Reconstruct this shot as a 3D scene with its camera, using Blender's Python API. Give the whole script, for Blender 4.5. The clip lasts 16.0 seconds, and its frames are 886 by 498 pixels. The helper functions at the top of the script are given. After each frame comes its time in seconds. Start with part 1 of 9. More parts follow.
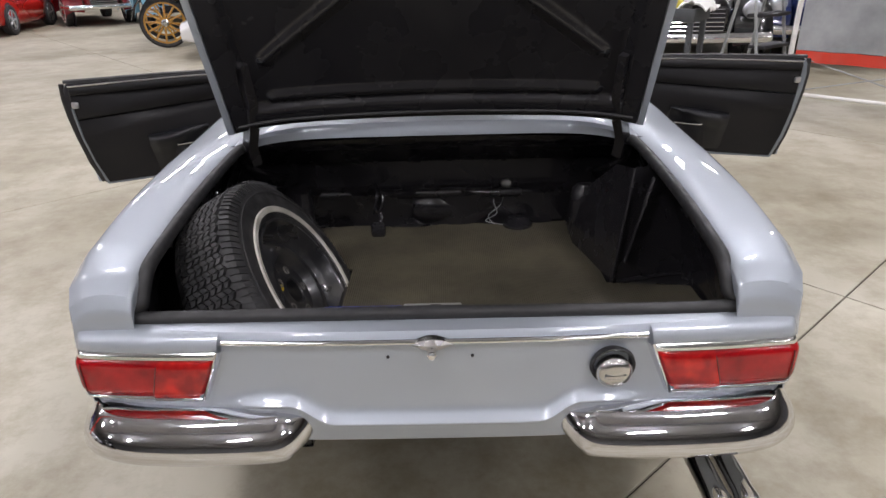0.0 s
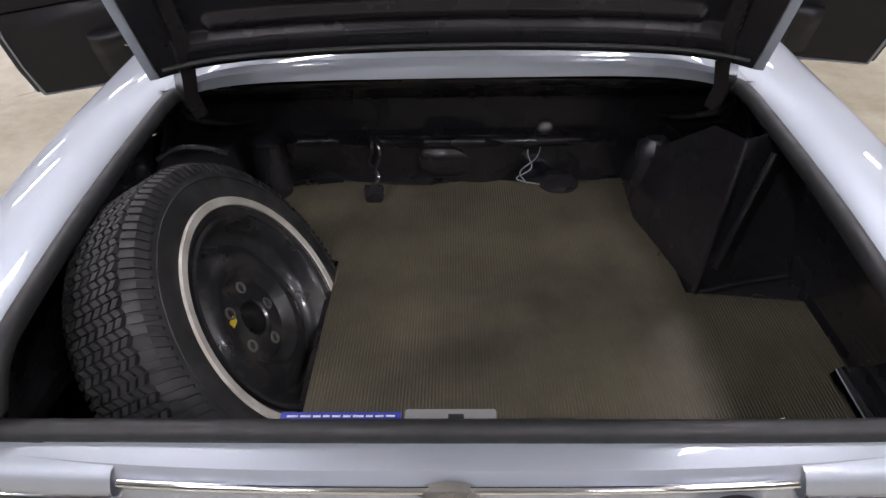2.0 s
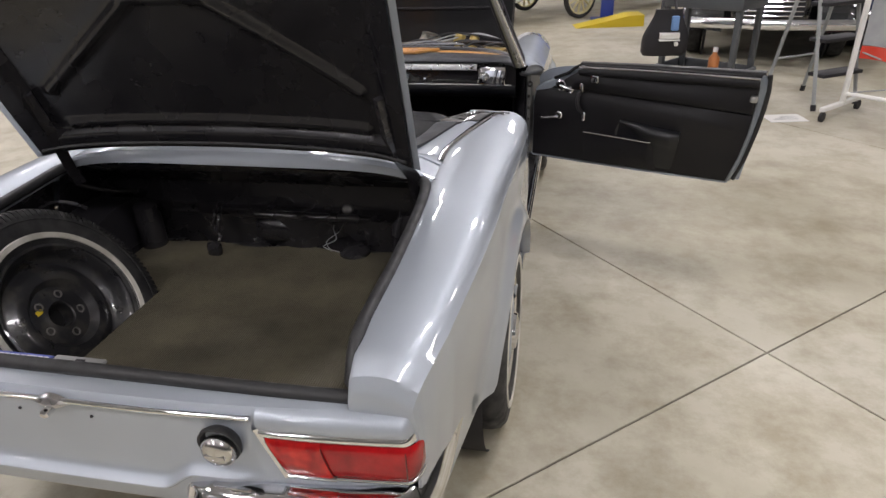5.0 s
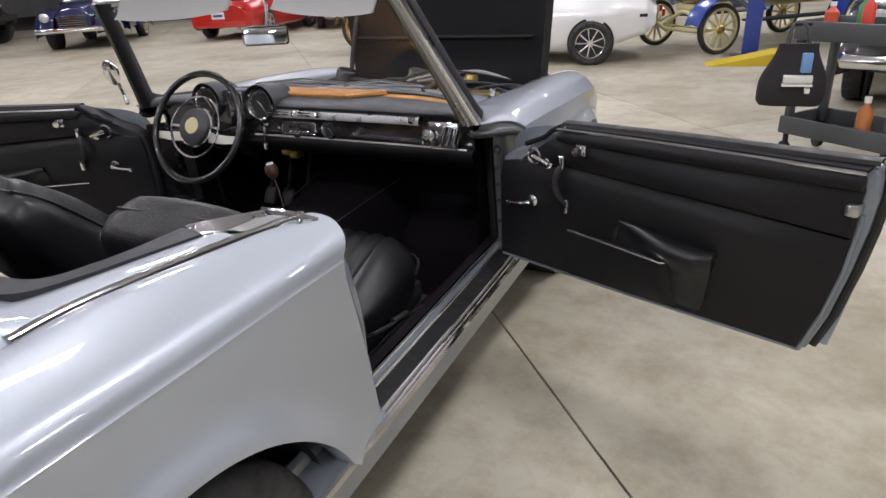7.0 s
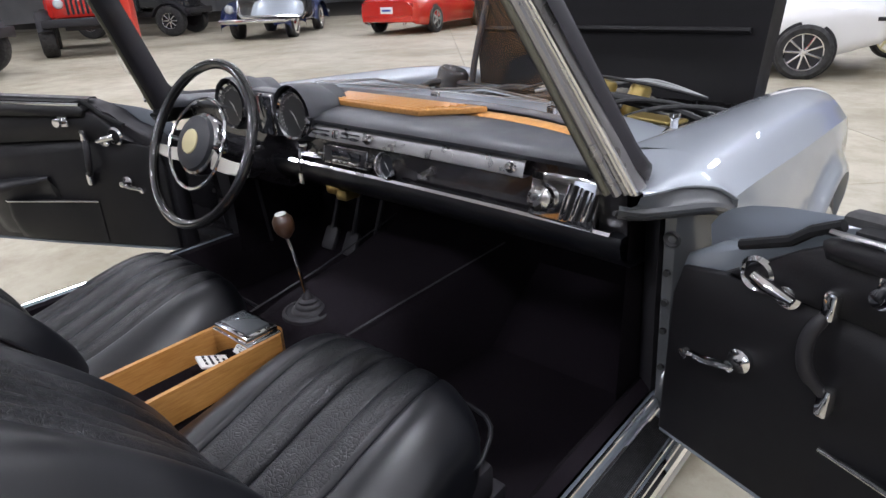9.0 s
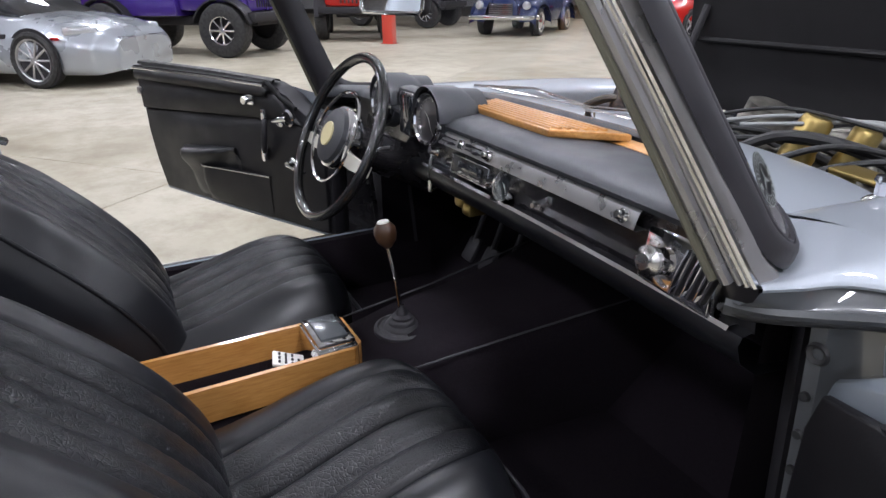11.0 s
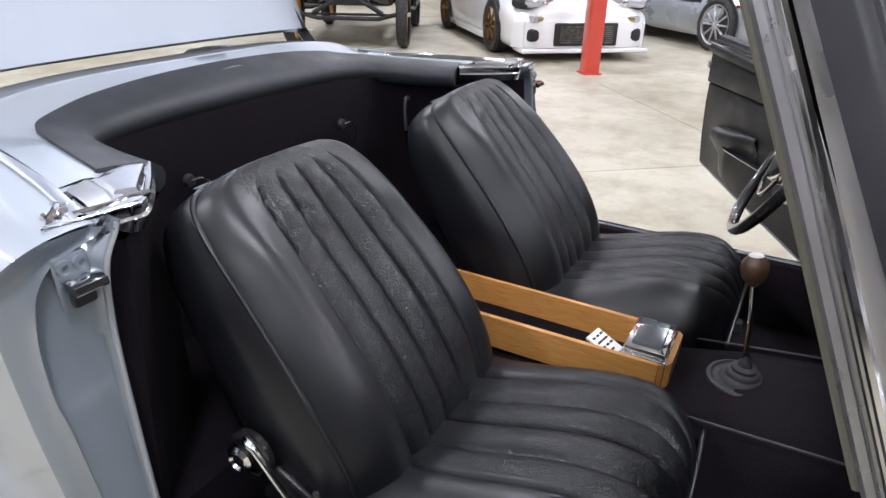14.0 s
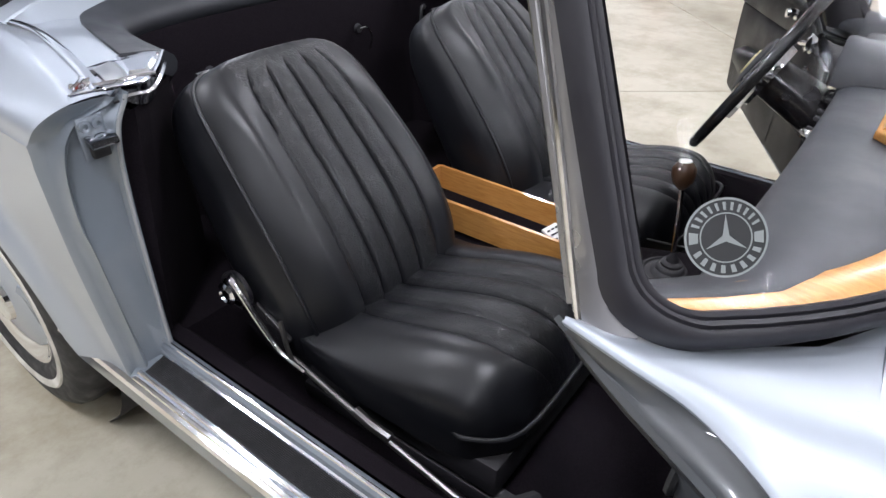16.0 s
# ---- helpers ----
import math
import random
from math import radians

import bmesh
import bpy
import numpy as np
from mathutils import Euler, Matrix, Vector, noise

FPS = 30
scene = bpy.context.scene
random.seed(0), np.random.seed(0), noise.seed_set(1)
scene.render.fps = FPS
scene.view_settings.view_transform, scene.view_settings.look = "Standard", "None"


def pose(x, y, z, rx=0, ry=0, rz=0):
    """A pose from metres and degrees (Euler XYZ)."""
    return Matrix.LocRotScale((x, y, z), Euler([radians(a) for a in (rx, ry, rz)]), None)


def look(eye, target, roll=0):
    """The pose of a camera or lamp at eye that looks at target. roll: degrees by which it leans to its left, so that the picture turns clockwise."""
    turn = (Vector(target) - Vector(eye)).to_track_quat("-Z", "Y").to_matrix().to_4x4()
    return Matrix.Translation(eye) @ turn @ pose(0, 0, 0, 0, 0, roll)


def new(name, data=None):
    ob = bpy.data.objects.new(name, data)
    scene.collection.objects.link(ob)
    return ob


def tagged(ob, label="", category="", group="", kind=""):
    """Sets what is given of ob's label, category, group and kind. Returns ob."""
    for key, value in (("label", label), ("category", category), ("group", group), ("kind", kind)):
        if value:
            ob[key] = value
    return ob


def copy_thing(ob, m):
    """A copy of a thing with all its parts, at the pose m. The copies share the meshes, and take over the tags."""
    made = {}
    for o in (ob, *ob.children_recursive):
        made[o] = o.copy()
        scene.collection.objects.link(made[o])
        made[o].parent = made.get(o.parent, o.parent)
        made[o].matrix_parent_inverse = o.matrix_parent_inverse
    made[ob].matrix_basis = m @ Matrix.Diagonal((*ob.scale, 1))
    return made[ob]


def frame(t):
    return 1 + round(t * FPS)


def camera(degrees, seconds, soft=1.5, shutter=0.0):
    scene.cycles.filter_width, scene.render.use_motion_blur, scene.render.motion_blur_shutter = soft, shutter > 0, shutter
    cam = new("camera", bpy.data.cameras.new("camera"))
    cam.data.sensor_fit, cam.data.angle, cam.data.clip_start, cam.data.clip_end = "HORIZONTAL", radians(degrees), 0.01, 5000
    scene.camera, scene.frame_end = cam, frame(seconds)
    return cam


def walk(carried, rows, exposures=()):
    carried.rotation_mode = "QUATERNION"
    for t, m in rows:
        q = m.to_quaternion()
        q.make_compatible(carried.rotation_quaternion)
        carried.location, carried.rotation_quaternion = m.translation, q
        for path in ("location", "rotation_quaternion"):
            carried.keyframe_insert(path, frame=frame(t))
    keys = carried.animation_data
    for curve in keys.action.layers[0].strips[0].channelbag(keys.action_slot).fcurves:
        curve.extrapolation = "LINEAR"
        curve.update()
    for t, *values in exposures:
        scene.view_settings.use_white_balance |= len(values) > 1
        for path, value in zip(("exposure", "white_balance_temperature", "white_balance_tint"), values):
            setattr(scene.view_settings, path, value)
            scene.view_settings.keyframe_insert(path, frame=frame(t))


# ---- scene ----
cam = camera(70.4, 16.0)
PATH = [
    (0, (0.036, -0.88, 1.398), (0.012, 0.941, 0.544), -1.6),
    (0.5, (0.026, -0.613, 1.394), (0.0, 1.126, 0.393), -1.6),
    (1, (0.008, -0.407, 1.4), (-0.027, 1.258, 0.285), -1.5),
    (1.5, (0.008, -0.314, 1.411), (-0.035, 1.302, 0.228), -1.6),
    (2, (0.011, -0.289, 1.414), (-0.043, 1.303, 0.199), -1.7),
    (2.5, (0.018, -0.299, 1.421), (-0.048, 1.281, 0.19), -1.9),
    (3, (0.057, -0.417, 1.443), (-0.029, 1.172, 0.214), -2.3),
    (3.5, (0.176, -0.578, 1.459), (0.047, 1.019, 0.244), -2.7),
    (4, (0.373, -0.724, 1.487), (0.183, 0.945, 0.381), -2.7),
    (4.5, (0.66, -0.76, 1.506), (0.396, 0.952, 0.501), -2.6),
    (5, (0.962, -0.646, 1.528), (0.587, 1.077, 0.606), -2.4),
    (5.2, (1.067, -0.543, 1.517), (0.655, 1.17, 0.631), -2.4),
    (7.3, (1.474, 0.855, 1.315), (0.597, 2.459, 0.504), -3.2),
    (7.5, (1.434, 0.977, 1.298), (0.514, 2.557, 0.487), -3.1),
    (8, (1.319, 1.239, 1.259), (0.283, 2.749, 0.454), -3.0),
    (8.5, (1.163, 1.449, 1.225), (0.03, 2.89, 0.425), -2.8),
    (8.7, (1.114, 1.51, 1.213), (-0.053, 2.925, 0.416), -2.8),
    (10.8, (1.055, 1.836, 1.167), (-0.514, 2.806, 0.393), -0.3),
    (11, (1.101, 1.863, 1.189), (-0.528, 2.727, 0.413), -0.3),
    (11.5, (1.195, 1.955, 1.228), (-0.561, 2.497, 0.441), -0.3),
    (12, (1.257, 2.082, 1.248), (-0.584, 2.241, 0.483), 0.5),
    (12.5, (1.223, 2.167, 1.244), (-0.612, 1.951, 0.477), 1.0),
    (13, (1.174, 2.235, 1.247), (-0.607, 1.754, 0.475), 1.3),
    (13.5, (1.134, 2.276, 1.237), (-0.555, 1.564, 0.439), 1.5),
    (14, (1.104, 2.309, 1.215), (-0.479, 1.447, 0.347), 1.3),
    (14.5, (1.091, 2.334, 1.205), (-0.411, 1.409, 0.263), 1.4),
    (15, (1.098, 2.361, 1.199), (-0.342, 1.398, 0.199), 1.3),
    (15.5, (1.116, 2.432, 1.202), (-0.273, 1.447, 0.153), 1.2),
    (16, (1.158, 2.586, 1.252), (-0.206, 1.615, 0.158), 1.8),
]
# the clip's camera settles its brightness and white balance on the way
LOOKS = [(0, -0.18, 6800, 12), (1.5, -0.04, 6720, 14), (3.5, -0.18, 6850, 12), (5.0, -0.27, 7000, 11), (7.5, -0.16, 6680, 11), (8.5, 0.08, 6450, 10),
         (11.0, 0.12, 6350, 10), (12.5, 0.34, 6350, 9), (14.5, 0.33, 6420, 10), (16.0, 0.24, 6450, 9)]
walk(cam, [(t, look(eye, target, roll)) for t, eye, target, roll in PATH], LOOKS)

# ---- room light: rows of ceiling panels, no daylight ----
world = bpy.data.worlds.new("hall")
world.use_nodes = True
world.node_tree.nodes["Background"].inputs[0].default_value = (0.75, 0.78, 0.85, 1)
world.node_tree.nodes["Background"].inputs[1].default_value = 0.05
scene.world = world
scene.view_settings.exposure = 0.0
LAMP_POWER = 104.0


# ---- materials ----
def mat(name, color, rough=0.5, metal=0.0, coat=0.0, spec=0.5):
    m = bpy.data.materials.new(name)
    m.use_nodes = True
    b = m.node_tree.nodes["Principled BSDF"]
    b.inputs["Base Color"].default_value = (*color, 1)
    b.inputs["Roughness"].default_value = rough
    b.inputs["Metallic"].default_value = metal
    b.inputs["Coat Weight"].default_value = coat
    b.inputs["Coat Roughness"].default_value = 0.06
    b.inputs["Specular IOR Level"].default_value = spec
    return m


def node(m, kind, **sets):
    n = m.node_tree.nodes.new(kind)
    for key, value in sets.items():
        n.inputs[key].default_value = value
    return n


def link(m, a, out, b, inp):
    m.node_tree.links.new(a.outputs[out], b.inputs[inp])


def bsdf(m):
    return m.node_tree.nodes["Principled BSDF"]


def coords(m, scale=(1, 1, 1), rot=(0, 0, 0)):
    tc = node(m, "ShaderNodeTexCoord")
    mp = node(m, "ShaderNodeMapping", Scale=scale, Rotation=rot)
    link(m, tc, "Object", mp, "Vector")
    return mp


def vary(m, c1, c2, scale, detail=4.0, lo=0.35, hi=0.65, mp=None, rough=0.55):
    """Base colour between c1 and c2 by a noise."""
    mp = mp or coords(m)
    n = node(m, "ShaderNodeTexNoise", Scale=scale, Detail=detail, Roughness=rough)
    link(m, mp, "Vector", n, "Vector")
    r = node(m, "ShaderNodeValToRGB")
    r.color_ramp.elements[0].position, r.color_ramp.elements[0].color = lo, (*c1, 1)
    r.color_ramp.elements[1].position, r.color_ramp.elements[1].color = hi, (*c2, 1)
    link(m, n, "Fac", r, "Fac")
    link(m, r, "Color", bsdf(m), "Base Color")
    return r


def rough_vary(m, lo, hi, scale, mp=None):
    mp = mp or coords(m)
    n = node(m, "ShaderNodeTexNoise", Scale=scale, Detail=5.0)
    link(m, mp, "Vector", n, "Vector")
    mr = node(m, "ShaderNodeMapRange")
    mr.inputs["From Min"].default_value, mr.inputs["From Max"].default_value = 0.35, 0.65
    mr.inputs["To Min"].default_value, mr.inputs["To Max"].default_value = lo, hi
    link(m, n, "Fac", mr, "Value")
    link(m, mr, "Result", bsdf(m), "Roughness")


def bump(m, tex, out="Fac", strength=0.3, distance=0.002):
    b = node(m, "ShaderNodeBump", Strength=strength, Distance=distance)
    link(m, tex, out, b, "Height")
    link(m, b, "Normal", bsdf(m), "Normal")
    return b


def noise_bump(m, scale, strength, distance, detail=5.0, mp=None):
    mp = mp or coords(m)
    n = node(m, "ShaderNodeTexNoise", Scale=scale, Detail=detail)
    link(m, mp, "Vector", n, "Vector")
    return bump(m, n, "Fac", strength, distance)


def paint(name, color, metal=0.55, rough=0.3):
    m = mat(name, color, rough, metal, 1.0)
    bsdf(m).inputs["Coat Roughness"].default_value = 0.025
    mp = coords(m)
    c = tuple(v * 0.95 for v in color)
    vary(m, c, color, 3.0, 3.0, 0.3, 0.7, mp)
    rough_vary(m, rough * 0.92, rough * 1.1, 3.0, mp)
    return m


SILVER = paint("silver_blue_metallic_paint", (0.43, 0.47, 0.52), 0.5, 0.48)
# half-bright body silver: shade on jambs and shut faces put into the colour
JAMB = paint("shaded_silver_paint", (0.22, 0.25, 0.285), 0.3, 0.38)
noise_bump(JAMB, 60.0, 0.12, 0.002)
# darker copy of the jamb paint: shade under the fender put into colour
JAMB_SHADE = paint("shaded_jamb_paint", (0.105, 0.11, 0.115), 0.3, 0.42)
noise_bump(JAMB_SHADE, 40.0, 0.15, 0.003)
CHROME = mat("chrome", (0.82, 0.82, 0.84), 0.05, 1.0)
rough_vary(CHROME, 0.03, 0.10, 14.0)
DULL_CHROME = mat("dull_chrome", (0.62, 0.61, 0.60), 0.16, 1.0)
rough_vary(DULL_CHROME, 0.10, 0.30, 22.0)
BUMPER_CHROME = mat("bumper_chrome", (0.72, 0.72, 0.74), 0.10, 1.0)
rough_vary(BUMPER_CHROME, 0.03, 0.07, 6.0)
noise_bump(BUMPER_CHROME, 9.0, 0.05, 0.004, 2.0)
DARK_STEEL = mat("dark_steel", (0.16, 0.155, 0.15), 0.38, 0.9)
LID_BLACK = mat("satin_black_paint", (0.015, 0.0145, 0.017), 0.26, 0.0, 0.15, 0.45)
rough_vary(LID_BLACK, 0.20, 0.36, 7.0)
STEEL = mat("brushed_steel", (0.55, 0.55, 0.56), 0.32, 1.0)
WORN_CHROME = mat("worn_chrome", (0.72, 0.72, 0.74), 0.09, 1.0)
noise_bump(WORN_CHROME, 30.0, 0.25, 0.010)
BLACK = mat("black_gloss_paint", (0.017, 0.016, 0.018), 0.22, 0.0, 0.4, 0.5)
rough_vary(BLACK, 0.14, 0.34, 9.0)
noise_bump(BLACK, 14.0, 0.04, 0.003, 2.0)
BLACK_MATT = mat("black_trim", (0.014, 0.013, 0.016), 0.62)
noise_bump(BLACK_MATT, 300.0, 0.25, 0.001)
CARPET = mat("black_carpet", (0.012, 0.0095, 0.0115), 0.95, spec=0.10)
vary(CARPET, (0.0045, 0.0034, 0.0048), (0.012, 0.0090, 0.0122), 420.0, 4.0)
noise_bump(CARPET, 700.0, 0.8, 0.003)
SCREEN_RUBBER = mat("screen_rubber", (0.020, 0.019, 0.024), 0.42)
rough_vary(SCREEN_RUBBER, 0.34, 0.55, 20.0)
SPOKE_IVORY = mat("ivory_spoke", (0.62, 0.60, 0.52), 0.35)
RUBBER = mat("black_rubber", (0.022, 0.022, 0.023), 0.55)
rough_vary(RUBBER, 0.42, 0.7, 30.0)
TYRE = mat("tyre_rubber", (0.019, 0.019, 0.021), 0.62)
vary(TYRE, (0.014, 0.014, 0.015), (0.034, 0.033, 0.033), 18.0, 6.0)
rough_vary(TYRE, 0.5, 0.8, 25.0)
WHITEWALL = mat("whitewall", (0.62, 0.60, 0.53), 0.6)
vary(WHITEWALL, (0.42, 0.40, 0.34), (0.68, 0.66, 0.60), 12.0, 6.0)


def leather(name, color, crease=0.0, lo=0.30, hi=0.42):
    """Grained leather; crease adds a net of fine wrinkles."""
    m = mat(name, color, 0.36, 0.0, 0.0, 0.5)
    mp = coords(m)
    v = node(m, "ShaderNodeTexVoronoi", Scale=420.0)
    v.feature = "DISTANCE_TO_EDGE"
    link(m, mp, "Vector", v, "Vector")
    n = node(m, "ShaderNodeTexNoise", Scale=26.0, Detail=4.0, Roughness=0.5)
    link(m, mp, "Vector", n, "Vector")
    w = node(m, "ShaderNodeTexNoise", Scale=11.0, Detail=4.0)
    link(m, mp, "Vector", w, "Vector")
    b1 = node(m, "ShaderNodeBump", Strength=0.12, Distance=0.0006)
    link(m, v, "Distance", b1, "Height")
    b2 = node(m, "ShaderNodeBump", Strength=0.12, Distance=0.003)
    link(m, n, "Fac", b2, "Height")
    link(m, b1, "Normal", b2, "Normal")
    last = b2
    if crease:
        warp = node(m, "ShaderNodeTexNoise", Scale=30.0, Detail=2.0)
        link(m, mp, "Vector", warp, "Vector")
        add = node(m, "ShaderNodeVectorMath")
        add.operation = "MULTIPLY_ADD"
        add.inputs[1].default_value = (0.03, 0.03, 0.03)
        link(m, warp, "Color", add, 0)
        m.node_tree.links.new(mp.outputs["Vector"], add.inputs[2])
        cr = node(m, "ShaderNodeTexVoronoi", Scale=135.0)
        cr.feature = "DISTANCE_TO_EDGE"
        link(m, add, "Vector", cr, "Vector")
        mr0 = node(m, "ShaderNodeMapRange")
        mr0.inputs["From Min"].default_value, mr0.inputs["From Max"].default_value = 0.0, 0.16
        link(m, cr, "Distance", mr0, "Value")
        last = node(m, "ShaderNodeBump", Strength=crease, Distance=0.0016)
        link(m, mr0, "Result", last, "Height")
        link(m, b2, "Normal", last, "Normal")
    link(m, last, "Normal", bsdf(m), "Normal")
    mr = node(m, "ShaderNodeMapRange")
    mr.inputs["From Min"].default_value, mr.inputs["From Max"].default_value = 0.35, 0.65
    mr.inputs["To Min"].default_value, mr.inputs["To Max"].default_value = lo, hi
    link(m, w, "Fac", mr, "Value")
    link(m, mr, "Result", bsdf(m), "Roughness")
    return m


LEATHER = leather("black_leather", (0.0065, 0.0070, 0.0092), 0.0, 0.33, 0.45)
CRINKLE = leather("crinkled_black_leather", (0.0065, 0.0070, 0.0090), 0.36)
VINYL = leather("blue_grey_vinyl", (0.020, 0.022, 0.027), 0.0, 0.46, 0.60)
DOORCARD = mat("black_door_vinyl", (0.0085, 0.008, 0.0095), 0.5, spec=0.30)
BRUSHED = mat("brushed_trim", (0.50, 0.50, 0.50), 0.34, 0.85)
rough_vary(BRUSHED, 0.25, 0.45, 40.0)
noise_bump(BRUSHED, 60.0, 0.10, 0.002)
noise_bump(DOORCARD, 420.0, 0.25, 0.0008)
rough_vary(DOORCARD, 0.42, 0.6, 5.0)

MAT = mat("ribbed_brown_mat", (0.064, 0.052, 0.031), 0.60)
_mp = coords(MAT)
_n = node(MAT, "ShaderNodeTexNoise", Scale=5.0, Detail=8.0, Roughness=0.6)
link(MAT, _mp, "Vector", _n, "Vector")
_r = node(MAT, "ShaderNodeValToRGB")
_r.color_ramp.elements[0].position, _r.color_ramp.elements[0].color = 0.3, (0.046, 0.040, 0.027, 1)
_r.color_ramp.elements[1].position, _r.color_ramp.elements[1].color = 0.72, (0.125, 0.109, 0.073, 1)
link(MAT, _n, "Fac", _r, "Fac")
link(MAT, _r, "Color", bsdf(MAT), "Base Color")
_w = node(MAT, "ShaderNodeTexWave", Scale=52.0, Distortion=0.0)
link(MAT, _mp, "Vector", _w, "Vector")
bump(MAT, _w, "Fac", 0.7, 0.002)

CONCRETE = mat("sealed_concrete", (0.42, 0.39, 0.33), 0.55, 0.0, 0.0)
_tc = node(CONCRETE, "ShaderNodeNewGeometry")
_n1 = node(CONCRETE, "ShaderNodeTexNoise", Scale=0.55, Detail=9.0, Roughness=0.62)
_n2 = node(CONCRETE, "ShaderNodeTexNoise", Scale=3.2, Detail=10.0, Roughness=0.72)
_n3 = node(CONCRETE, "ShaderNodeTexNoise", Scale=160.0, Detail=3.0)
for _q in (_n1, _n2, _n3):
    link(CONCRETE, _tc, "Position", _q, "Vector")
_oi = node(CONCRETE, "ShaderNodeObjectInfo")
_r1 = node(CONCRETE, "ShaderNodeValToRGB")
_e = _r1.color_ramp.elements
_e[0].position, _e[0].color = 0.34, (0.30, 0.268, 0.192, 1)
_e[1].position, _e[1].color = 0.66, (0.51, 0.482, 0.395, 1)
_m1 = _e.new(0.5)
_m1.color = (0.43, 0.400, 0.315, 1)
link(CONCRETE, _n1, "Fac", _r1, "Fac")
_r2 = node(CONCRETE, "ShaderNodeValToRGB")
_r2.color_ramp.elements[0].position, _r2.color_ramp.elements[0].color = 0.36, (0.60, 0.55, 0.46, 1)
_r2.color_ramp.elements[1].position, _r2.color_ramp.elements[1].color = 0.56, (1, 1, 1, 1)
link(CONCRETE, _n2, "Fac", _r2, "Fac")
_mx = node(CONCRETE, "ShaderNodeMix")
_mx.data_type, _mx.blend_type = "RGBA", "MULTIPLY"
_mx.inputs["Factor"].default_value = 0.75
link(CONCRETE, _r1, "Color", _mx, 6)
link(CONCRETE, _r2, "Color", _mx, 7)
_hv = node(CONCRETE, "ShaderNodeHueSaturation")
_mr = node(CONCRETE, "ShaderNodeMapRange")
_mr.inputs["To Min"].default_value, _mr.inputs["To Max"].default_value = 0.93, 1.06
link(CONCRETE, _oi, "Random", _mr, "Value")
link(CONCRETE, _mr, "Result", _hv, "Value")
link(CONCRETE, _mx, 2, _hv, "Color")
link(CONCRETE, _hv, "Color", bsdf(CONCRETE), "Base Color")
_mr2 = node(CONCRETE, "ShaderNodeMapRange")
_mr2.inputs["From Min"].default_value, _mr2.inputs["From Max"].default_value = 0.35, 0.65
_mr2.inputs["To Min"].default_value, _mr2.inputs["To Max"].default_value = 0.45, 0.65
link(CONCRETE, _n2, "Fac", _mr2, "Value")
link(CONCRETE, _mr2, "Result", bsdf(CONCRETE), "Roughness")
bump(CONCRETE, _n3, "Fac", 0.12, 0.001)
JOINT = mat("joint_filler", (0.09, 0.08, 0.065), 0.9)
# unseen walls, kept pale to throw fill light on the chrome
WALL = mat("hall_wall", (0.55, 0.56, 0.56), 0.8)
vary(WALL, (0.50, 0.51, 0.52), (0.62, 0.62, 0.62), 0.8)
CEIL = mat("hall_ceiling", (0.62, 0.62, 0.62), 0.85)
vary(CEIL, (0.44, 0.45, 0.48), (0.56, 0.57, 0.60), 0.5)

WOOD = mat("orange_veneer", (0.46, 0.20, 0.05), 0.3, 0.0, 0.6)
_mp = coords(WOOD, (1, 1, 1))
_w = node(WOOD, "ShaderNodeTexNoise", Scale=7.0, Detail=8.0, Roughness=0.6)
_m2 = coords(WOOD, (30.0, 3.0, 30.0))
link(WOOD, _m2, "Vector", _w, "Vector")
_r = node(WOOD, "ShaderNodeValToRGB")
_r.color_ramp.elements[0].position, _r.color_ramp.elements[0].color = 0.32, (0.40, 0.175, 0.042, 1)
_r.color_ramp.elements[1].position, _r.color_ramp.elements[1].color = 0.68, (0.56, 0.285, 0.085, 1)
link(WOOD, _w, "Fac", _r, "Fac")
link(WOOD, _r, "Color", bsdf(WOOD), "Base Color")
DARKWOOD = mat("walnut", (0.07, 0.035, 0.018), 0.3, 0.0, 0.6)

GLASS = mat("clear_glass", (1, 1, 1), 0.0)
bsdf(GLASS).inputs["Transmission Weight"].default_value = 1.0
bsdf(GLASS).inputs["IOR"].default_value = 1.1
LENS = mat("red_lens", (0.46, 0.008, 0.010), 0.16, 0.0, 0.35)
_mp = coords(LENS)
_v = node(LENS, "ShaderNodeTexWave", Scale=75.0)
_v.bands_direction = "X"
link(LENS, _mp, "Vector", _v, "Vector")
bump(LENS, _v, "Fac", 0.06, 0.001)
vary(LENS, (0.24, 0.003, 0.006), (0.50, 0.008, 0.012), 14.0, 3.0, 0.35, 0.7, _mp)
LENS_DARK = mat("dark_red_joint", (0.10, 0.004, 0.004), 0.3)
AMBER = mat("orange_red_lens", (0.54, 0.012, 0.010), 0.16, 0.0, 0.35)
vary(AMBER, (0.28, 0.004, 0.006), (0.62, 0.018, 0.014), 22.0, 2.0, 0.4, 0.68)
WHITE = mat("white_plastic", (0.78, 0.77, 0.74), 0.35, 0.0, 0.4)
GREY = mat("grey_plastic", (0.30, 0.31, 0.31), 0.45)
BLUE_LABEL = mat("blue_label", (0.035, 0.055, 0.34), 0.35, 0.0, 0.3)
DIAL = mat("gauge_face", (0.012, 0.012, 0.013), 0.3, 0.0, 0.6)
SMOKE = mat("dark_glass", (0.018, 0.02, 0.024), 0.06, 0.0, 1.0)
LIGHT = mat("panel_light", (1, 1, 1), 0.5)
bsdf(LIGHT).inputs["Emission Color"].default_value = (0.985, 0.99, 1.09, 1)
bsdf(LIGHT).inputs["Emission Strength"].default_value = LAMP_POWER
RED_POST = paint("red_post_paint", (0.62, 0.045, 0.025), 0.0, 0.4)
BRASS = mat("brass", (0.55, 0.42, 0.16), 0.25, 1.0)
YELLOW = mat("yellow_paint", (0.62, 0.46, 0.03), 0.4)
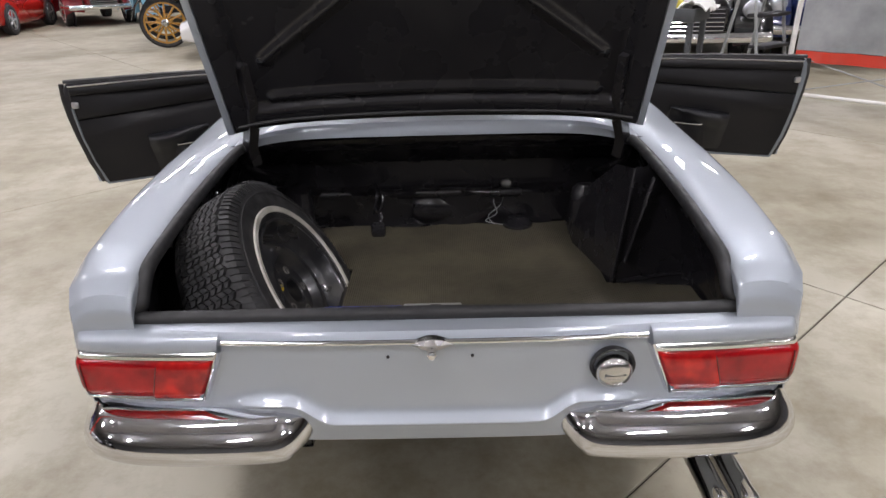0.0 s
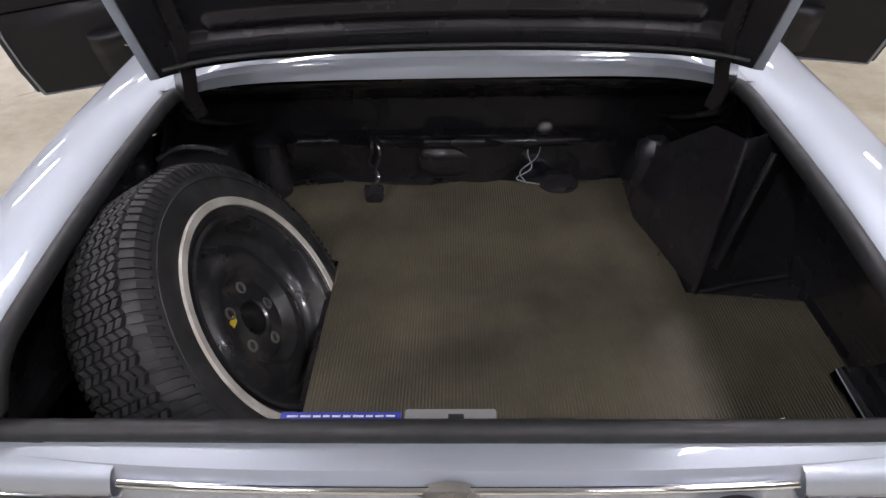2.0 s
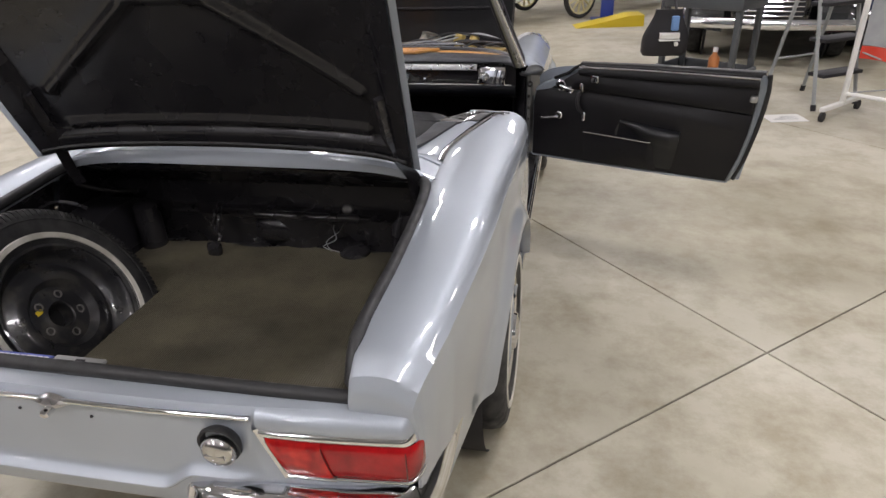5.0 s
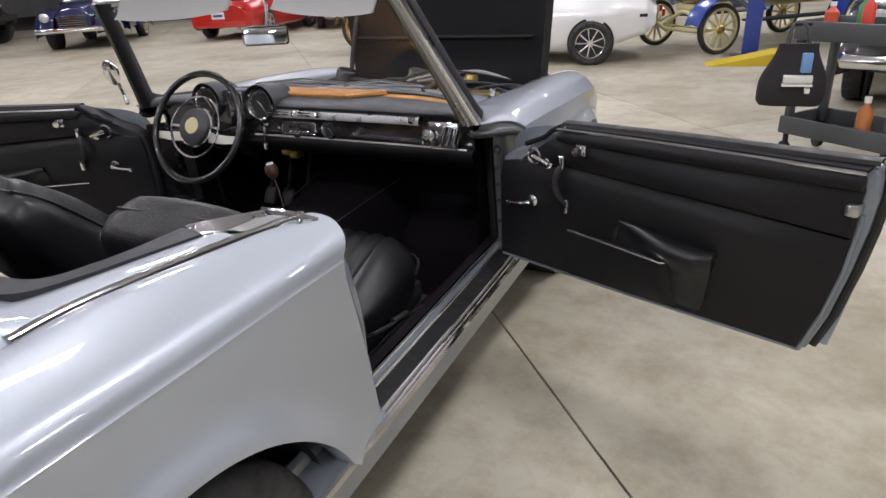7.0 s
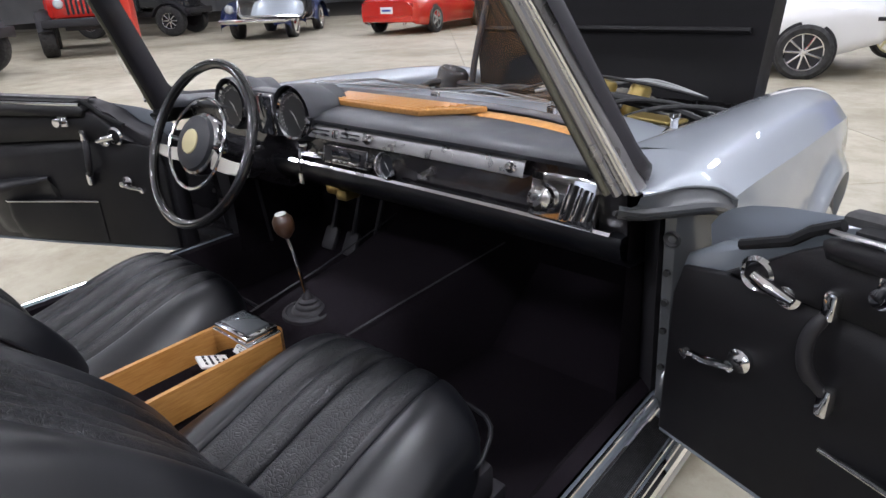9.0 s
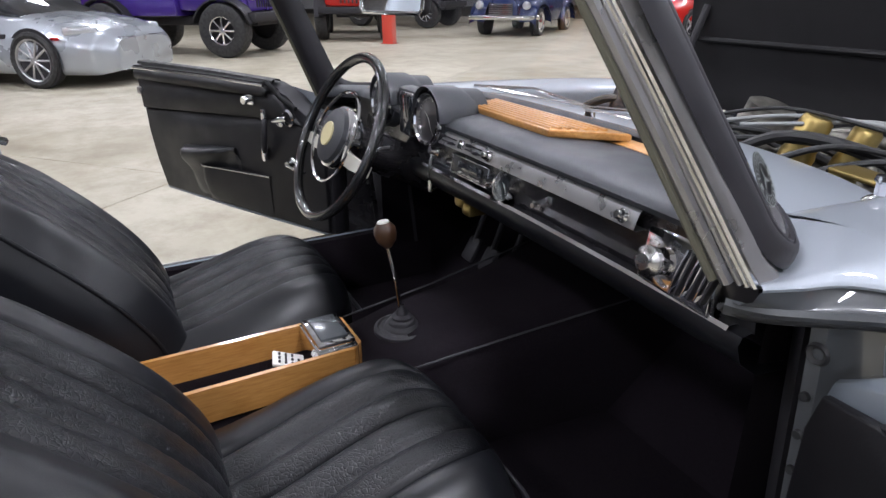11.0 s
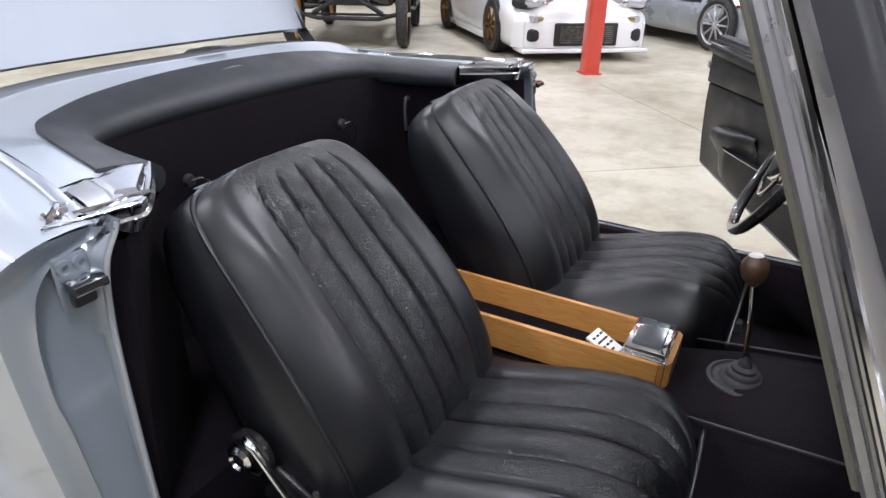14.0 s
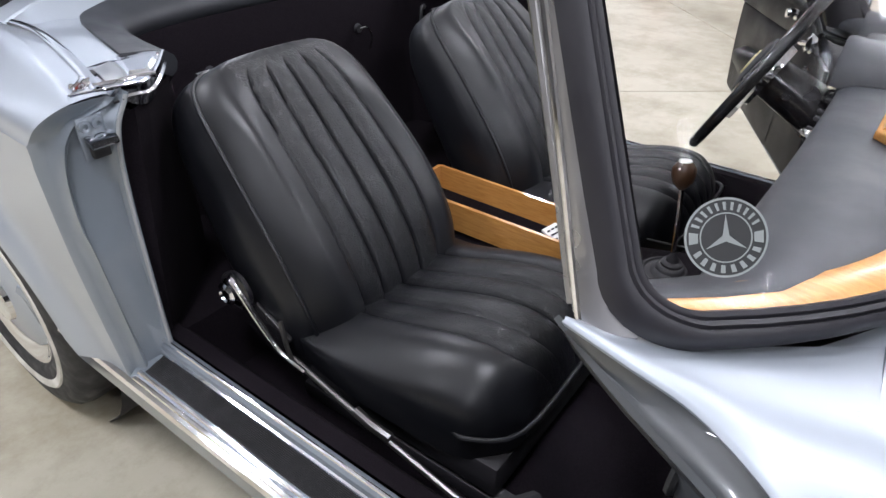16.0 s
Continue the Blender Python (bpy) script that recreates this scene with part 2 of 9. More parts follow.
IVORY = mat("cream_spokes", (0.62, 0.55, 0.30), 0.4)
OCHRE = mat("varnished_spokes", (0.42, 0.21, 0.03), 0.35, 0.0, 0.5)
CAST = mat("engine_metal", (0.30, 0.29, 0.26), 0.45, 0.8)
vary(CAST, (0.08, 0.075, 0.065), (0.24, 0.23, 0.20), 20.0)
GOLDCAD = mat("yellow_cadmium", (0.44, 0.33, 0.12), 0.35, 0.9)
BLUE_STEEL = mat("blue_lift_paint", (0.03, 0.06, 0.30), 0.4)


# ---- mesh helpers ----
def V(*a):
    return Vector(a)


def link_bm(name, bm, material, smooth=True, angle=40):
    me = bpy.data.meshes.new(name)
    bmesh.ops.remove_doubles(bm, verts=bm.verts, dist=0.00005)
    bmesh.ops.recalc_face_normals(bm, faces=bm.faces)
    if smooth:
        lim = radians(angle)
        for f in bm.faces:
            f.smooth = True
        for e in bm.edges:
            if len(e.link_faces) != 2 or e.calc_face_angle(0.0) > lim:
                e.smooth = False
    bm.to_mesh(me)
    bm.free()
    for m in material if isinstance(material, (list, tuple)) else (material,):
        me.materials.append(m)
    return new(name, me)


def part(name, bm, material, parent=None, label="", angle=40, smooth=True):
    ob = link_bm(name, bm, material, smooth, angle)
    if parent:
        ob.parent = parent
    if label:
        tagged(ob, label)
    return ob


def thing(name, label, category, group="", kind="", at=None):
    ob = new(name)
    ob.empty_display_size = 0.1
    if at:
        ob.matrix_basis = at
    return tagged(ob, label, category, group, kind)


def bm_new():
    return bmesh.new()


def box(bm, c, s, bevel=0.0, m=None, seg=2):
    """A box of size s round c; m turns it about c first."""
    r = bmesh.ops.create_cube(bm, size=1.0)
    vs = r["verts"]
    bmesh.ops.scale(bm, vec=s, verts=vs)
    if bevel:
        es = list({e for v in vs for e in v.link_edges})
        g = bmesh.ops.bevel(bm, geom=es, offset=min(bevel, min(s) * 0.49), segments=seg, affect="EDGES", profile=0.5)
        vs = list({v for v in vs if v.is_valid} | set(g["verts"]))
    if m is not None:
        bmesh.ops.transform(bm, matrix=m.to_4x4(), verts=vs)
    bmesh.ops.translate(bm, vec=c, verts=vs)
    return vs


def frame_of(d):
    d = Vector(d).normalized()
    a = Vector((0, 0, 1)) if abs(d.z) < 0.9 else Vector((1, 0, 0))
    u = d.cross(a).normalized()
    return u, d.cross(u).normalized(), d


def tube(bm, pts, r, n=10, caps=True, closed=False):
    """A tube along points, radius r (a number or one a point)."""
    pts = [Vector(p) for p in pts]
    rs = r if isinstance(r, (list, tuple)) else [r] * len(pts)
    rings, u = [], None
    for i, p in enumerate(pts):
        a = pts[i - 1] if (i or closed) else p
        b = pts[(i + 1) % len(pts)] if (i < len(pts) - 1 or closed) else p
        d = (b - a).normalized()
        if u is None:
            u = frame_of(d)[0]
        u = (u - d * u.dot(d)).normalized()
        w = d.cross(u)
        rings.append([bm.verts.new(p + (u * math.cos(t) + w * math.sin(t)) * rs[i]) for t in [2 * math.pi * k / n for k in range(n)]])
    for i in range(len(rings) - (0 if closed else 1)):
        A, B = rings[i], rings[(i + 1) % len(rings)]
        for k in range(n):
            bm.faces.new((A[k], A[(k + 1) % n], B[(k + 1) % n], B[k]))
    if caps and not closed:
        bm.faces.new(rings[0])
        bm.faces.new(rings[-1])
    return rings


def lathe(bm, profile, c, axis, n=32, closed=False):
    """Turns (radius, height) pairs round an axis through c."""
    u, w, d = frame_of(axis)
    c = Vector(c)
    rings = []
    for r, h in profile:
        if r < 1e-6:
            rings.append([bm.verts.new(c + d * h)])
        else:
            rings.append([bm.verts.new(c + d * h + (u * math.cos(2 * math.pi * k / n) + w * math.sin(2 * math.pi * k / n)) * r) for k in range(n)])
    loop = list(zip(rings, rings[1:])) + ([(rings[-1], rings[0])] if closed else [])
    for A, B in loop:
        for k in range(n):
            q = [A[k % len(A)], A[(k + 1) % n % len(A)], B[(k + 1) % n % len(B)], B[k % len(B)]]
            q = [v for i, v in enumerate(q) if v not in q[:i]]
            if len(q) > 2:
                bm.faces.new(q)
    return rings


def grid(bm, rows, close_u=False, mat_index=0):
    vr = [[bm.verts.new(p) for p in row] for row in rows]
    for i in range(len(vr) - 1):
        n = len(vr[i])
        for k in range(n if close_u else n - 1):
            q = (vr[i][k], vr[i][(k + 1) % n], vr[i + 1][(k + 1) % n], vr[i + 1][k])
            if len({tuple(round(c, 6) for c in v.co) for v in q}) > 2:
                f = bm.faces.new(q)
                f.material_index = mat_index
    return vr


def prism(bm, outline, depth, m, bevel=0.0, seg=2):
    """A flat outline [(u, v)] with a depth, laid by the matrix m (u, v, out)."""
    a = [bm.verts.new((u, v, 0)) for u, v in outline]
    b = [bm.verts.new((u, v, depth)) for u, v in outline]
    fs = [bm.faces.new(list(reversed(a))), bm.faces.new(b)]
    n = len(a)
    for i in range(n):
        fs.append(bm.faces.new((a[i], a[(i + 1) % n], b[(i + 1) % n], b[i])))
    vs = a + b
    if bevel:
        es = list({e for e in fs[0].edges} | {e for e in fs[1].edges})
        g = bmesh.ops.bevel(bm, geom=es, offset=bevel, segments=seg, affect="EDGES", profile=0.5)
        vs = list({v for v in vs if v.is_valid} | set(g["verts"]))
    bmesh.ops.transform(bm, matrix=m, verts=vs)
    return vs


def crom(pts, n):
    """A smooth line through points, n steps a span."""
    pts = [np.array(p, float) for p in pts]
    out = []
    for i in range(len(pts) - 1):
        p0, p1, p2, p3 = pts[max(i - 1, 0)], pts[i], pts[i + 1], pts[min(i + 2, len(pts) - 1)]
        for k in range(n):
            t = k / n
            out.append(0.5 * (2 * p1 + (p2 - p0) * t + (2 * p0 - 5 * p1 + 4 * p2 - p3) * t * t + (3 * p1 - p0 - 3 * p2 + p3) * t ** 3))
    out.append(pts[-1])
    return [Vector(p) for p in out]


def surf(ctrl, nu, nv):
    """Rows of control points to a dense smooth grid."""
    rows = [crom(r, nu) for r in ctrl]
    cols = [crom([r[k] for r in rows], nv) for k in range(len(rows[0]))]
    return [[c[i] for c in cols] for i in range(len(cols[0]))]


def solid(ob, t, offset=-1):
    s = ob.modifiers.new("thick", "SOLIDIFY")
    s.thickness, s.offset, s.use_rim = t, offset, True
    return ob


def lerp(a, b, t):
    return a + (b - a) * t


def sstep(t):
    t = min(1, max(0, t))
    return t * t * (3 - 2 * t)


def mirror(rows):
    return [[Vector((-p[0], p[1], p[2])) for p in r] for r in rows]


def basis(o, u, v):
    """The pose with its x along u, its y along v (made square), at o."""
    u = Vector(u).normalized()
    w = u.cross(Vector(v)).normalized()
    v = w.cross(u)
    return Matrix(((u.x, v.x, w.x, o[0]), (u.y, v.y, w.y, o[1]), (u.z, v.z, w.z, o[2]), (0, 0, 0, 1)))


def text_bm(txt, size, m, depth=0.0006):
    """Letters as mesh, centred, laid by m."""
    cu = bpy.data.curves.new("letters", "FONT")
    cu.body, cu.size, cu.extrude, cu.align_x, cu.align_y = txt, size, depth, "CENTER", "CENTER"
    ob = bpy.data.objects.new("letters", cu)
    scene.collection.objects.link(ob)
    me = bpy.data.meshes.new_from_object(ob.evaluated_get(bpy.context.evaluated_depsgraph_get()))
    bpy.data.objects.remove(ob)
    bm = bm_new()
    bm.from_mesh(me)
    bmesh.ops.transform(bm, matrix=m, verts=bm.verts)
    return bm


# ---- the hall ----
bm = bm_new()
box(bm, (-4, 6, -0.06), (64, 56, 0.10))
floor = tagged(part("floor", bm, JOINT), "pale sealed concrete hall floor with saw-cut joints", "floor", kind="structure")
# walls and ceiling lie out of view; added to enclose and bounce light
for nm, c, sz in (("wall_north", (-4, 34.1, 3.5), (64, 0.2, 7.2)), ("wall_south", (-4, -22.1, 3.5), (64, 0.2, 7.2)), ("wall_east", (28.1, 6, 3.5), (0.2, 56, 7.2)), ("wall_west", (-36.1, 6, 3.5), (0.2, 56, 7.2))):
    bm = bm_new()
    box(bm, c, sz)
    for k in range(-9, 10):
        if sz[0] > sz[1]:
            box(bm, (c[0] + k * 3.3, c[1] - 0.12 * (1 if c[1] > 0 else -1), 3.5), (0.18, 0.08, 7.1))
        else:
            box(bm, (c[0] - 0.12 * (1 if c[0] > 0 else -1), c[1] + k * 3.0, 3.5), (0.08, 0.18, 7.1))
    tagged(part(nm, bm, WALL, smooth=False), "plain hall wall, out of view, added to bounce light", "wall", kind="structure")
bm = bm_new()
box(bm, (-4, 6, 6.95), (64, 56, 0.1))
for k in range(-4, 5):
    box(bm, (-4, 6 + k * 6, 6.65), (64, 0.25, 0.45))
tagged(part("ceiling", bm, CEIL, smooth=False), "pale hall ceiling with steel beams", "ceiling", kind="structure")
# rows of ceiling lights
bm = bm_new()
box(bm, (0, 0, 0.05), (1.30, 0.44, 0.08), 0.01)
for rx in (-0.5, 0.5):
    tube(bm, [(rx, 0, 0.06), (rx, 0, 1.32)], 0.012, 6)
fixture = part("ceiling_light", bm, WHITE)
tagged(fixture, "long white ceiling light", "lamp", "hall lights")
bm = bm_new()
grid(bm, [[V(-0.61, -0.18, 0.006), V(0.61, -0.18, 0.006)], [V(-0.61, 0.18, 0.006), V(0.61, 0.18, 0.006)]])
part("diffuser", bm, LIGHT, fixture)
# added upward glow, only there to brighten the ceiling that the chrome reflects
bm = bm_new()
for ry in (-0.19, 0.19):
    grid(bm, [[V(-0.60, ry - 0.014, 0.096), V(0.60, ry - 0.014, 0.096)], [V(-0.60, ry + 0.014, 0.096), V(0.60, ry + 0.014, 0.096)]])
part("added_uplight", bm, LIGHT, fixture)
spots = [(x, y) for x in (-14.5, -8.5, -2.8, 2.6, 8.0) for y in (-7.5, -2.2, 3.2, 8.6, 14.5, 21.0)]
for i, (x, y) in enumerate(spots):
    m = pose(x + 0.25 * math.sin(i * 2.1), y + 0.3 * math.cos(i * 1.7), 5.6, 0, 0, 41)
    if i:
        copy_thing(fixture, m)
    else:
        fixture.matrix_basis = m


# ---- the car: body ----
car = thing("convertible_car", "silver-blue open-top two-seat classic car with trunk, hood and doors open", "car")

# y, rim x z, crest x z, shoulder x z, crease x z, three side points x z
REAR = [
    (0.176, 0.598, 0.735, 0.642, 0.736, 0.6804, 0.736, 0.706, 0.733, 0.716, 0.69, 0.718, 0.62, 0.71, 0.47),
    (0.18, 0.598, 0.772, 0.642, 0.778, 0.6824, 0.773, 0.714, 0.755, 0.722, 0.7, 0.724, 0.62, 0.713, 0.46),
    (0.196, 0.598, 0.802, 0.644, 0.811, 0.6878, 0.804, 0.723, 0.782, 0.731, 0.71, 0.731, 0.62, 0.717, 0.45),
    (0.235, 0.597, 0.826, 0.649, 0.836, 0.7018, 0.83, 0.737, 0.806, 0.742, 0.73, 0.738, 0.62, 0.721, 0.43),
    (0.33, 0.597, 0.843, 0.6558, 0.855, 0.723, 0.849, 0.755, 0.822, 0.76, 0.75, 0.755, 0.62, 0.736, 0.41),
    (0.55, 0.606, 0.862, 0.6679, 0.876, 0.7452, 0.866, 0.776, 0.836, 0.782, 0.76, 0.78, 0.62, 0.756, 0.39),
    (0.8, 0.604, 0.88, 0.668, 0.895, 0.7588, 0.877, 0.789, 0.838, 0.797, 0.77, 0.8, 0.62, 0.783, 0.38),
    (0.95, 0.595, 0.893, 0.662, 0.905, 0.765, 0.88, 0.792, 0.839, 0.801, 0.77, 0.804, 0.62, 0.79, 0.38),
    (1.18, 0.594, 0.903, 0.664, 0.91, 0.776, 0.881, 0.802, 0.84, 0.81, 0.77, 0.812, 0.62, 0.8, 0.38),
    (1.43, 0.655, 0.905, 0.722, 0.907, 0.794, 0.88, 0.809, 0.841, 0.814, 0.77, 0.815, 0.62, 0.806, 0.39),
    (1.57, 0.695, 0.904, 0.758, 0.902, 0.801, 0.876, 0.812, 0.839, 0.815, 0.77, 0.816, 0.62, 0.808, 0.4),
]
WHEEL_Y, WHEEL_Z, FRONT_WHEEL_Y = 1.07, 0.315, 3.47
POST_EDGE = {}


def rear_quarter(sign):
    bm = bm_new()
    arr = [np.array(r, float) for r in REAR]
    dense = []
    for i in range(len(arr) - 1):
        p0, p1, p2, p3 = arr[max(i - 1, 0)], arr[i], arr[i + 1], arr[min(i + 2, len(arr) - 1)]
        n = max(4, int((p2[0] - p1[0]) / 0.018))
        for k in range(n):
            t = k / n
            q = 0.5 * (2 * p1 + (p2 - p0) * t + (2 * p0 - 5 * p1 + 4 * p2 - p3) * t * t + (3 * p1 - p0 - 3 * p2 + p3) * t ** 3)
            q[0] = lerp(p1[0], p2[0], t)
            dense.append(q)
    dense.append(arr[-1])
    rows = []
    for q in dense:
        y = q[0]
        top = crom([(q[1] - 0.004, 0, q[2] - 0.03), (q[1], 0, q[2]), (q[3], 0, q[4]), (q[5], 0, q[6]), (q[7], 0, q[8])], 6)
        top[-1][0] += 0.0016 * sstep((y - 0.35) / 0.4)
        side = crom([(q[7], 0, q[8]), (q[9], 0, q[10]), (q[11], 0, q[12]), (q[13], 0, q[14])], 8)
        dz = y - WHEEL_Y
        zb = q[14]
        if abs(dz) < 0.375:
            zb = max(zb, WHEEL_Z + math.sqrt(0.375 ** 2 - dz * dz))
        zs = [p[2] for p in side][::-1]
        xs = [p[0] for p in side][::-1]
        low = []
        for j in range(1, 23):
            z = lerp(q[8], zb, j / 22)
            x = float(np.interp(z, zs, xs))
            d = abs(math.hypot(dz, max(z - WHEEL_Z, 0)) - 0.375)
            x += 0.030 * math.exp(-(d / 0.045) ** 2) * (1 if z > 0.34 else 0)
            low.append(Vector((x, y, z)))
        row = [Vector((p[0], y, p[2])) for p in top] + low
        # the lip that turns in
        e = row[-1]
        row += [e + V(-0.012, 0, -0.004), e + V(-0.05, 0, 0.0)]
        # the edge of the door opening leans with height
        if y > 1.2:
            k = sstep((y - 1.2) / 0.37)
            row = [p + V(0, k * (0.05 * max(0, (p.z - 0.84) / 0.06) + 0.075 * max(0, (0.80 - p.z) / 0.4) - 0.02), 0) for p in row]
        rows.append([V(sign * p.x, p.y, p.z) for p in row])
    grid(bm, rows)
    POST_EDGE[sign] = rows[-1][6:-2]
    return bm


body = part("rear_body", rear_quarter(1), SILVER, car, "silver-blue metallic rear fender with a wheel arch flare", 24)
body2 = part("rear_body", rear_quarter(-1), SILVER, car, "silver-blue metallic rear fender with a wheel arch flare", 24)


def tail_y(x):
    return 0.138 + 0.052 * (abs(x) / 0.72) ** 3


def ridge_z(x):
    return lerp(0.552, 0.598, sstep((abs(x) - 0.205) / 0.085)) - 0.012 * sstep((abs(x) - 0.33) / 0.12)


def tail_panel():
    bm = bm_new()
    rows = []
    n = 110
    for i in range(n + 1):
        x = -0.700 + 1.400 * i / n
        y, r = tail_y(x), ridge_z(x)
        k = 1 - sstep((abs(x) - 0.34) / 0.10)
        pts = [(0.745, 0.060), (0.745, 0.030), (0.742, 0.012), (0.730, 0.003), (0.715, 0.0), (lerp(0.715, r, 0.5), -0.004), (r + 0.030, -0.009), (r + 0.018, -0.012), (r + 0.010, -0.015 - 0.003 * k),
               (r + 0.004, -0.017 - 0.010 * k), (r, -0.018 - 0.014 * k), (r - 0.004, -0.018 - 0.014 * k), (r - 0.010, -0.016 - 0.010 * k), (lerp(r - 0.012, 0.500, 0.5), -0.014 - 0.008 * k), (0.500, -0.016), (0.492, 0.0), (0.488, 0.08)]
        rows.append([V(x, y + d, z) for z, d in pts])
    grid(bm, rows)
    return bm


part("tail_panel", tail_panel(), SILVER, car, "silver rear panel with a raised swage line", 30)
# chrome strip under the trunk opening and the latch button
bm = bm_new()
strip = [V(x, tail_y(x) - 0.004, 0.727) for x in [-0.412 + 0.824 * i / 60 for i in range(61)]]
tube(bm, strip, 0.0058, 10)
part("chrome_strip", bm, CHROME, car, "bright chrome strip across the tail")
# winged chrome escutcheon round the latch button
bm = bm_new()
rows = []
for i in range(25):
    u = -1 + i / 12
    w = max(0.0, 1 - u * u)
    hh = 0.0045 + 0.0115 * w ** 2.5
    d = 0.005 + 0.010 * w ** 1.5
    rows.append([V(0.046 * u - 0.004, 0.138, 0.724 + hh), V(0.046 * u - 0.004, 0.135 - d * 0.6, 0.724 + hh * 0.8), V(0.046 * u - 0.004, 0.135 - d, 0.724 + hh * 0.1), V(0.046 * u - 0.004, 0.135 - d * 0.7, 0.724 - hh * 0.8), V(0.046 * u - 0.004, 0.138, 0.724 - hh)])
grid(bm, rows)
esc = part("latch_escutcheon", bm, DULL_CHROME, car, "winged chrome latch escutcheon")
bm = bm_new()
lathe(bm, [(0, -0.019), (0.006, -0.0185), (0.0095, -0.015), (0.0095, -0.009), (0.0085, -0.006), (0.0105, 0.0), (0.011, 0.012)], (-0.004, 0.122, 0.713), (0, 1, 0.15), 24)
part("trunk_latch_button", bm, CHROME, esc)
for sx in (-0.090, 0.074):
    bm = bm_new()
    lathe(bm, [(0, -0.003), (0.0030, -0.003), (0.0034, 0.0)], (sx, tail_y(0) - 0.002, 0.693), (0, 1, 0), 12)
    part("plate_screw", bm, BLACK_MATT, car)
# fuel filler: dark rubber dish with a chrome cap
bm = bm_new()
lathe(bm, [(0.0, 0.012), (0.036, 0.010), (0.044, -0.003), (0.043, -0.012), (0.038, -0.010), (0.034, 0.004)], (0.346, 0.136, 0.668), (0, 1, 0.1), 40)
part("filler_dish", bm, RUBBER, car, "black rubber filler surround")
bm = bm_new()
lathe(bm, [(0.026, 0.012), (0.026, -0.006), (0.0335, -0.010), (0.0335, -0.026), (0.031, -0.029)], (0.347, 0.141, 0.660), (0, 1, 0.05), 40)
fcap = part("fuel_cap", bm, CHROME, car, "chrome fuel cap with a knurled rim")
bm = bm_new()
lathe(bm, [(0.031, -0.028), (0.027, -0.033), (0.020, -0.0345), (0.012, -0.037), (0, -0.038)], (0.347, 0.141, 0.660), (0, 1, 0.05), 40)
box(bm, (0.347, 0.105, 0.657), (0.042, 0.006, 0.010), 0.003)
part("cap_face", bm, DULL_CHROME, fcap, "worn cap face with a grip bar")
for k in range(36):
    a = 2 * math.pi * k / 36
    bm = bm_new()
    box(bm, (0.347 + 0.0335 * math.cos(a), 0.123, 0.659 + 0.0335 * math.sin(a)), (0.0030, 0.015, 0.0030), 0.0008, pose(0, 0, 0, 0, math.degrees(-a), 0))
    part("knurl", bm, CHROME, fcap)


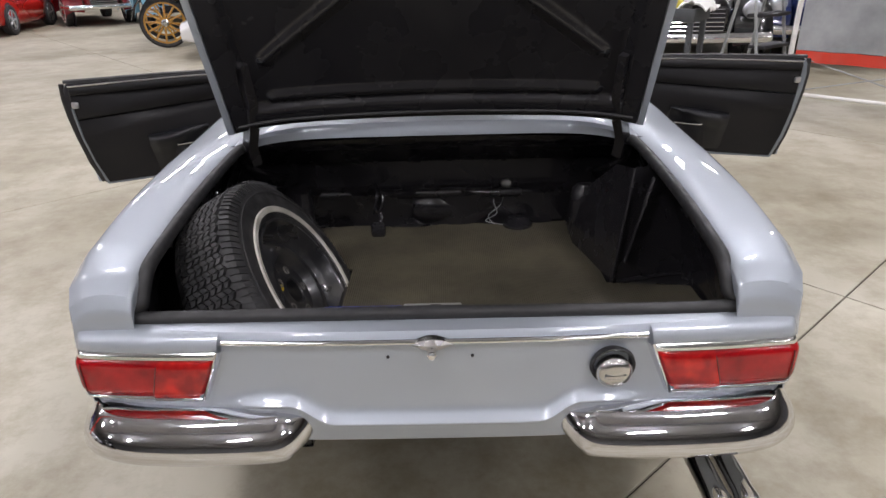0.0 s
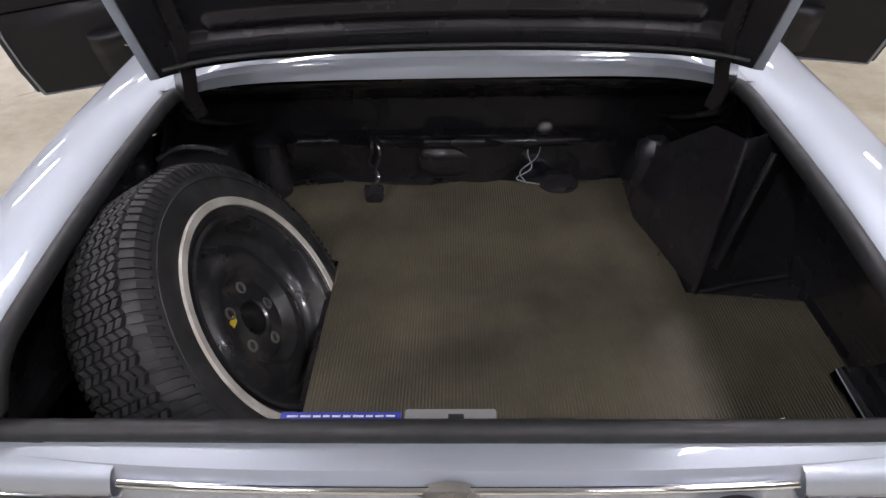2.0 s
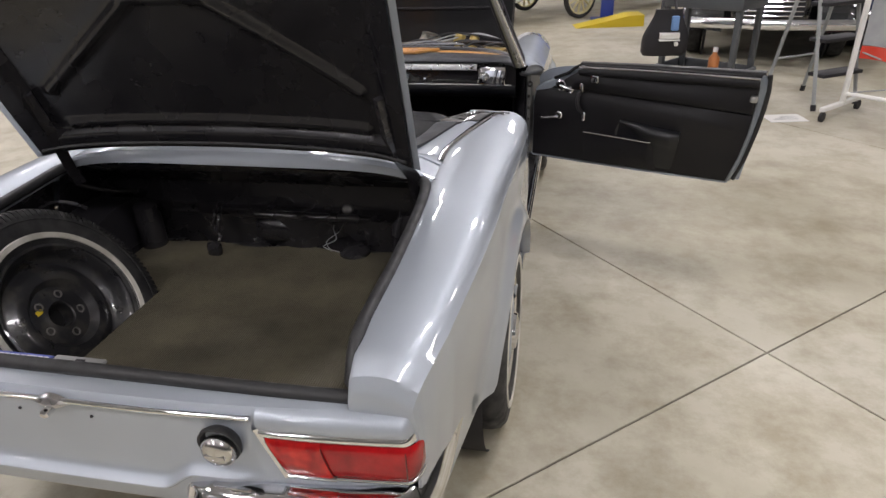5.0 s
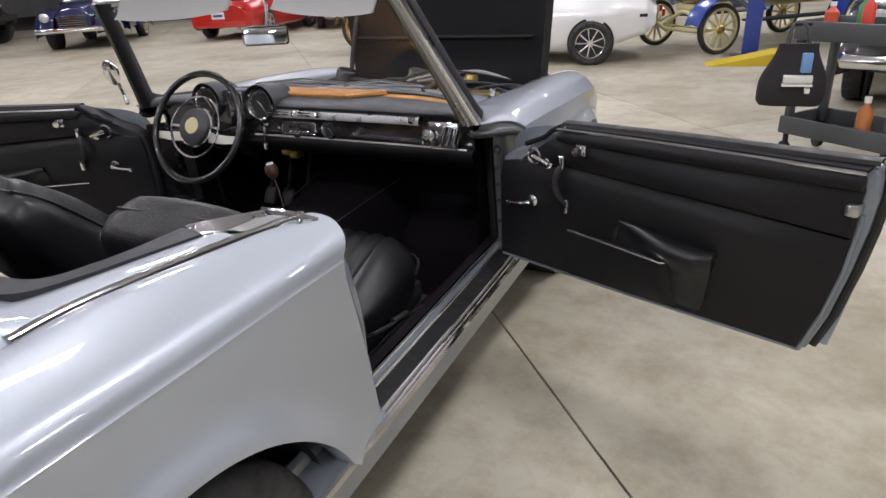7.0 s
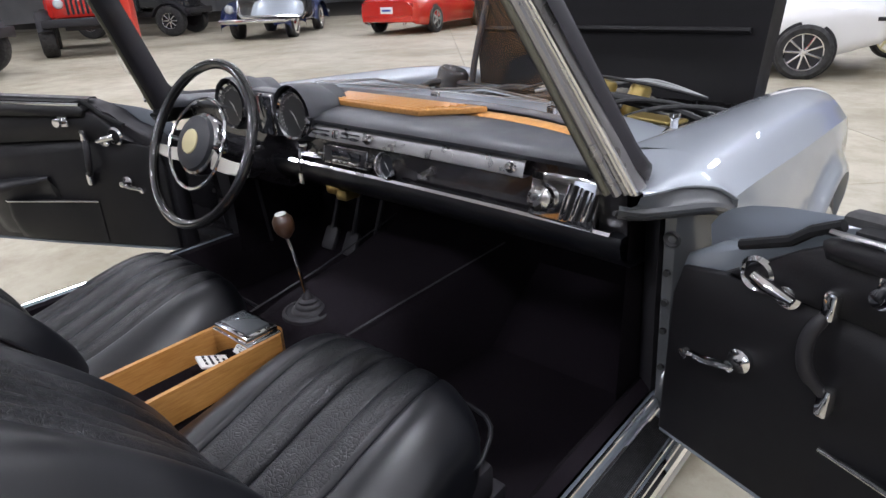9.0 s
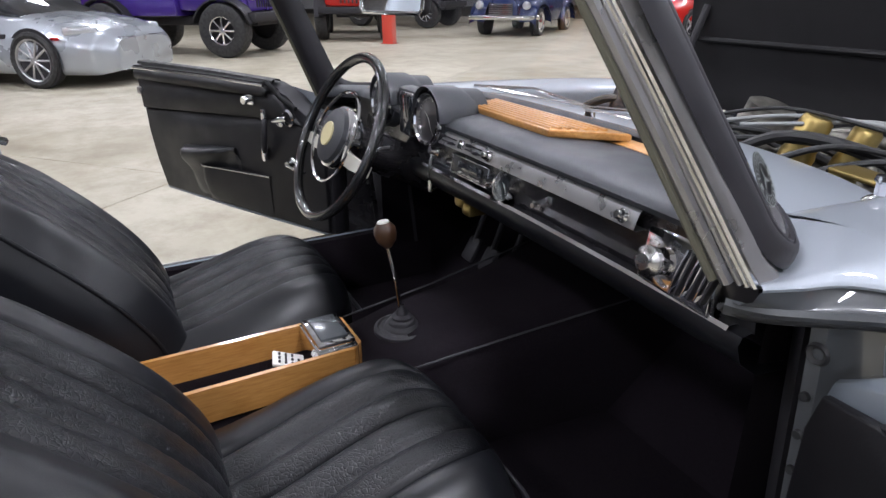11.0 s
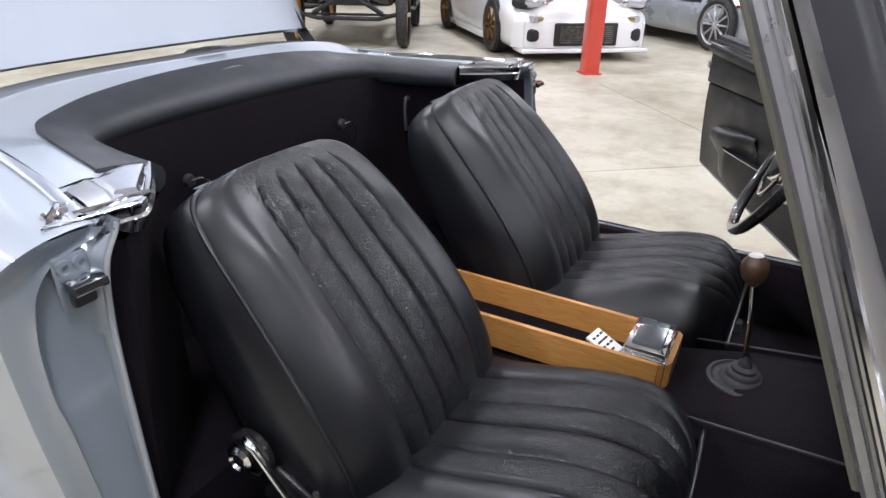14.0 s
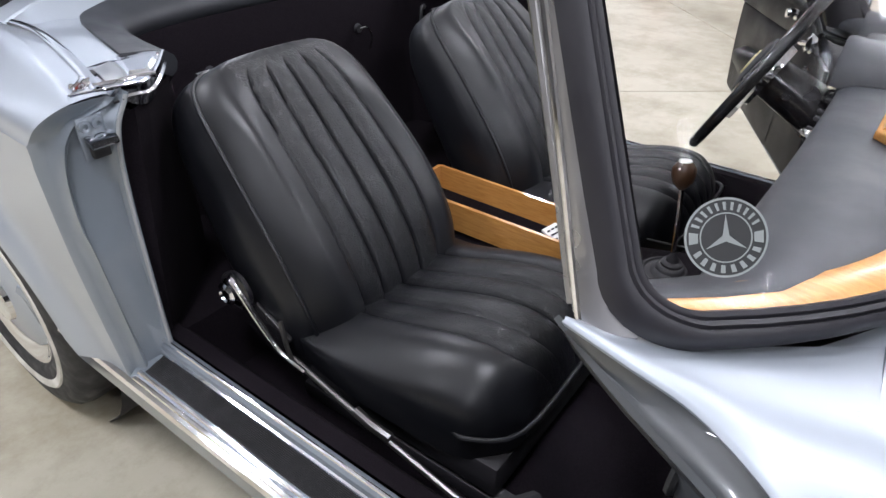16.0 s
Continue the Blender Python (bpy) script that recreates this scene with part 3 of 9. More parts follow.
# ---- tail lamps and bumpers ----
def tail_lamp(s):
    LZ, HZ = 0.604, 0.689

    def face(x):
        t = max(0.0, (x - 0.43) / 0.285)
        return 0.141 + 0.018 * t * t

    def lens(t, v):
        # inner edge slants; the outer end wraps round the corner with rounded corners
        xi = lerp(0.470, 0.430, v)
        if t < 0.86:
            x = lerp(xi, 0.700, t / 0.86)
            y = face(x)
            sq = 0.0
        else:
            a = math.pi / 2 * (t - 0.86) / 0.14
            x = 0.700 + 0.026 * math.sin(a)
            y = face(0.700) + 0.045 * (1 - math.cos(a))
            sq = 0.010 * (1 - math.cos(a))
        z = lerp(LZ + sq * 1.6, HZ - sq * 0.4, v)
        edge = min(1.0, t / 0.05) ** 0.5 * (1 - abs(2 * v - 1) ** 6)
        return V(s * (x + (0.004 * edge if t > 0.86 else 0)), y - 0.009 * edge, z)
    rows = [[lens(i / 44, j / 10) for j in range(11)] for i in range(45)]
    bm = bm_new()
    grid(bm, rows)
    lamp = part("tail_lamp", bm, LENS, car, "smooth red tail lamp lens in a chrome bezel", 60)
    # the inner reversing segment drops a little lower and shows orange
    bm = bm_new()
    seg = [[p + V(0, -0.0025, -0.004 * (1 - j / 10)) for j, p in enumerate(r)] for r in rows[1:17]]
    grid(bm, seg)
    part("reversing_segment", bm, AMBER, lamp, "orange-red inner lamp segment", 60)
    for k in (16, 38):
        bm = bm_new()
        tube(bm, [p + V(0, -0.0022, 0) for p in rows[k][1:-1]], 0.0012, 6)
        part("lens_joint", bm, LENS_DARK, lamp)
    top, bot, inn = [r[-1] for r in rows], [r[0] for r in rows], rows[0]
    bm = bm_new()
    grid(bm, [[p + V(-s * 0.004, 0.004, 0.001), p + V(-s * 0.004, -0.006, 0.004), p + V(-s * 0.006, -0.008, 0.010), p + V(-s * 0.006, -0.007, 0.014), p + V(-s * 0.007, -0.002, 0.018)] for p in top])
    part("bezel_top", bm, CHROME, lamp, "chrome bezel strip over the lamp", 50)
    # painted corner between the bezel and the fender
    bm = bm_new()
    grid(bm, [[p + V(-s * 0.007, 0.0, 0.014), p + V(-s * 0.007, -0.003, 0.019), p + V(-s * 0.008, -0.003, 0.028), p + V(-s * 0.009, 0.002, 0.040), p + V(-s * 0.010, 0.010, 0.050), p + V(-s * 0.012, 0.035, 0.054)] for p in top])
    part("tail_corner", bm, SILVER, car, "silver painted tail corner over the lamp", 60)
    bm = bm_new()
    tube(bm, [p + V(0, -0.001, -0.004) for p in bot[16:]], 0.0048, 8)
    tube(bm, [p + V(0, -0.001, -0.008) for p in bot[:17]], 0.0048, 8)
    part("bezel_bottom", bm, CHROME, lamp, "chrome bezel strip under the lamp", 60)
    bm = bm_new()
    a, b = inn[0] + V(0, 0, -0.008), inn[-1] + V(-s * 0.006, 0, 0.022)
    grid(bm, [[a.lerp(b, k / 8) + V(s * 0.004, 0.004, 0), a.lerp(b, k / 8) + V(s * 0.001, -0.007, 0), a.lerp(b, k / 8) + V(-s * 0.004, -0.009, 0), a.lerp(b, k / 8) + V(-s * 0.011, -0.003, 0), a.lerp(b, k / 8) + V(-s * 0.014, 0.010, 0)] for k in range(9)])
    part("bezel_inner", bm, CHROME, lamp, "slanting chrome bezel edge", 60)


tail_lamp(1)
tail_lamp(-1)


def bumper(s):
    bm = bm_new()
    # outermost line from the inner tip round the corner and along the side
    path = [(0.243, 0.137), (0.258, 0.108), (0.288, 0.072), (0.335, 0.057), (0.44, 0.053), (0.55, 0.056), (0.63, 0.066), (0.69, 0.090), (0.730, 0.130), (0.750, 0.19), (0.758, 0.28), (0.757, 0.46)]
    pts = crom([(a, b, 0) for a, b in path], 6)
    sec = [(0.105, 0.560), (0.098, 0.574), (0.088, 0.5805), (0.074, 0.5825), (0.060, 0.5805), (0.046, 0.5775), (0.040, 0.5755), (0.033, 0.569), (0.022, 0.558), (0.012, 0.546), (0.0055, 0.535), (0.0012, 0.523), (0.0, 0.513), (0.0015, 0.504), (0.004, 0.499), (0.009, 0.492), (0.018, 0.483), (0.032, 0.475), (0.060, 0.470)]
    rows = []
    for i, p in enumerate(pts):
        a, b = pts[max(i - 1, 0)], pts[min(i + 1, len(pts) - 1)]
        d = (b - a).normalized()
        nrm = V(d.y, -d.x, 0)
        k = sstep(min(1, i / 17))
        f = lerp(0.10, 1.0, k)
        rows.append([V(s * (p.x - nrm.x * o * f), p.y - nrm.y * o * f, lerp(0.552, z, lerp(0.22, 1.0, min(1, i / 13) ** 0.8))) for o, z in sec])
    grid(bm, rows)
    cv = bm.verts.new(sum(rows[0], Vector()) / len(rows[0]) + V(0, 0.006, 0))
    bm.verts.ensure_lookup_table()
    base = bm.verts[:len(rows[0])]
    for k in range(len(rows[0]) - 1):
        bm.faces.new((base[k], base[k + 1], cv))
    return part("rear_bumper", bm, BUMPER_CHROME, car, "polished chrome wraparound bumper half", 50)


bumper(1)
bumper(-1)
bm = bm_new()
box(bm, (0, 0.34, 0.500), (1.30, 0.16, 0.02), 0.006)
part("underbody", bm, BLACK_MATT, car)
for px in (0.553, 0.611):
    bm = bm_new()
    lathe(bm, [(0.025, 0.40), (0.0255, 0.02), (0.028, 0.0), (0.0275, -0.012), (0.024, -0.012), (0.0225, 0.03), (0.0225, 0.2)], (px + 0.012, 0.050, 0.385), (-0.03, 1, 0.05), 28)
    part("exhaust_tip", bm, CHROME, car, "twin chrome exhaust tip")

# ---- trunk ----
bm = bm_new()
# rubber seal all round the opening, on the inner flange
seal = [(-0.585, 0.205, 0.748), (0, 0.200, 0.752), (0.585, 0.205, 0.748), (0.590, 0.222, 0.775), (0.588, 0.262, 0.822), (0.588, 0.33, 0.840), (0.596, 0.55, 0.858), (0.594, 0.80, 0.876), (0.580, 0.918, 0.890), (0.55, 0.935, 0.893)]
full = crom(seal, 6)
tube(bm, full, 0.0155, 10)
tube(bm, [V(-p.x, p.y, p.z) for p in full[11:]], 0.0155, 10)
part("trunk_seal", bm, RUBBER, car, "black rubber trunk seal")
bm = bm_new()
# inner walls: down from the flange to the floor; the left half has a well for the spare
loop = [(0.592, 0.215, 0.745), (0.592, 0.235, 0.795), (0.593, 0.33, 0.832), (0.60, 0.55, 0.85), (0.598, 0.80, 0.868), (0.588, 0.93, 0.885)]
R1 = crom(loop, 4)
for s in (1, -1):
    rows = []
    for p in R1:
        rows.append([V(s * p.x, p.y, p.z), V(s * (p.x + 0.02), p.y, p.z - 0.02), V(s * (p.x + 0.06), p.y + 0.01, p.z - 0.06), V(s * 0.70, p.y + 0.02, 0.66), V(s * 0.715, p.y + 0.02, 0.535 if s > 0 else lerp(0.39, 0.30, sstep((p.y - 0.2) / 0.3)))])
    grid(bm, rows)
# rear inner wall under the latch
rows = []
for i in range(25):
    x = -0.592 + 1.184 * i / 24
    rows.append([V(x, 0.20, 0.745), V(x, 0.213, 0.742), V(x, 0.222, 0.728), V(x, 0.232, 0.66), V(x, 0.24, 0.53 if x > -0.27 else 0.38)])
grid(bm, rows)
for s in (1, -1):
    rows = [[V(s * 0.592, 0.222, 0.742), V(s * 0.66, 0.235, 0.70), V(s * 0.71, 0.255, 0.53 if s > 0 else 0.38)], [V(s * 0.56, 0.224, 0.728), V(s * 0.56, 0.234, 0.66), V(s * 0.56, 0.242, 0.53 if s > 0 else 0.38)]]
    grid(bm, rows)
# front wall with a step (axle hump) and the deck flange
rows = []
for i in range(41):
    x = -0.72 + 1.44 * i / 40
    w = 0.012 * math.sin(x * 21) + 0.02 * math.exp(-((x - 0.05) / 0.11) ** 2)
    zf = 0.893 + 0.02 * (1 - (x / 0.72) ** 2)
    rows.append([V(x, 0.935, zf), V(x, 0.955, zf - 0.02), V(x, 1.00, zf - 0.045), V(x, 1.12, 0.82), V(x, 1.195, 0.76), V(x, 1.205, 0.70), V(x, 1.20, 0.672), V(x, 1.18 - w, 0.662), V(x, 1.165 - w, 0.65), V(x, 1.17 - w, 0.60), V(x, 1.175 - w, 0.53)])
grid(bm, rows)
# floor and spare well
grid(bm, [[V(-0.275, 0.235, 0.534), V(0.72, 0.235, 0.534)], [V(-0.275, 0.85, 0.534), V(0.72, 0.85, 0.534)], [V(-0.275, 1.20, 0.534), V(0.72, 1.20, 0.534)]])
grid(bm, [[V(-0.275, 0.235, 0.534), V(-0.275, 0.85, 0.534)], [V(-0.29, 0.235, 0.38), V(-0.29, 0.85, 0.30)], [V(-0.72, 0.235, 0.38), V(-0.72, 0.85, 0.30)]])
grid(bm, [[V(-0.275, 0.85, 0.534), V(-0.72, 0.90, 0.534)], [V(-0.29, 0.85, 0.30), V(-0.72, 0.87, 0.30)]])
grid(bm, [[V(-0.275, 0.85, 0.534), V(-0.72, 0.90, 0.534)], [V(-0.275, 1.20, 0.534), V(-0.72, 1.20, 0.534)]])
for s in (1, -1):
    grid(bm, [[V(s * 0.588, 0.93, 0.885), V(s * 0.70, 0.95, 0.66), V(s * 0.715, 0.95, 0.53)], [V(s * 0.62, 1.10, 0.86), V(s * 0.715, 1.1, 0.66), V(s * 0.72, 1.1, 0.53)], [V(s * 0.64, 1.25, 0.80), V(s * 0.72, 1.25, 0.66), V(s * 0.72, 1.25, 0.53)]])
part("trunk_liner", bm, BLACK, car, "glossy black painted trunk interior", 30)
# lumps on the front wall: beam, domes, filler box
bm = bm_new()
tube(bm, [(-0.46, 1.19, 0.645), (-0.28, 1.185, 0.648), (-0.09, 1.165, 0.652), (-0.075, 1.15, 0.660), (0.075, 1.15, 0.660), (0.09, 1.165, 0.652), (0.30, 1.175, 0.648), (0.40, 1.19, 0.642)], 0.016, 10)
for x, y, z, r in ((-0.47, 1.11, 0.68, 0.042), (0.475, 1.05, 0.685, 0.04)):
    lathe(bm, [(0, 0.035), (r * 0.55, 0.032), (r, 0.012), (r * 1.05, -0.03), (r * 1.05, -0.15)], (x, y, z), (0, 0, 1), 24)
for x in (0.27,):
    lathe(bm, [(0, 0.020), (0.035, 0.014), (0.052, 0.0), (0.055, -0.02)], (x, 1.135, 0.550), (0, 0, 1), 20)
lathe(bm, [(0, 0.10), (0.04, 0.095), (0.062, 0.06), (0.066, -0.06), (0.05, -0.09), (0, -0.1)], (0.0, 1.20, 0.60), (1, 0, 0), 24)
part("axle_beam", bm, BLACK, car)
bm = bm_new()
# filler-neck shield: a folded sheet standing on the mat
a = [V(0.492, 0.700, 0.538), V(0.60, 0.735, 0.538), V(0.712, 0.755, 0.538)]
b = [V(0.545, 0.770, 0.855), V(0.62, 0.80, 0.86), V(0.69, 0.82, 0.86)]
grid(bm, [a, b])
grid(bm, [[a[0], b[0]], [V(0.465, 0.82, 0.538), V(0.520, 0.86, 0.84)], [V(0.430, 0.97, 0.538), V(0.47, 1.0, 0.72)], [V(0.44, 1.17, 0.538), V(0.46, 1.17, 0.66)]])
tube(bm, [a[0] + V(0, -0.004, 0.01), b[0] + V(0, -0.004, 0)], 0.006, 8)
tube(bm, [V(0.525, 0.705, 0.60), V(0.60, 0.76, 0.83)], 0.007, 8)
tube(bm, [V(0.492, 0.694, 0.541), V(0.60, 0.729, 0.541), V(0.705, 0.75, 0.541)], 0.006, 8)
part("filler_shield", bm, BLACK, car, "black sheet-metal fuel filler shield")
bm = bm_new()
box(bm, (-0.003, 0.212, 0.752), (0.118, 0.042, 0.008), 0.003)
box(bm, (0.004, 0.204, 0.757), (0.034, 0.012, 0.010), 0.002)
part("latch_plate", bm, mat("bare_zinc", (0.33, 0.33, 0.325), 0.45, 0.35), car, "bare metal trunk striker plate")
bm = bm_new()
box(bm, (0.004, 0.217, 0.757), (0.020, 0.010, 0.004), 0.001)
part("striker_slot", bm, BLACK_MATT, car)
bm = bm_new()
m = basis((-0.145, 0.213, 0.7515), (1, 0, 0), (0, 0.99, 0.03))
prism(bm, [(-0.078, -0.016), (0.078, -0.016), (0.078, 0.016), (-0.078, 0.016)], 0.0015, m)
lab = part("loading_label", bm, BLUE_LABEL, car, "small blue label with white lettering")
for k, (u0, u1) in enumerate(((-0.070, 0.070), (-0.072, 0.060), (-0.072, 0.070), (-0.072, 0.045))):
    bm = bm_new()
    v = 0.0095 - k * 0.0062
    segs = []
    u = u0
    while u < u1:
        w = random.uniform(0.006, 0.016)
        segs.append((u, min(u1, u + w)))
        u += w + 0.003
    for a0, a1 in segs:
        prism(bm, [(a0, v - 0.0014), (a1, v - 0.0014), (a1, v + 0.0014), (a0, v + 0.0014)], 0.0006, m @ Matrix.Translation((0, 0, 0.0014)))
    part("label_line", bm, WHITE, lab)
bm = bm_new()
lathe(bm, [(0, 0.004), (0.006, 0.003), (0.007, 0.0)], (0.417, 0.214, 0.749), (0, 0, 1), 12)
part("trunk_bolt", bm, DULL_CHROME, car)
# trunk lamp / knob on the front wall, loose strap and wires
bm = bm_new()
lathe(bm, [(0, 0.008), (0.014, 0.007), (0.020, 0.003), (0.022, 0.0)], (0.236, 1.197, 0.672), (0, -1, 0.4), 20)
part("trunk_lamp", bm, DARK_STEEL, car)
bm = bm_new()
tube(bm, crom([(-0.215, 1.14, 0.70), (-0.205, 1.10, 0.67), (-0.215, 1.10, 0.63), (-0.195, 1.09, 0.60), (-0.205, 1.07, 0.57)], 5), 0.006, 8)
tube(bm, crom([(-0.195, 1.12, 0.69), (-0.185, 1.09, 0.66), (-0.20, 1.085, 0.62)], 5), 0.005, 8)
box(bm, (-0.205, 1.06, 0.565), (0.05, 0.03, 0.05), 0.012)
part("hold_down_strap", bm, BLACK, car)
bm = bm_new()
tube(bm, crom([(0.22, 1.22, 0.655), (0.19, 1.17, 0.62), (0.20, 1.15, 0.58), (0.16, 1.13, 0.56), (0.22, 1.12, 0.548)], 6), 0.0016, 6)
tube(bm, crom([(0.23, 1.21, 0.655), (0.215, 1.16, 0.61), (0.17, 1.14, 0.575), (0.19, 1.12, 0.55)], 6), 0.0014, 6)
part("wiring", bm, GREY, car)

# ---- trunk lid ----
LID = basis((0, 0.918, 0.974), (1, 0, 0), (0, -0.37, 0.929))
LID_L = 0.86


def lid_half(v):
    return lerp(0.592, 0.612, v) - 0.03 * max(0, v - 0.85) / 0.15


def lid_pt(u, v, inner):
    """u -1..1 across, v 0..1 up; the skin curves away at the top where it wraps down over the tail."""
    hw = lid_half(v) * (0.955 if inner else 0.985)
    curl = 0.10 * max(0, v - 0.86) ** 2 / 0.02
    crown = 0.035 * (1 - u * u) - (0.030 if inner else 0.062) * abs(u) ** 8
    return LID @ V(u * hw, v * LID_L, -crown + curl + (0.028 if inner else 0.0))


bm = bm_new()
# the skin reaches lower than the frame and curls under with rounded corners
foot = [[lid_pt(u * (1 - 0.07 * k * k - 0.03 * k * abs(u) ** 8), -0.012 * k * (1 - 0.25 * abs(u) ** 10), False) + LID.to_3x3() @ V(0, 0, -0.045 * k) for u in [-1 + i / 12 for i in range(25)]] for k in (1.0, 0.75, 0.5, 0.25)]
grid(bm, foot + [[lid_pt(-1 + 2 * i / 24, j / 24, False) for i in range(25)] for j in range(25)])
rows = [[lid_pt(-1, j / 24, False), lid_pt(-1, j / 24, True)] for j in range(25)]
grid(bm, rows)
grid(bm, [[lid_pt(1, j / 24, False), lid_pt(1, j / 24, True)] for j in range(25)])
grid(bm, [[lid_pt(-1 + 2 * i / 24, 0, False), lid_pt(-1 + 2 * i / 24, 0, True)] for i in range(25)])
grid(bm, [[lid_pt(-1 + 2 * i / 24, 1, False), lid_pt(-1 + 2 * i / 24, 1, True)] for i in range(25)])
lid = part("trunk_lid", bm, SILVER, car, "raised trunk lid, silver outside and black inside", 30)
# inner pressing: a raised border and a V of ribs round sunk black panels
bm = bm_new()


def rib_h(u, v):
    x, y = u * 0.60, v * LID_L
    best = 0.0
    lines = [((-0.47, 0.085), (0.47, 0.085)), ((-0.47, 0.20), (-0.10, 0.44)), ((0.47, 0.20), (0.10, 0.44)), ((-0.10, 0.44), (-0.40, 0.74)), ((0.10, 0.44), (0.40, 0.74)), ((-0.10, 0.44), (0.10, 0.44))]
    for (ax, ay), (bx, by) in lines:
        dx, dy = bx - ax, by - ay
        t = min(1, max(0, ((x - ax) * dx + (y - ay) * dy) / (dx * dx + dy * dy)))
        d = math.hypot(x - ax - dx * t, y - ay - dy * t)
        best = max(best, 0.012 * (1 - sstep((d - 0.006) / 0.014)))
    b = min(0.6 - abs(x), y + 0.0, LID_L - y)
    best = max(best, 0.022 * (1 - sstep((b - 0.052) / 0.02)))
    return best


rows = []
for j in range(97):
    v = lerp(0.006, 0.994, j / 96)
    row = []
    for i in range(121):
        u = lerp(-0.992, 0.992, i / 120)
        p = lid_pt(u, v, True)
        w = LID.to_3x3() @ V(0, 0, 1)
        row.append(p + w * (rib_h(u, v) - 0.016))
    rows.append(row)
grid(bm, rows)
part("lid_inner_panel", bm, LID_BLACK, lid, "black inner pressing of the lid with ribs", 45)
bm = bm_new()
tube(bm, [lid_pt(-0.97 + 1.94 * i / 24, 0.022, True) + V(0, -0.014, 0) for i in range(25)], 0.005, 8)
part("lid_seal", bm, RUBBER, lid)
for s in (-1, 1):
    bm = bm_new()
    a = [V(s * 0.548, 0.952, 0.84), V(s * 0.548, 0.928, 0.90), V(s * 0.525, 0.892, 0.96), V(s * 0.505, 0.856, 1.04), V(s * 0.50, 0.815, 1.15)]
    tube(bm, a, [0.022, 0.022, 0.022, 0.019, 0.015], 4)
    part("lid_hinge", bm, BLACK, lid, "black trunk hinge arm")
    bm = bm_new()
    tube(bm, crom([(s * 0.575, 0.94, 0.86), (s * 0.57, 0.97, 0.82), (s * 0.53, 1.05, 0.77), (s * 0.50, 1.12, 0.74)], 5), 0.008, 8)
    part("hinge_spring", bm, BLACK, lid)

# ---- deck, tonneau cover and cockpit rim ----
bm = bm_new()
rows = []
for i in range(41):
    x = -0.60 + 1.2 * i / 40
    c = 1 - (x / 0.60) ** 6
    h = 0.012 * (1 - (x / 0.60) ** 2)
    rows.append([V(x, 0.930, 0.872 + 0.046 * c), V(x, 0.932, 0.888 + 0.050 * c + h * 0.6), V(x, 0.940, 0.896 + 0.051 * c + h), V(x, 0.975, 0.899 + 0.052 * c + h), V(x, 1.025, 0.901 + 0.051 * c + h), V(x, 1.030, 0.897 + 0.051 * c + h), V(x, 1.034, 0.886 + 0.046 * c + h)])
grid(bm, rows)
part("rear_deck", bm, SILVER, car, "silver deck strip ahead of the trunk", 30)
bm = bm_new()
rows = []
for i in range(41):
    t = -1 + 2 * i / 40
    x = t * 0.60
    c = 1 - t ** 6
    h = 0.012 * (1 - t * t)
    y1 = 1.110 + 0.02 * abs(t) ** 6
    ze = float(np.interp(abs(x), (0, 0.2, 0.35, 0.44, 0.5, 0.6), (0.955, 0.950, 0.938, 0.922, 0.912, 0.904)))
    rows.append([V(x, 1.038, 0.886 + 0.046 * c + h), V(x, 1.040, 0.900 + 0.051 * c + h), V(x, 1.046, 0.902 + 0.051 * c + h), V(x * 0.99, y1 - 0.012, ze), V(x * 0.99, y1 + 0.02, ze - 0.008)])
grid(bm, rows)
for s in (1, -1):
    rows = []
    for k in range(13):
        t = k / 12
        y = lerp(1.04, 1.46, t)
        xo = 0.59 + (0.0 if y < 1.18 else (y - 1.18) * 0.245)
        xi = 0.44 + max(0, y - 1.1) * 0.36
        rows.append([V(s * xi, y, 0.902), V(s * lerp(xi, xo, 0.5), y, 0.909), V(s * (xo - 0.006), y, 0.906), V(s * (xo - 0.004), y, 0.892)])
    grid(bm, rows)
part("tonneau_cover", bm, SILVER, car, "silver soft-top cover panel", 30)
for s in (1, -1):
    bm = bm_new()
    p = crom([(0.594, 1.06, 0.905), (0.598, 1.18, 0.907), (0.657, 1.43, 0.910), (0.700, 1.585, 0.905)], 8)
    rows = []
    for q in p:
        rows.append([V(s * (q.x - 0.012), q.y, q.z - 0.004), V(s * (q.x - 0.009), q.y, q.z + 0.005), V(s * q.x, q.y, q.z + 0.0075), V(s * (q.x + 0.010), q.y, q.z + 0.004), V(s * (q.x + 0.013), q.y, q.z - 0.006)])
    grid(bm, rows)
    part("deck_moulding", bm, CHROME, car, "chrome moulding along the soft-top cover")
# the padded vinyl roll round the cockpit
half = [((0.0, 1.098, 0.955), (0.0, 1.190, 0.908)), ((0.20, 1.100, 0.950), (0.20, 1.191, 0.906)), ((0.35, 1.105, 0.937), (0.345, 1.194, 0.901)), ((0.44, 1.116, 0.921), (0.415, 1.206, 0.896)),
        ((0.495, 1.150, 0.914), (0.446, 1.235, 0.893)), ((0.522, 1.22, 0.910), (0.460, 1.29, 0.891)), ((0.548, 1.32, 0.908), (0.474, 1.37, 0.890)), ((0.578, 1.440, 0.906), (0.488, 1.466, 0.894))]
pairs = [(V(-a[0], a[1], a[2]), V(-b[0], b[1], b[2])) for a, b in half[:0:-1]] + [(V(*a), V(*b)) for a, b in half]
A = crom([p[0] for p in pairs], 5)
B = crom([p[1] for p in pairs], 5)
bm = bm_new()
rows = []
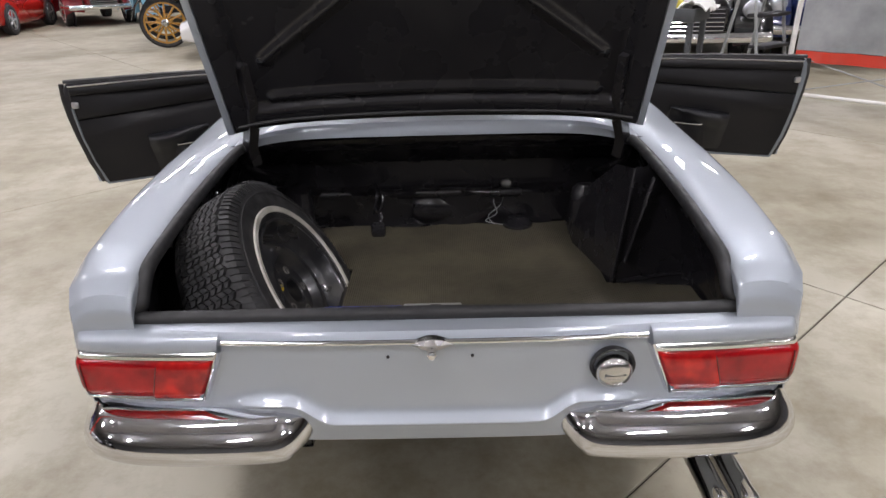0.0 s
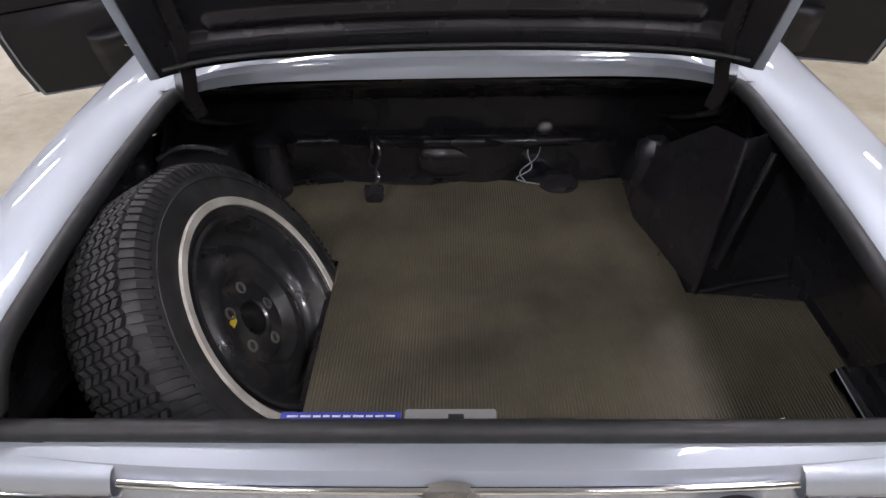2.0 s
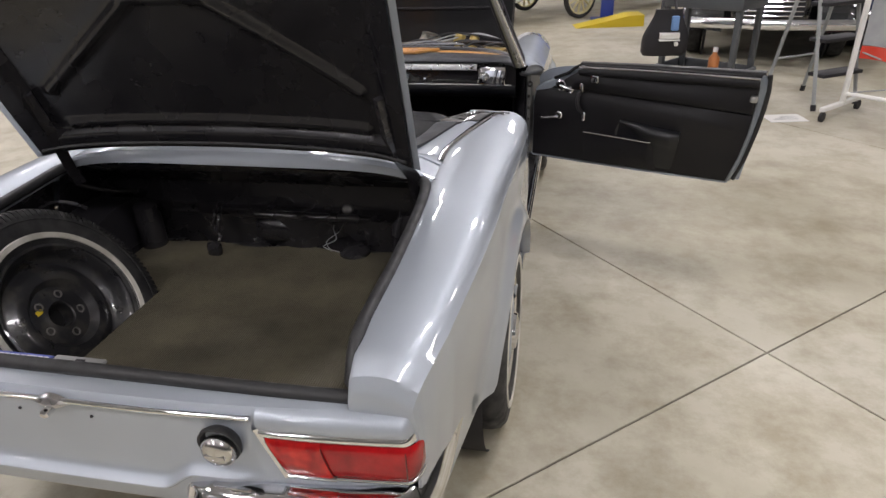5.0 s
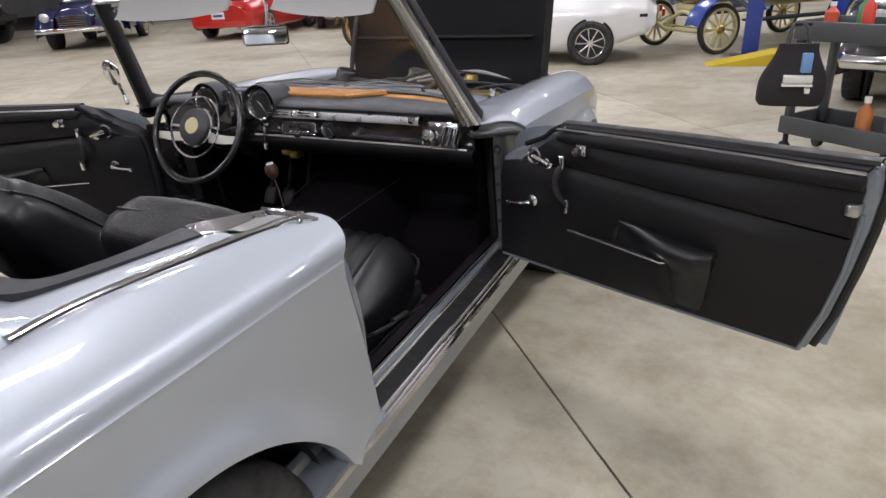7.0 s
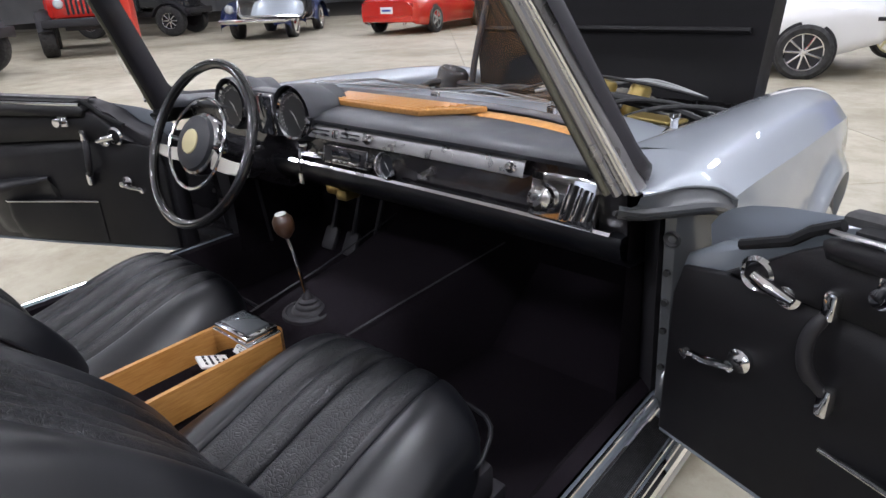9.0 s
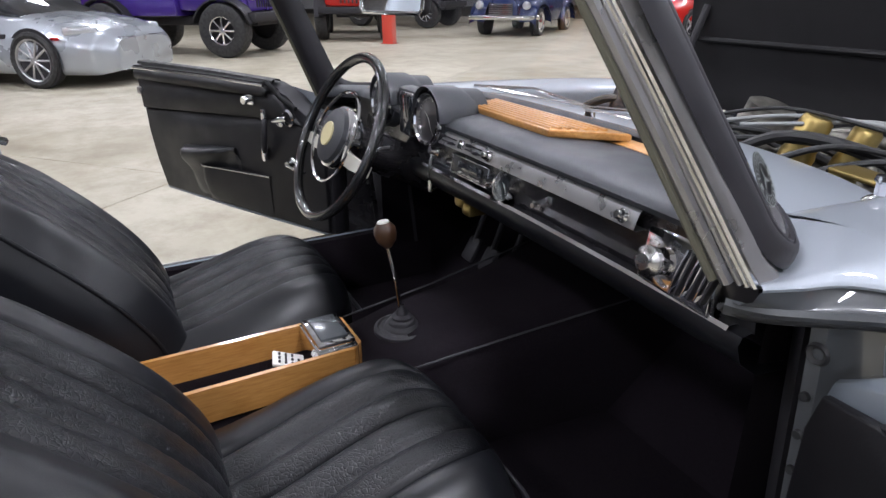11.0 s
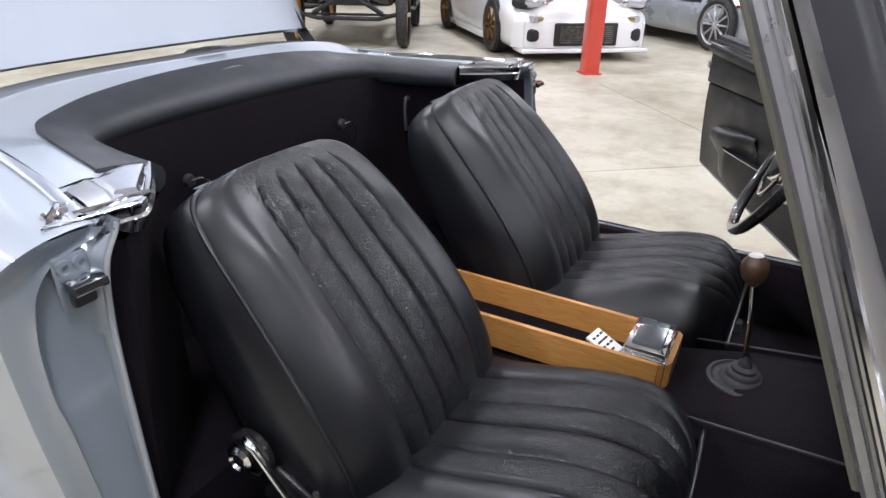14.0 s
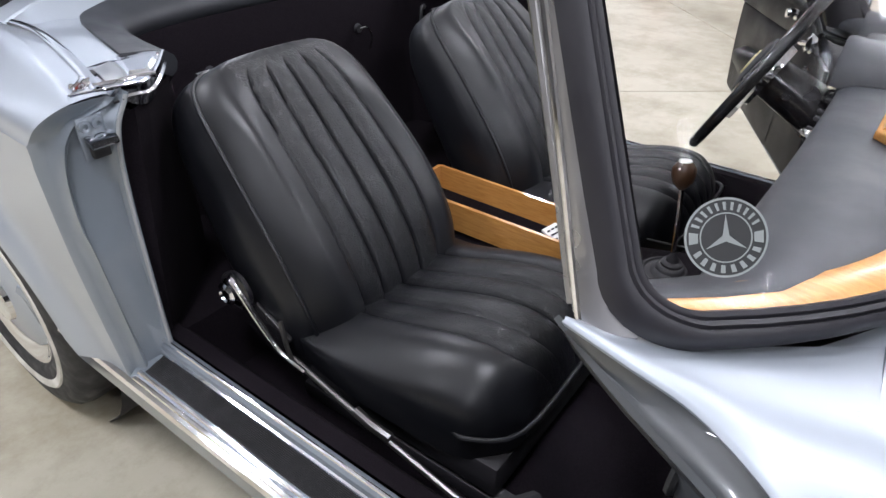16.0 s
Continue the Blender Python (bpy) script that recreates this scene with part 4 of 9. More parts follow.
for a, b in zip(A, B):
    d = (b - a)
    up = V(0, 0, 1)
    rows.append([a + up * -0.012, a + up * 0.004, a.lerp(b, 0.25) + up * 0.007, a.lerp(b, 0.6) + up * 0.009, a.lerp(b, 0.85) + up * 0.008, b + up * 0.0, b + d.normalized() * 0.004 - up * 0.012, b - up * 0.03, b - d.normalized() * 0.01 - up * 0.042])
vr = grid(bm, rows)
bm.faces.new(vr[0])
bm.faces.new(vr[-1])
part("cockpit_padding", bm, VINYL, car, "grey-black padded vinyl roll round the cockpit", 60)
for s in (1, -1):
    bm = bm_new()
    # chrome corner casting: plate, folded front edge, raised corner, latch
    Q = lambda x, y, z: V(s * x, y, z)
    plan = [(.548, 1.440), (.512, 1.466), (.622, 1.594), (.680, 1.590), (.745, 1.577), (.702, 1.535), (.682, 1.470), (.640, 1.454), (.580, 1.436)]
    top = [bm.verts.new(Q(x, y, 0.906)) for x, y in plan]
    bm.faces.new(top)
    fold = crom([(.512, 1.466, 0), (.566, 1.535, 0), (.622, 1.594, 0), (.650, 1.594, 0), (.680, 1.590, 0), (.745, 1.577, 0)], 4)
    grid(bm, [[Q(p.x, p.y - 0.004, .9062), Q(p.x - .001, p.y + .001, .9095), Q(p.x - .002, p.y + .005, .9085), Q(p.x - .002, p.y + .006, .903), Q(p.x - .001, p.y + .004, .893), Q(p.x - .004, p.y + .007, .889), Q(p.x + .002, p.y + .001, .870), Q(p.x + .010, p.y - .012, .866)] for p in fold])
    cast = part("corner_casting", bm, WORN_CHROME, car, "chrome corner casting behind the door", 25)
    bm = bm_new()
    facet = [Q(.552, 1.444, .9075), Q(.528, 1.478, .912), Q(.600, 1.556, .912), Q(.616, 1.536, .909), Q(.594, 1.470, .9075)]
    low = [Q(.548, 1.438, .904), Q(.514, 1.474, .904), Q(.606, 1.574, .904), Q(.630, 1.545, .904), Q(.600, 1.462, .904)]
    fv, lv = [bm.verts.new(p) for p in facet], [bm.verts.new(p) for p in low]
    bm.faces.new(fv)
    for k in range(5):
        bm.faces.new((lv[k], lv[(k + 1) % 5], fv[(k + 1) % 5], fv[k]))
    part("raised_corner", bm, WORN_CHROME, cast, smooth=False)
    bm = bm_new()
    grid(bm, [[Q(.652, 1.482, .908), Q(.616, 1.470, .911), Q(.606, 1.472, .907)], [Q(.668, 1.540, .911), Q(.630, 1.530, .913), Q(.624, 1.535, .907)], [Q(.676, 1.572, .908), Q(.644, 1.566, .909), Q(.638, 1.568, .906)]])
    solid(part("latch_flap", bm, STEEL, cast, "bright folded latch flap", 20), 0.002)
    bm = bm_new()
    box(bm, Q(.672, 1.487, .9068), (0.030, 0.050, 0.003), 0.001, pose(0, 0, 0, 0, 0, s * 30))
    part("latch_slot", bm, BLACK_MATT, cast)
    bm = bm_new()
    for x, y, r in ((.700, 1.552, .009), (.716, 1.562, .007), (.690, 1.540, .007), (.722, 1.550, .006)):
        lathe(bm, [(0, 0.008), (r * 0.6, 0.007), (r, 0.002), (r * 1.05, -0.003)], Q(x, y, .907), (0.2 * s, 0.2, 1), 14)
    tube(bm, crom([Q(.600, 1.585, .911), Q(.630, 1.580, .913), Q(.660, 1.582, .912), Q(.700, 1.572, .911)], 4), 0.0035, 8)
    tube(bm, crom([Q(.690, 1.515, .908), Q(.700, 1.540, .913), Q(.730, 1.570, .911)], 4), 0.005, 8)
    part("soft_top_latch", bm, CHROME, cast, "small worn chrome latch pieces")
# B-post face with a pressed rib, striker and pale flange
for s in (1, -1):
    o = [V(abs(p.x), p.y, p.z) for p in POST_EDGE[s]]
    zs = [p.z for p in o][::-1]
    oy = [p.y for p in o][::-1]
    ox = [p.x for p in o][::-1]
    N = 12
    O = crom([(.724, 0, .902), (.755, 0, .896), (.782, 0, .884), (.803, 0, .860), (.8125, 0, .832), (.8155, 0, .77), (.816, 0, .69), (.816, 0, .62), (.814, 0, .52), (.810, 0, .385)], N)
    for p in O:
        p.y = float(np.interp(p.z, zs, oy))
        p.x = float(np.interp(p.z, zs, ox))
    RB = crom([(.690, 1.606, .900), (.700, 1.600, .889), (.724, 1.596, .881), (.754, 1.593, .870), (.773, 1.588, .846), (.784, 1.588, .818), (.793, 1.592, .77), (.797, 1.602, .705), (.792, 1.614, .636), (.779, 1.640, .385)][:10], N)
    IN = crom([(.668, 1.612, .902), (.674, 1.612, .888), (.683, 1.612, .874), (.693, 1.613, .855), (.701, 1.614, .82), (.706, 1.616, .77), (.711, 1.622, .70), (.715, 1.630, .63), (.720, 1.642, .52), (.726, 1.662, .385)], N)
    bm = bm_new()
    rows = []
    for a, r, b in zip(O, RB, IN):
        to = (a - r).normalized()
        ti = (b - r).normalized()
        f = V(0, 1, 0)
        row = [a, a.lerp(r, 0.12) + f * 0.002, a.lerp(r, 0.5) - f * 0.004, r + to * 0.010 - f * 0.005, r + to * 0.004 + f * 0.004, r + f * 0.007, r + ti * 0.004 + f * 0.004, r + ti * 0.010 - f * 0.007, r.lerp(b, 0.5) - f * 0.006, b - ti * 0.016 - f * 0.004, b - ti * 0.012 + f * 0.004, b - ti * 0.006 + f * 0.005, b + f * 0.003, b - f * 0.008, b - f * 0.06]
        rows.append([V(s * p.x, p.y, p.z) for p in row])
    grid(bm, rows)
    post = part("door_post", bm, JAMB, car, "painted door jamb with a pressed rib, its silver darkened as shade", 50)
    bm = bm_new()
    tube(bm, [V(s * (b.x + 0.006), b.y + 0.004, b.z) for b in IN[2:]], 0.0035, 8)
    part("jamb_flange", bm, GREY, post, "pale grey jamb flange")
    bm = bm_new()
    box(bm, (s * 0.735, 1.602, 0.843), (0.044, 0.008, 0.072), 0.006)
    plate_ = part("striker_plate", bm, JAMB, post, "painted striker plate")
    for dx in (-0.010, 0.011):
        bm = bm_new()
        lathe(bm, [(0, 0.002), (0.0035, 0.002), (0.0045, 0.005), (0.009, 0.004), (0.010, 0.0)], (s * (0.735 + dx), 1.606, 0.866), (0, 1, 0), 18)
        part("striker_screw", bm, JAMB, plate_)
    bm = bm_new()
    hook = [(1.604, .852), (1.622, .852), (1.634, .848), (1.637, .840), (1.633, .836), (1.618, .842), (1.604, .842)]
    rows = [[V(s * x, y, z) for y, z in hook] for x in (.712, .716, .750, .754)]
    vr = grid(bm, rows, True)
    bm.faces.new(vr[0])
    bm.faces.new(vr[-1])
    part("striker_hook", bm, CHROME, plate_, "chrome striker hook", 40)
    bm = bm_new()
    box(bm, (s * 0.733, 1.610, 0.824), (0.030, 0.012, 0.024), 0.004)
    part("striker_block", bm, RUBBER, plate_)
    bm = bm_new()
    for x in (.676, .692):
        box(bm, (s * x, 1.617, .893), (0.010, 0.003, 0.004), 0.001)
    part("jamb_slot", bm, BLACK_MATT, post)
# cockpit tub in black carpet
bm = bm_new()
rows = []
for a, b in zip(A, B):
    t = b - V(0, 0, 0.03)
    k = 0.048 * sstep((0.50 - abs(t.x)) / 0.10) * sstep((1.33 - t.y) / 0.08)
    xw = t.x + math.copysign(0.042 * sstep((abs(t.x) - 0.38) / 0.07), t.x)
    rows.append([t, V(lerp(t.x, xw, 0.5), t.y + k * 0.30, 0.845), V(xw, t.y + k * 0.75, 0.77), V(xw, t.y + k, 0.60), V(xw, t.y + k + 0.02, 0.42)])
grid(bm, rows)
for s in (1, -1):
    grid(bm, [[V(s * 0.498, 1.455, 0.86), V(s * 0.498, 1.455, 0.42)], [V(s * 0.62, 1.58, 0.87), V(s * 0.66, 1.58, 0.42)], [V(s * 0.660, 1.605, 0.87), V(s * 0.710, 1.63, 0.40)], [V(s * 0.715, 1.585, 0.87), V(s * 0.765, 1.61, 0.40)]])
    grid(bm, [[V(s * 0.72, 1.60, 0.445), V(s * 0.72, 2.75, 0.445)], [V(s * 0.69, 1.60, 0.445), V(s * 0.69, 2.75, 0.445)], [V(s * 0.66, 1.60, 0.40), V(s * 0.66, 2.75, 0.40)], [V(s * 0.64, 1.60, 0.285), V(s * 0.64, 2.75, 0.285)]])
    grid(bm, [[V(s * 0.66, 2.58, 0.88), V(s * 0.66, 3.05, 0.88)], [V(s * 0.66, 2.58, 0.28), V(s * 0.66, 3.05, 0.28)]])
grid(bm, [[V(-0.74, 1.15, 0.42), V(0.74, 1.15, 0.42)], [V(-0.74, 1.62, 0.42), V(0.74, 1.62, 0.42)], [V(-0.74, 1.66, 0.285), V(0.74, 1.66, 0.285)], [V(-0.74, 2.75, 0.285), V(0.74, 2.75, 0.285)], [V(-0.74, 2.97, 0.45), V(0.74, 2.97, 0.45)], [V(-0.70, 2.97, 0.84), V(0.70, 2.97, 0.84)]])
part("cockpit_carpet", bm, CARPET, car, "black carpet lining the cockpit", 30)
bm = bm_new()
rows = []
for y, h, w in ((1.60, 0.455, 0.13), (1.9, 0.455, 0.13), (2.2, 0.475, 0.135), (2.36, 0.505, 0.15), (2.6, 0.52, 0.18), (3.06, 0.60, 0.24)):
    rows.append([V(-w - 0.03, y, 0.285), V(-w, y, h - 0.06), V(-w + 0.03, y, h - 0.012), V(-w + 0.07, y, h), V(0, y, h + 0.006), V(w - 0.07, y, h), V(w - 0.03, y, h - 0.012), V(w, y, h - 0.06), V(w + 0.03, y, 0.285)])
grid(bm, rows)
part("transmission_tunnel", bm, CARPET, car, "black carpeted transmission tunnel", 50)
bm = bm_new()
for s in (1, -1):
    tube(bm, [(s * 0.128, 2.0, 0.468), (s * 0.135, 2.25, 0.482), (s * 0.155, 2.5, 0.505), (s * 0.20, 2.85, 0.545)], 0.0022, 6)
part("carpet_piping", bm, mat("dark_piping", (0.035, 0.035, 0.038), 0.6), car)
# hooks and catches on the rear and side walls
for x, y, z in ((-0.27, 1.246, 0.752), (0.25, 1.246, 0.744)):
    bm = bm_new()
    tube(bm, crom([(x - 0.03, y, z - 0.05), (x - 0.028, y + 0.012, z - 0.01), (x - 0.005, y + 0.015, z + 0.02), (x + 0.022, y + 0.01, z + 0.02)], 5), 0.0028, 8)
    loop = part("soft_top_catch", bm, DULL_CHROME, car)
    bm = bm_new()
    lathe(bm, [(0, 0.012), (0.012, 0.010), (0.015, 0.0)], (x + 0.022, y, z + 0.02), (0, 1, 0), 14)
    part("catch_base", bm, BLACK_MATT, loop)
for s in (1, -1):
    bm = bm_new()
    p = V(s * 0.490, 1.310, 0.806)
    tube(bm, [p + V(-s * 0.012, 0, 0), p + V(-s * 0.016, 0, -0.03), p + V(-s * 0.016, 0.004, -0.092)], 0.0052, 8)
    lathe(bm, [(0, 0.014), (0.006, 0.012), (0.008, 0.0)], p, (-s, 0, 0), 14)
    lathe(bm, [(0, 0.010), (0.005, 0.008), (0.006, 0.0)], p + V(0, 0, -0.088), (-s, 0, 0), 14)
    part("side_hook", bm, STEEL, car)
# sills with rubber tread and bright edges
for s in (1, -1):
    bm = bm_new()
    grid(bm, [[V(s * x, y, z) for x, z in ((0.722, 0.440), (0.732, 0.446), (0.742, 0.436), (0.746, 0.418), (0.795, 0.404), (0.806, 0.398), (0.812, 0.385), (0.806, 0.372), (0.800, 0.30), (0.74, 0.24), (0.70, 0.24))] for y in (1.18, 1.64, 2.1, 2.58, 3.05)])
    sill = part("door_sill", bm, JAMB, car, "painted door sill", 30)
    bm = bm_new()
    rows = []
    for i in range(15):
        for e in (0, 1):
            x = lerp(0.748, 0.790, (i + e * 0.55) / 15)
            rows.append([V(s * x, y, lerp(0.4195, 0.4078, (x - 0.748) / 0.042) + (0.003 if (e == 0) else 0.001)) for y in (1.655, 2.1, 2.56)])
    grid(bm, rows)
    part("tread_strip", bm, RUBBER, sill, "ribbed black rubber tread", 20)
    bm = bm_new()
    for x, z, r in ((0.7445, 0.4235, 0.005), (0.736, 0.4465, 0.004), (0.7945, 0.4085, 0.005), (0.806, 0.402, 0.005)):
        tube(bm, [(s * x, 1.645, z), (s * x, 2.58, z)], r, 8)
    part("sill_trim", bm, CHROME, sill, "bright sill trim strip")
    bm = bm_new()
    grid(bm, [[V(s * 0.807, y, 0.374), V(s * 0.817, y, 0.378), V(s * 0.820, y, 0.386), V(s * 0.816, y, 0.394), V(s * 0.808, y, 0.397)] for y in (1.38, 1.5, 1.645, 2.0, 2.58, 3.1)])
    part("rocker_trim", bm, CHROME, sill, "chrome rocker moulding")

SOFT_RUBBER = mat("matt_black_seal", (0.010, 0.010, 0.011), 0.75, spec=0.2)
# ---- windscreen ----
def glass_y(x):
    return 2.740 - 0.249 * (abs(x) / 0.713) ** 3.9


def ws(t, v):
    """t -1..1 round the screen, v 0 base .. 1 top."""
    a = abs(t)
    base = V(t * 0.713, glass_y(t * 0.713), 0.920 + 0.010 * (1 - a * a))
    top = V(t * 0.591, 2.42 - 0.125 * a ** 2.3, 1.285 + 0.02 * (1 - a * a))
    p = base.lerp(top, v)
    p.y += 0.04 * math.sin(math.pi * min(1, max(0, v))) * (1 - a ** 4)
    return p


def plan_normal(t):
    d = ws(t + 0.005, 0) - ws(t - 0.005, 0)
    n = V(-d.y, d.x, 0).normalized()
    return n


EDGE, RAD = 1.008, 0.042
OUT_SIDE = V(0.43, -0.88, -0.05).normalized()


def rim_path(s):
    """Glass edge of one half, top of the pillar to the middle of the base: (point, outward)."""
    out = []
    for k in range(16):
        v = lerp(1.0, RAD / 0.46, k / 15)
        out.append((ws(s * EDGE, v), V(s * OUT_SIDE.x, OUT_SIDE.y, OUT_SIDE.z), 0.022))
    for k in range(1, 9):
        a = math.pi / 2 * k / 9
        t = EDGE - RAD * (1 - math.cos(a)) / 1.02
        v = RAD * (1 - math.sin(a)) / 0.46
        n = plan_normal(t) * 0.76 + V(0, 0, -0.65)
        o = OUT_SIDE.lerp(n, math.sin(a) ** 1.3).normalized()
        out.append((ws(s * t, v), V(s * o.x, o.y, o.z), lerp(0.022, 0.027, k / 9)))
    t0 = EDGE - RAD / 1.02
    for k in range(24):
        t = t0 * (1 - k / 23)
        n = (plan_normal(t) * 0.76 + V(0, 0, -0.65)).normalized()
        out.append((ws(s * t, 0.0), V(s * n.x, n.y, n.z), 0.027))
    return out


bm = bm_new()
ts = [-1 + 2 * i / 48 for i in range(49)]
grid(bm, [[ws(t * 1.012, lerp(-0.01, 0.99, v / 12)) for t in ts] for v in range(13)])
scr = part("windscreen_glass", bm, GLASS, car, "clear curved windscreen")
solid(scr, 0.005)
scr.visible_shadow = False
bm_r = bm_new()
RIM_R, RIM_L = rim_path(1), rim_path(-1)
rows = []
for p, o, w in RIM_R + RIM_L[::-1][1:]:
    g = V(0, 0.62, 0.78)
    prof = [(-0.05, -0.008), (-0.05, 0.004), (0.06, 0.009), (0.22, 0.009), (0.28, 0.005), (0.34, 0.009), (0.52, 0.011), (0.58, 0.006), (0.64, 0.010), (0.84, 0.010), (0.96, 0.005), (1.02, -0.006), (0.98, -0.016)]
    rows.append([p + o * (u * w) + g * h for u, h in prof])
grid(bm_r, rows)
part("screen_rubber", bm_r, SCREEN_RUBBER, scr, "thick ribbed black windscreen rubber", 50)

SATIN = mat("satin_pillar_metal", (0.34, 0.335, 0.34), 0.34, 0.8)
noise_bump(SATIN, 26.0, 0.12, 0.004)
rough_vary(SATIN, 0.26, 0.48, 12.0)
SEAL = mat("olive_seal", (0.14, 0.135, 0.10), 0.55)
for s in (1, -1):
    B, S, D, G = [], [], [], []
    for k in range(25):
        v = -0.045 + 1.05 * k / 24
        g = V(s * 0.7023, 2.4927, 0.9106).lerp(V(s * 0.5821, 2.2993, 1.2856), v) + V(0, 0.0023 * math.sin(math.pi * min(1, max(0, v))), 0)
        b = g + V(s * OUT_SIDE.x, OUT_SIDE.y, OUT_SIDE.z) * 0.028
        sp = b + V(s * lerp(0.010, -0.012, v), lerp(-0.037, -0.027, v), -0.001)
        dp = sp + V(-s * lerp(0.037, 0.014, v), -0.030, 0.002)
        G.append(g)
        B.append(b)
        S.append(sp)
        D.append(dp)
    bm_p = bm_new()
    grid(bm_p, [[b + V(0, 0.006, -0.010), b + V(0, 0.008, 0.002), b.lerp(q, 0.3) + V(s * 0.006, 0.006, 0.003), b.lerp(q, 0.65) + V(s * 0.007, 0.004, 0.003), q + V(s * 0.003, 0, 0), q + V(-s * 0.004, -0.006, -0.002), q.lerp(d, 0.4) + V(0, 0.004, 0), d + V(s * 0.004, 0.004, 0)] for b, q, d in zip(B, S, D)])
    pil = part("windscreen_pillar", bm_p, SATIN, car, "satin metal windscreen pillar", 45)
    for f, r, mt in ((0.04, 0.0045, CHROME), (0.20, 0.0042, DULL_CHROME), (0.36, 0.0040, SATIN), (0.62, 0.0075, SATIN), (0.93, 0.0050, SEAL)):
        bm_p = bm_new()
        tube(bm_p, [q.lerp(d, f) + V(0, -0.003, 0.001) for q, d in zip(S, D)], r, 8)
        part("pillar_bead", bm_p, mt, pil)
    bm_p = bm_new()
    grid(bm_p, [[d + V(s * 0.004, -0.001, 0), d + V(-s * 0.010, 0.004, 0), d + V(-s * 0.018, 0.022, 0), g + V(-s * 0.016, -0.028, 0), g + V(-s * 0.004, -0.010, 0)] for d, g in zip(D, G)])
    part("inner_pillar_trim", bm_p, BLACK_MATT, pil, "black inner pillar trim", 60)
bm_h = bm_new()
rows = []
for t in ts:
    c = ws(t * 1.03, 1.0)
    rows.append([c + V(0, 0.020, -0.022), c + V(0, 0.026, -0.006), c + V(0, 0.018, 0.018), c + V(0, -0.006, 0.028), c + V(0, -0.035, 0.022), c + V(0, -0.046, 0.004), c + V(0, -0.040, -0.014), c + V(0, -0.012, -0.022)])
grid(bm_h, rows)
header = part("windscreen_header", bm_h, DULL_CHROME, car, "bright windscreen header rail", 50)
# sun visors folded against the header
HOOD_BLACK = mat("black_hood_paint", (0.009, 0.0085, 0.0095), 0.55, spec=0.25)
noise_bump(HOOD_BLACK, 35.0, 0.2, 0.002)
rough_vary(HOOD_BLACK, 0.45, 0.68, 4.0)
VISOR = mat("pale_grey_visor", (0.27, 0.27, 0.26), 0.6)
for s in (1, -1):
    bm = bm_new()
    rows = []
    for k in range(9):
        x = lerp(0.09, 0.51, k / 8)
        c = ws(x / 0.591, 1.0)
        c.x = s * x
        d = 0.10 * math.sin(math.pi * lerp(0.16, 0.84, k / 8)) ** 0.4
        rows.append([c + V(0, -0.050, 0.012), c + V(0, -0.058 - d * 0.3, -d * 0.5), c + V(0, -0.060 - d * 0.5, -d * 0.72), c + V(0, -0.050 - d * 0.5, -d * 0.72), c + V(0, -0.044, 0.0)])
    grid(bm, rows)
    part("sun_visor", bm, VISOR, header, "pale grey sun visor", 50)
# round badge sticker low on the passenger side of the glass
c = ws(0.938, 0.150)
ux = (ws(0.965, 0.15) - ws(0.91, 0.15)).normalized()
uz = (ws(0.938, 0.24) - ws(0.938, 0.05)).normalized()


def disc(bm, r0, r1, m, n=48):
    rows = [[m @ V(r * math.cos(2 * math.pi * k / n), r * math.sin(2 * math.pi * k / n), 0) for k in range(n)] for r in (r0, r1)]
    grid(bm, rows, True)


nrm = ux.cross(uz).normalized()
if nrm.y < 0:
    nrm = -nrm
ux = (ux - nrm * 0.21).normalized()
nrm = (nrm + ux * 0.21).normalized()
BASEM = Matrix.Translation(nrm * 0.008) @ basis(c, -ux, uz)
bm = bm_new()
disc(bm, 0.0005, 0.0335, BASEM)
sticker = part("window_sticker", bm, mat("sticker_black", (0.010, 0.011, 0.012), 0.35), scr, "round black sticker with a grey three-pointed emblem")
STICKER_GREY = mat("sticker_grey", (0.24, 0.26, 0.255), 0.4)
bm = bm_new()
M = Matrix.Translation(nrm * 0.0012) @ BASEM @ Matrix.Scale(0.8375, 4)
for r0, r1 in ((0.0238, 0.0252), (0.0378, 0.040)):
    disc(bm, r0, r1, M)
for a in (90, 210, 330):
    a = radians(a)
    tip = V(0.0232 * math.cos(a), 0.0232 * math.sin(a), 0)
    l = V(0.0042 * math.cos(a + 2.1), 0.0042 * math.sin(a + 2.1), 0) + V(0.002 * math.cos(a), 0.002 * math.sin(a), 0)
    r = V(0.0042 * math.cos(a - 2.1), 0.0042 * math.sin(a - 2.1), 0) + V(0.002 * math.cos(a), 0.002 * math.sin(a), 0)
    bm.faces.new([bm.verts.new(M @ q) for q in (tip, l, V(0, 0, 0), r)])
for a0, st in [(a, 7) for a in range(24, 158, 13)] + [(a, 10) for a in range(206, 335, 18)]:
    q = [V(r * math.cos(radians(a)), r * math.sin(radians(a)), 0) for r, a in ((0.0275, a0), (0.0355, a0 + 1), (0.0355, a0 + st - 1), (0.0275, a0 + st - 2))]
    bm.faces.new([bm.verts.new(M @ p) for p in q])
for a0 in (-10, 170):
    q = [V(r * math.cos(radians(a)), r * math.sin(radians(a)), 0) for r, a in ((0.027, a0), (0.036, a0), (0.036, a0 + 20), (0.027, a0 + 20))]
    bm.faces.new([bm.verts.new(M @ p) for p in q])
part("emblem", bm, STICKER_GREY, sticker, smooth=False)
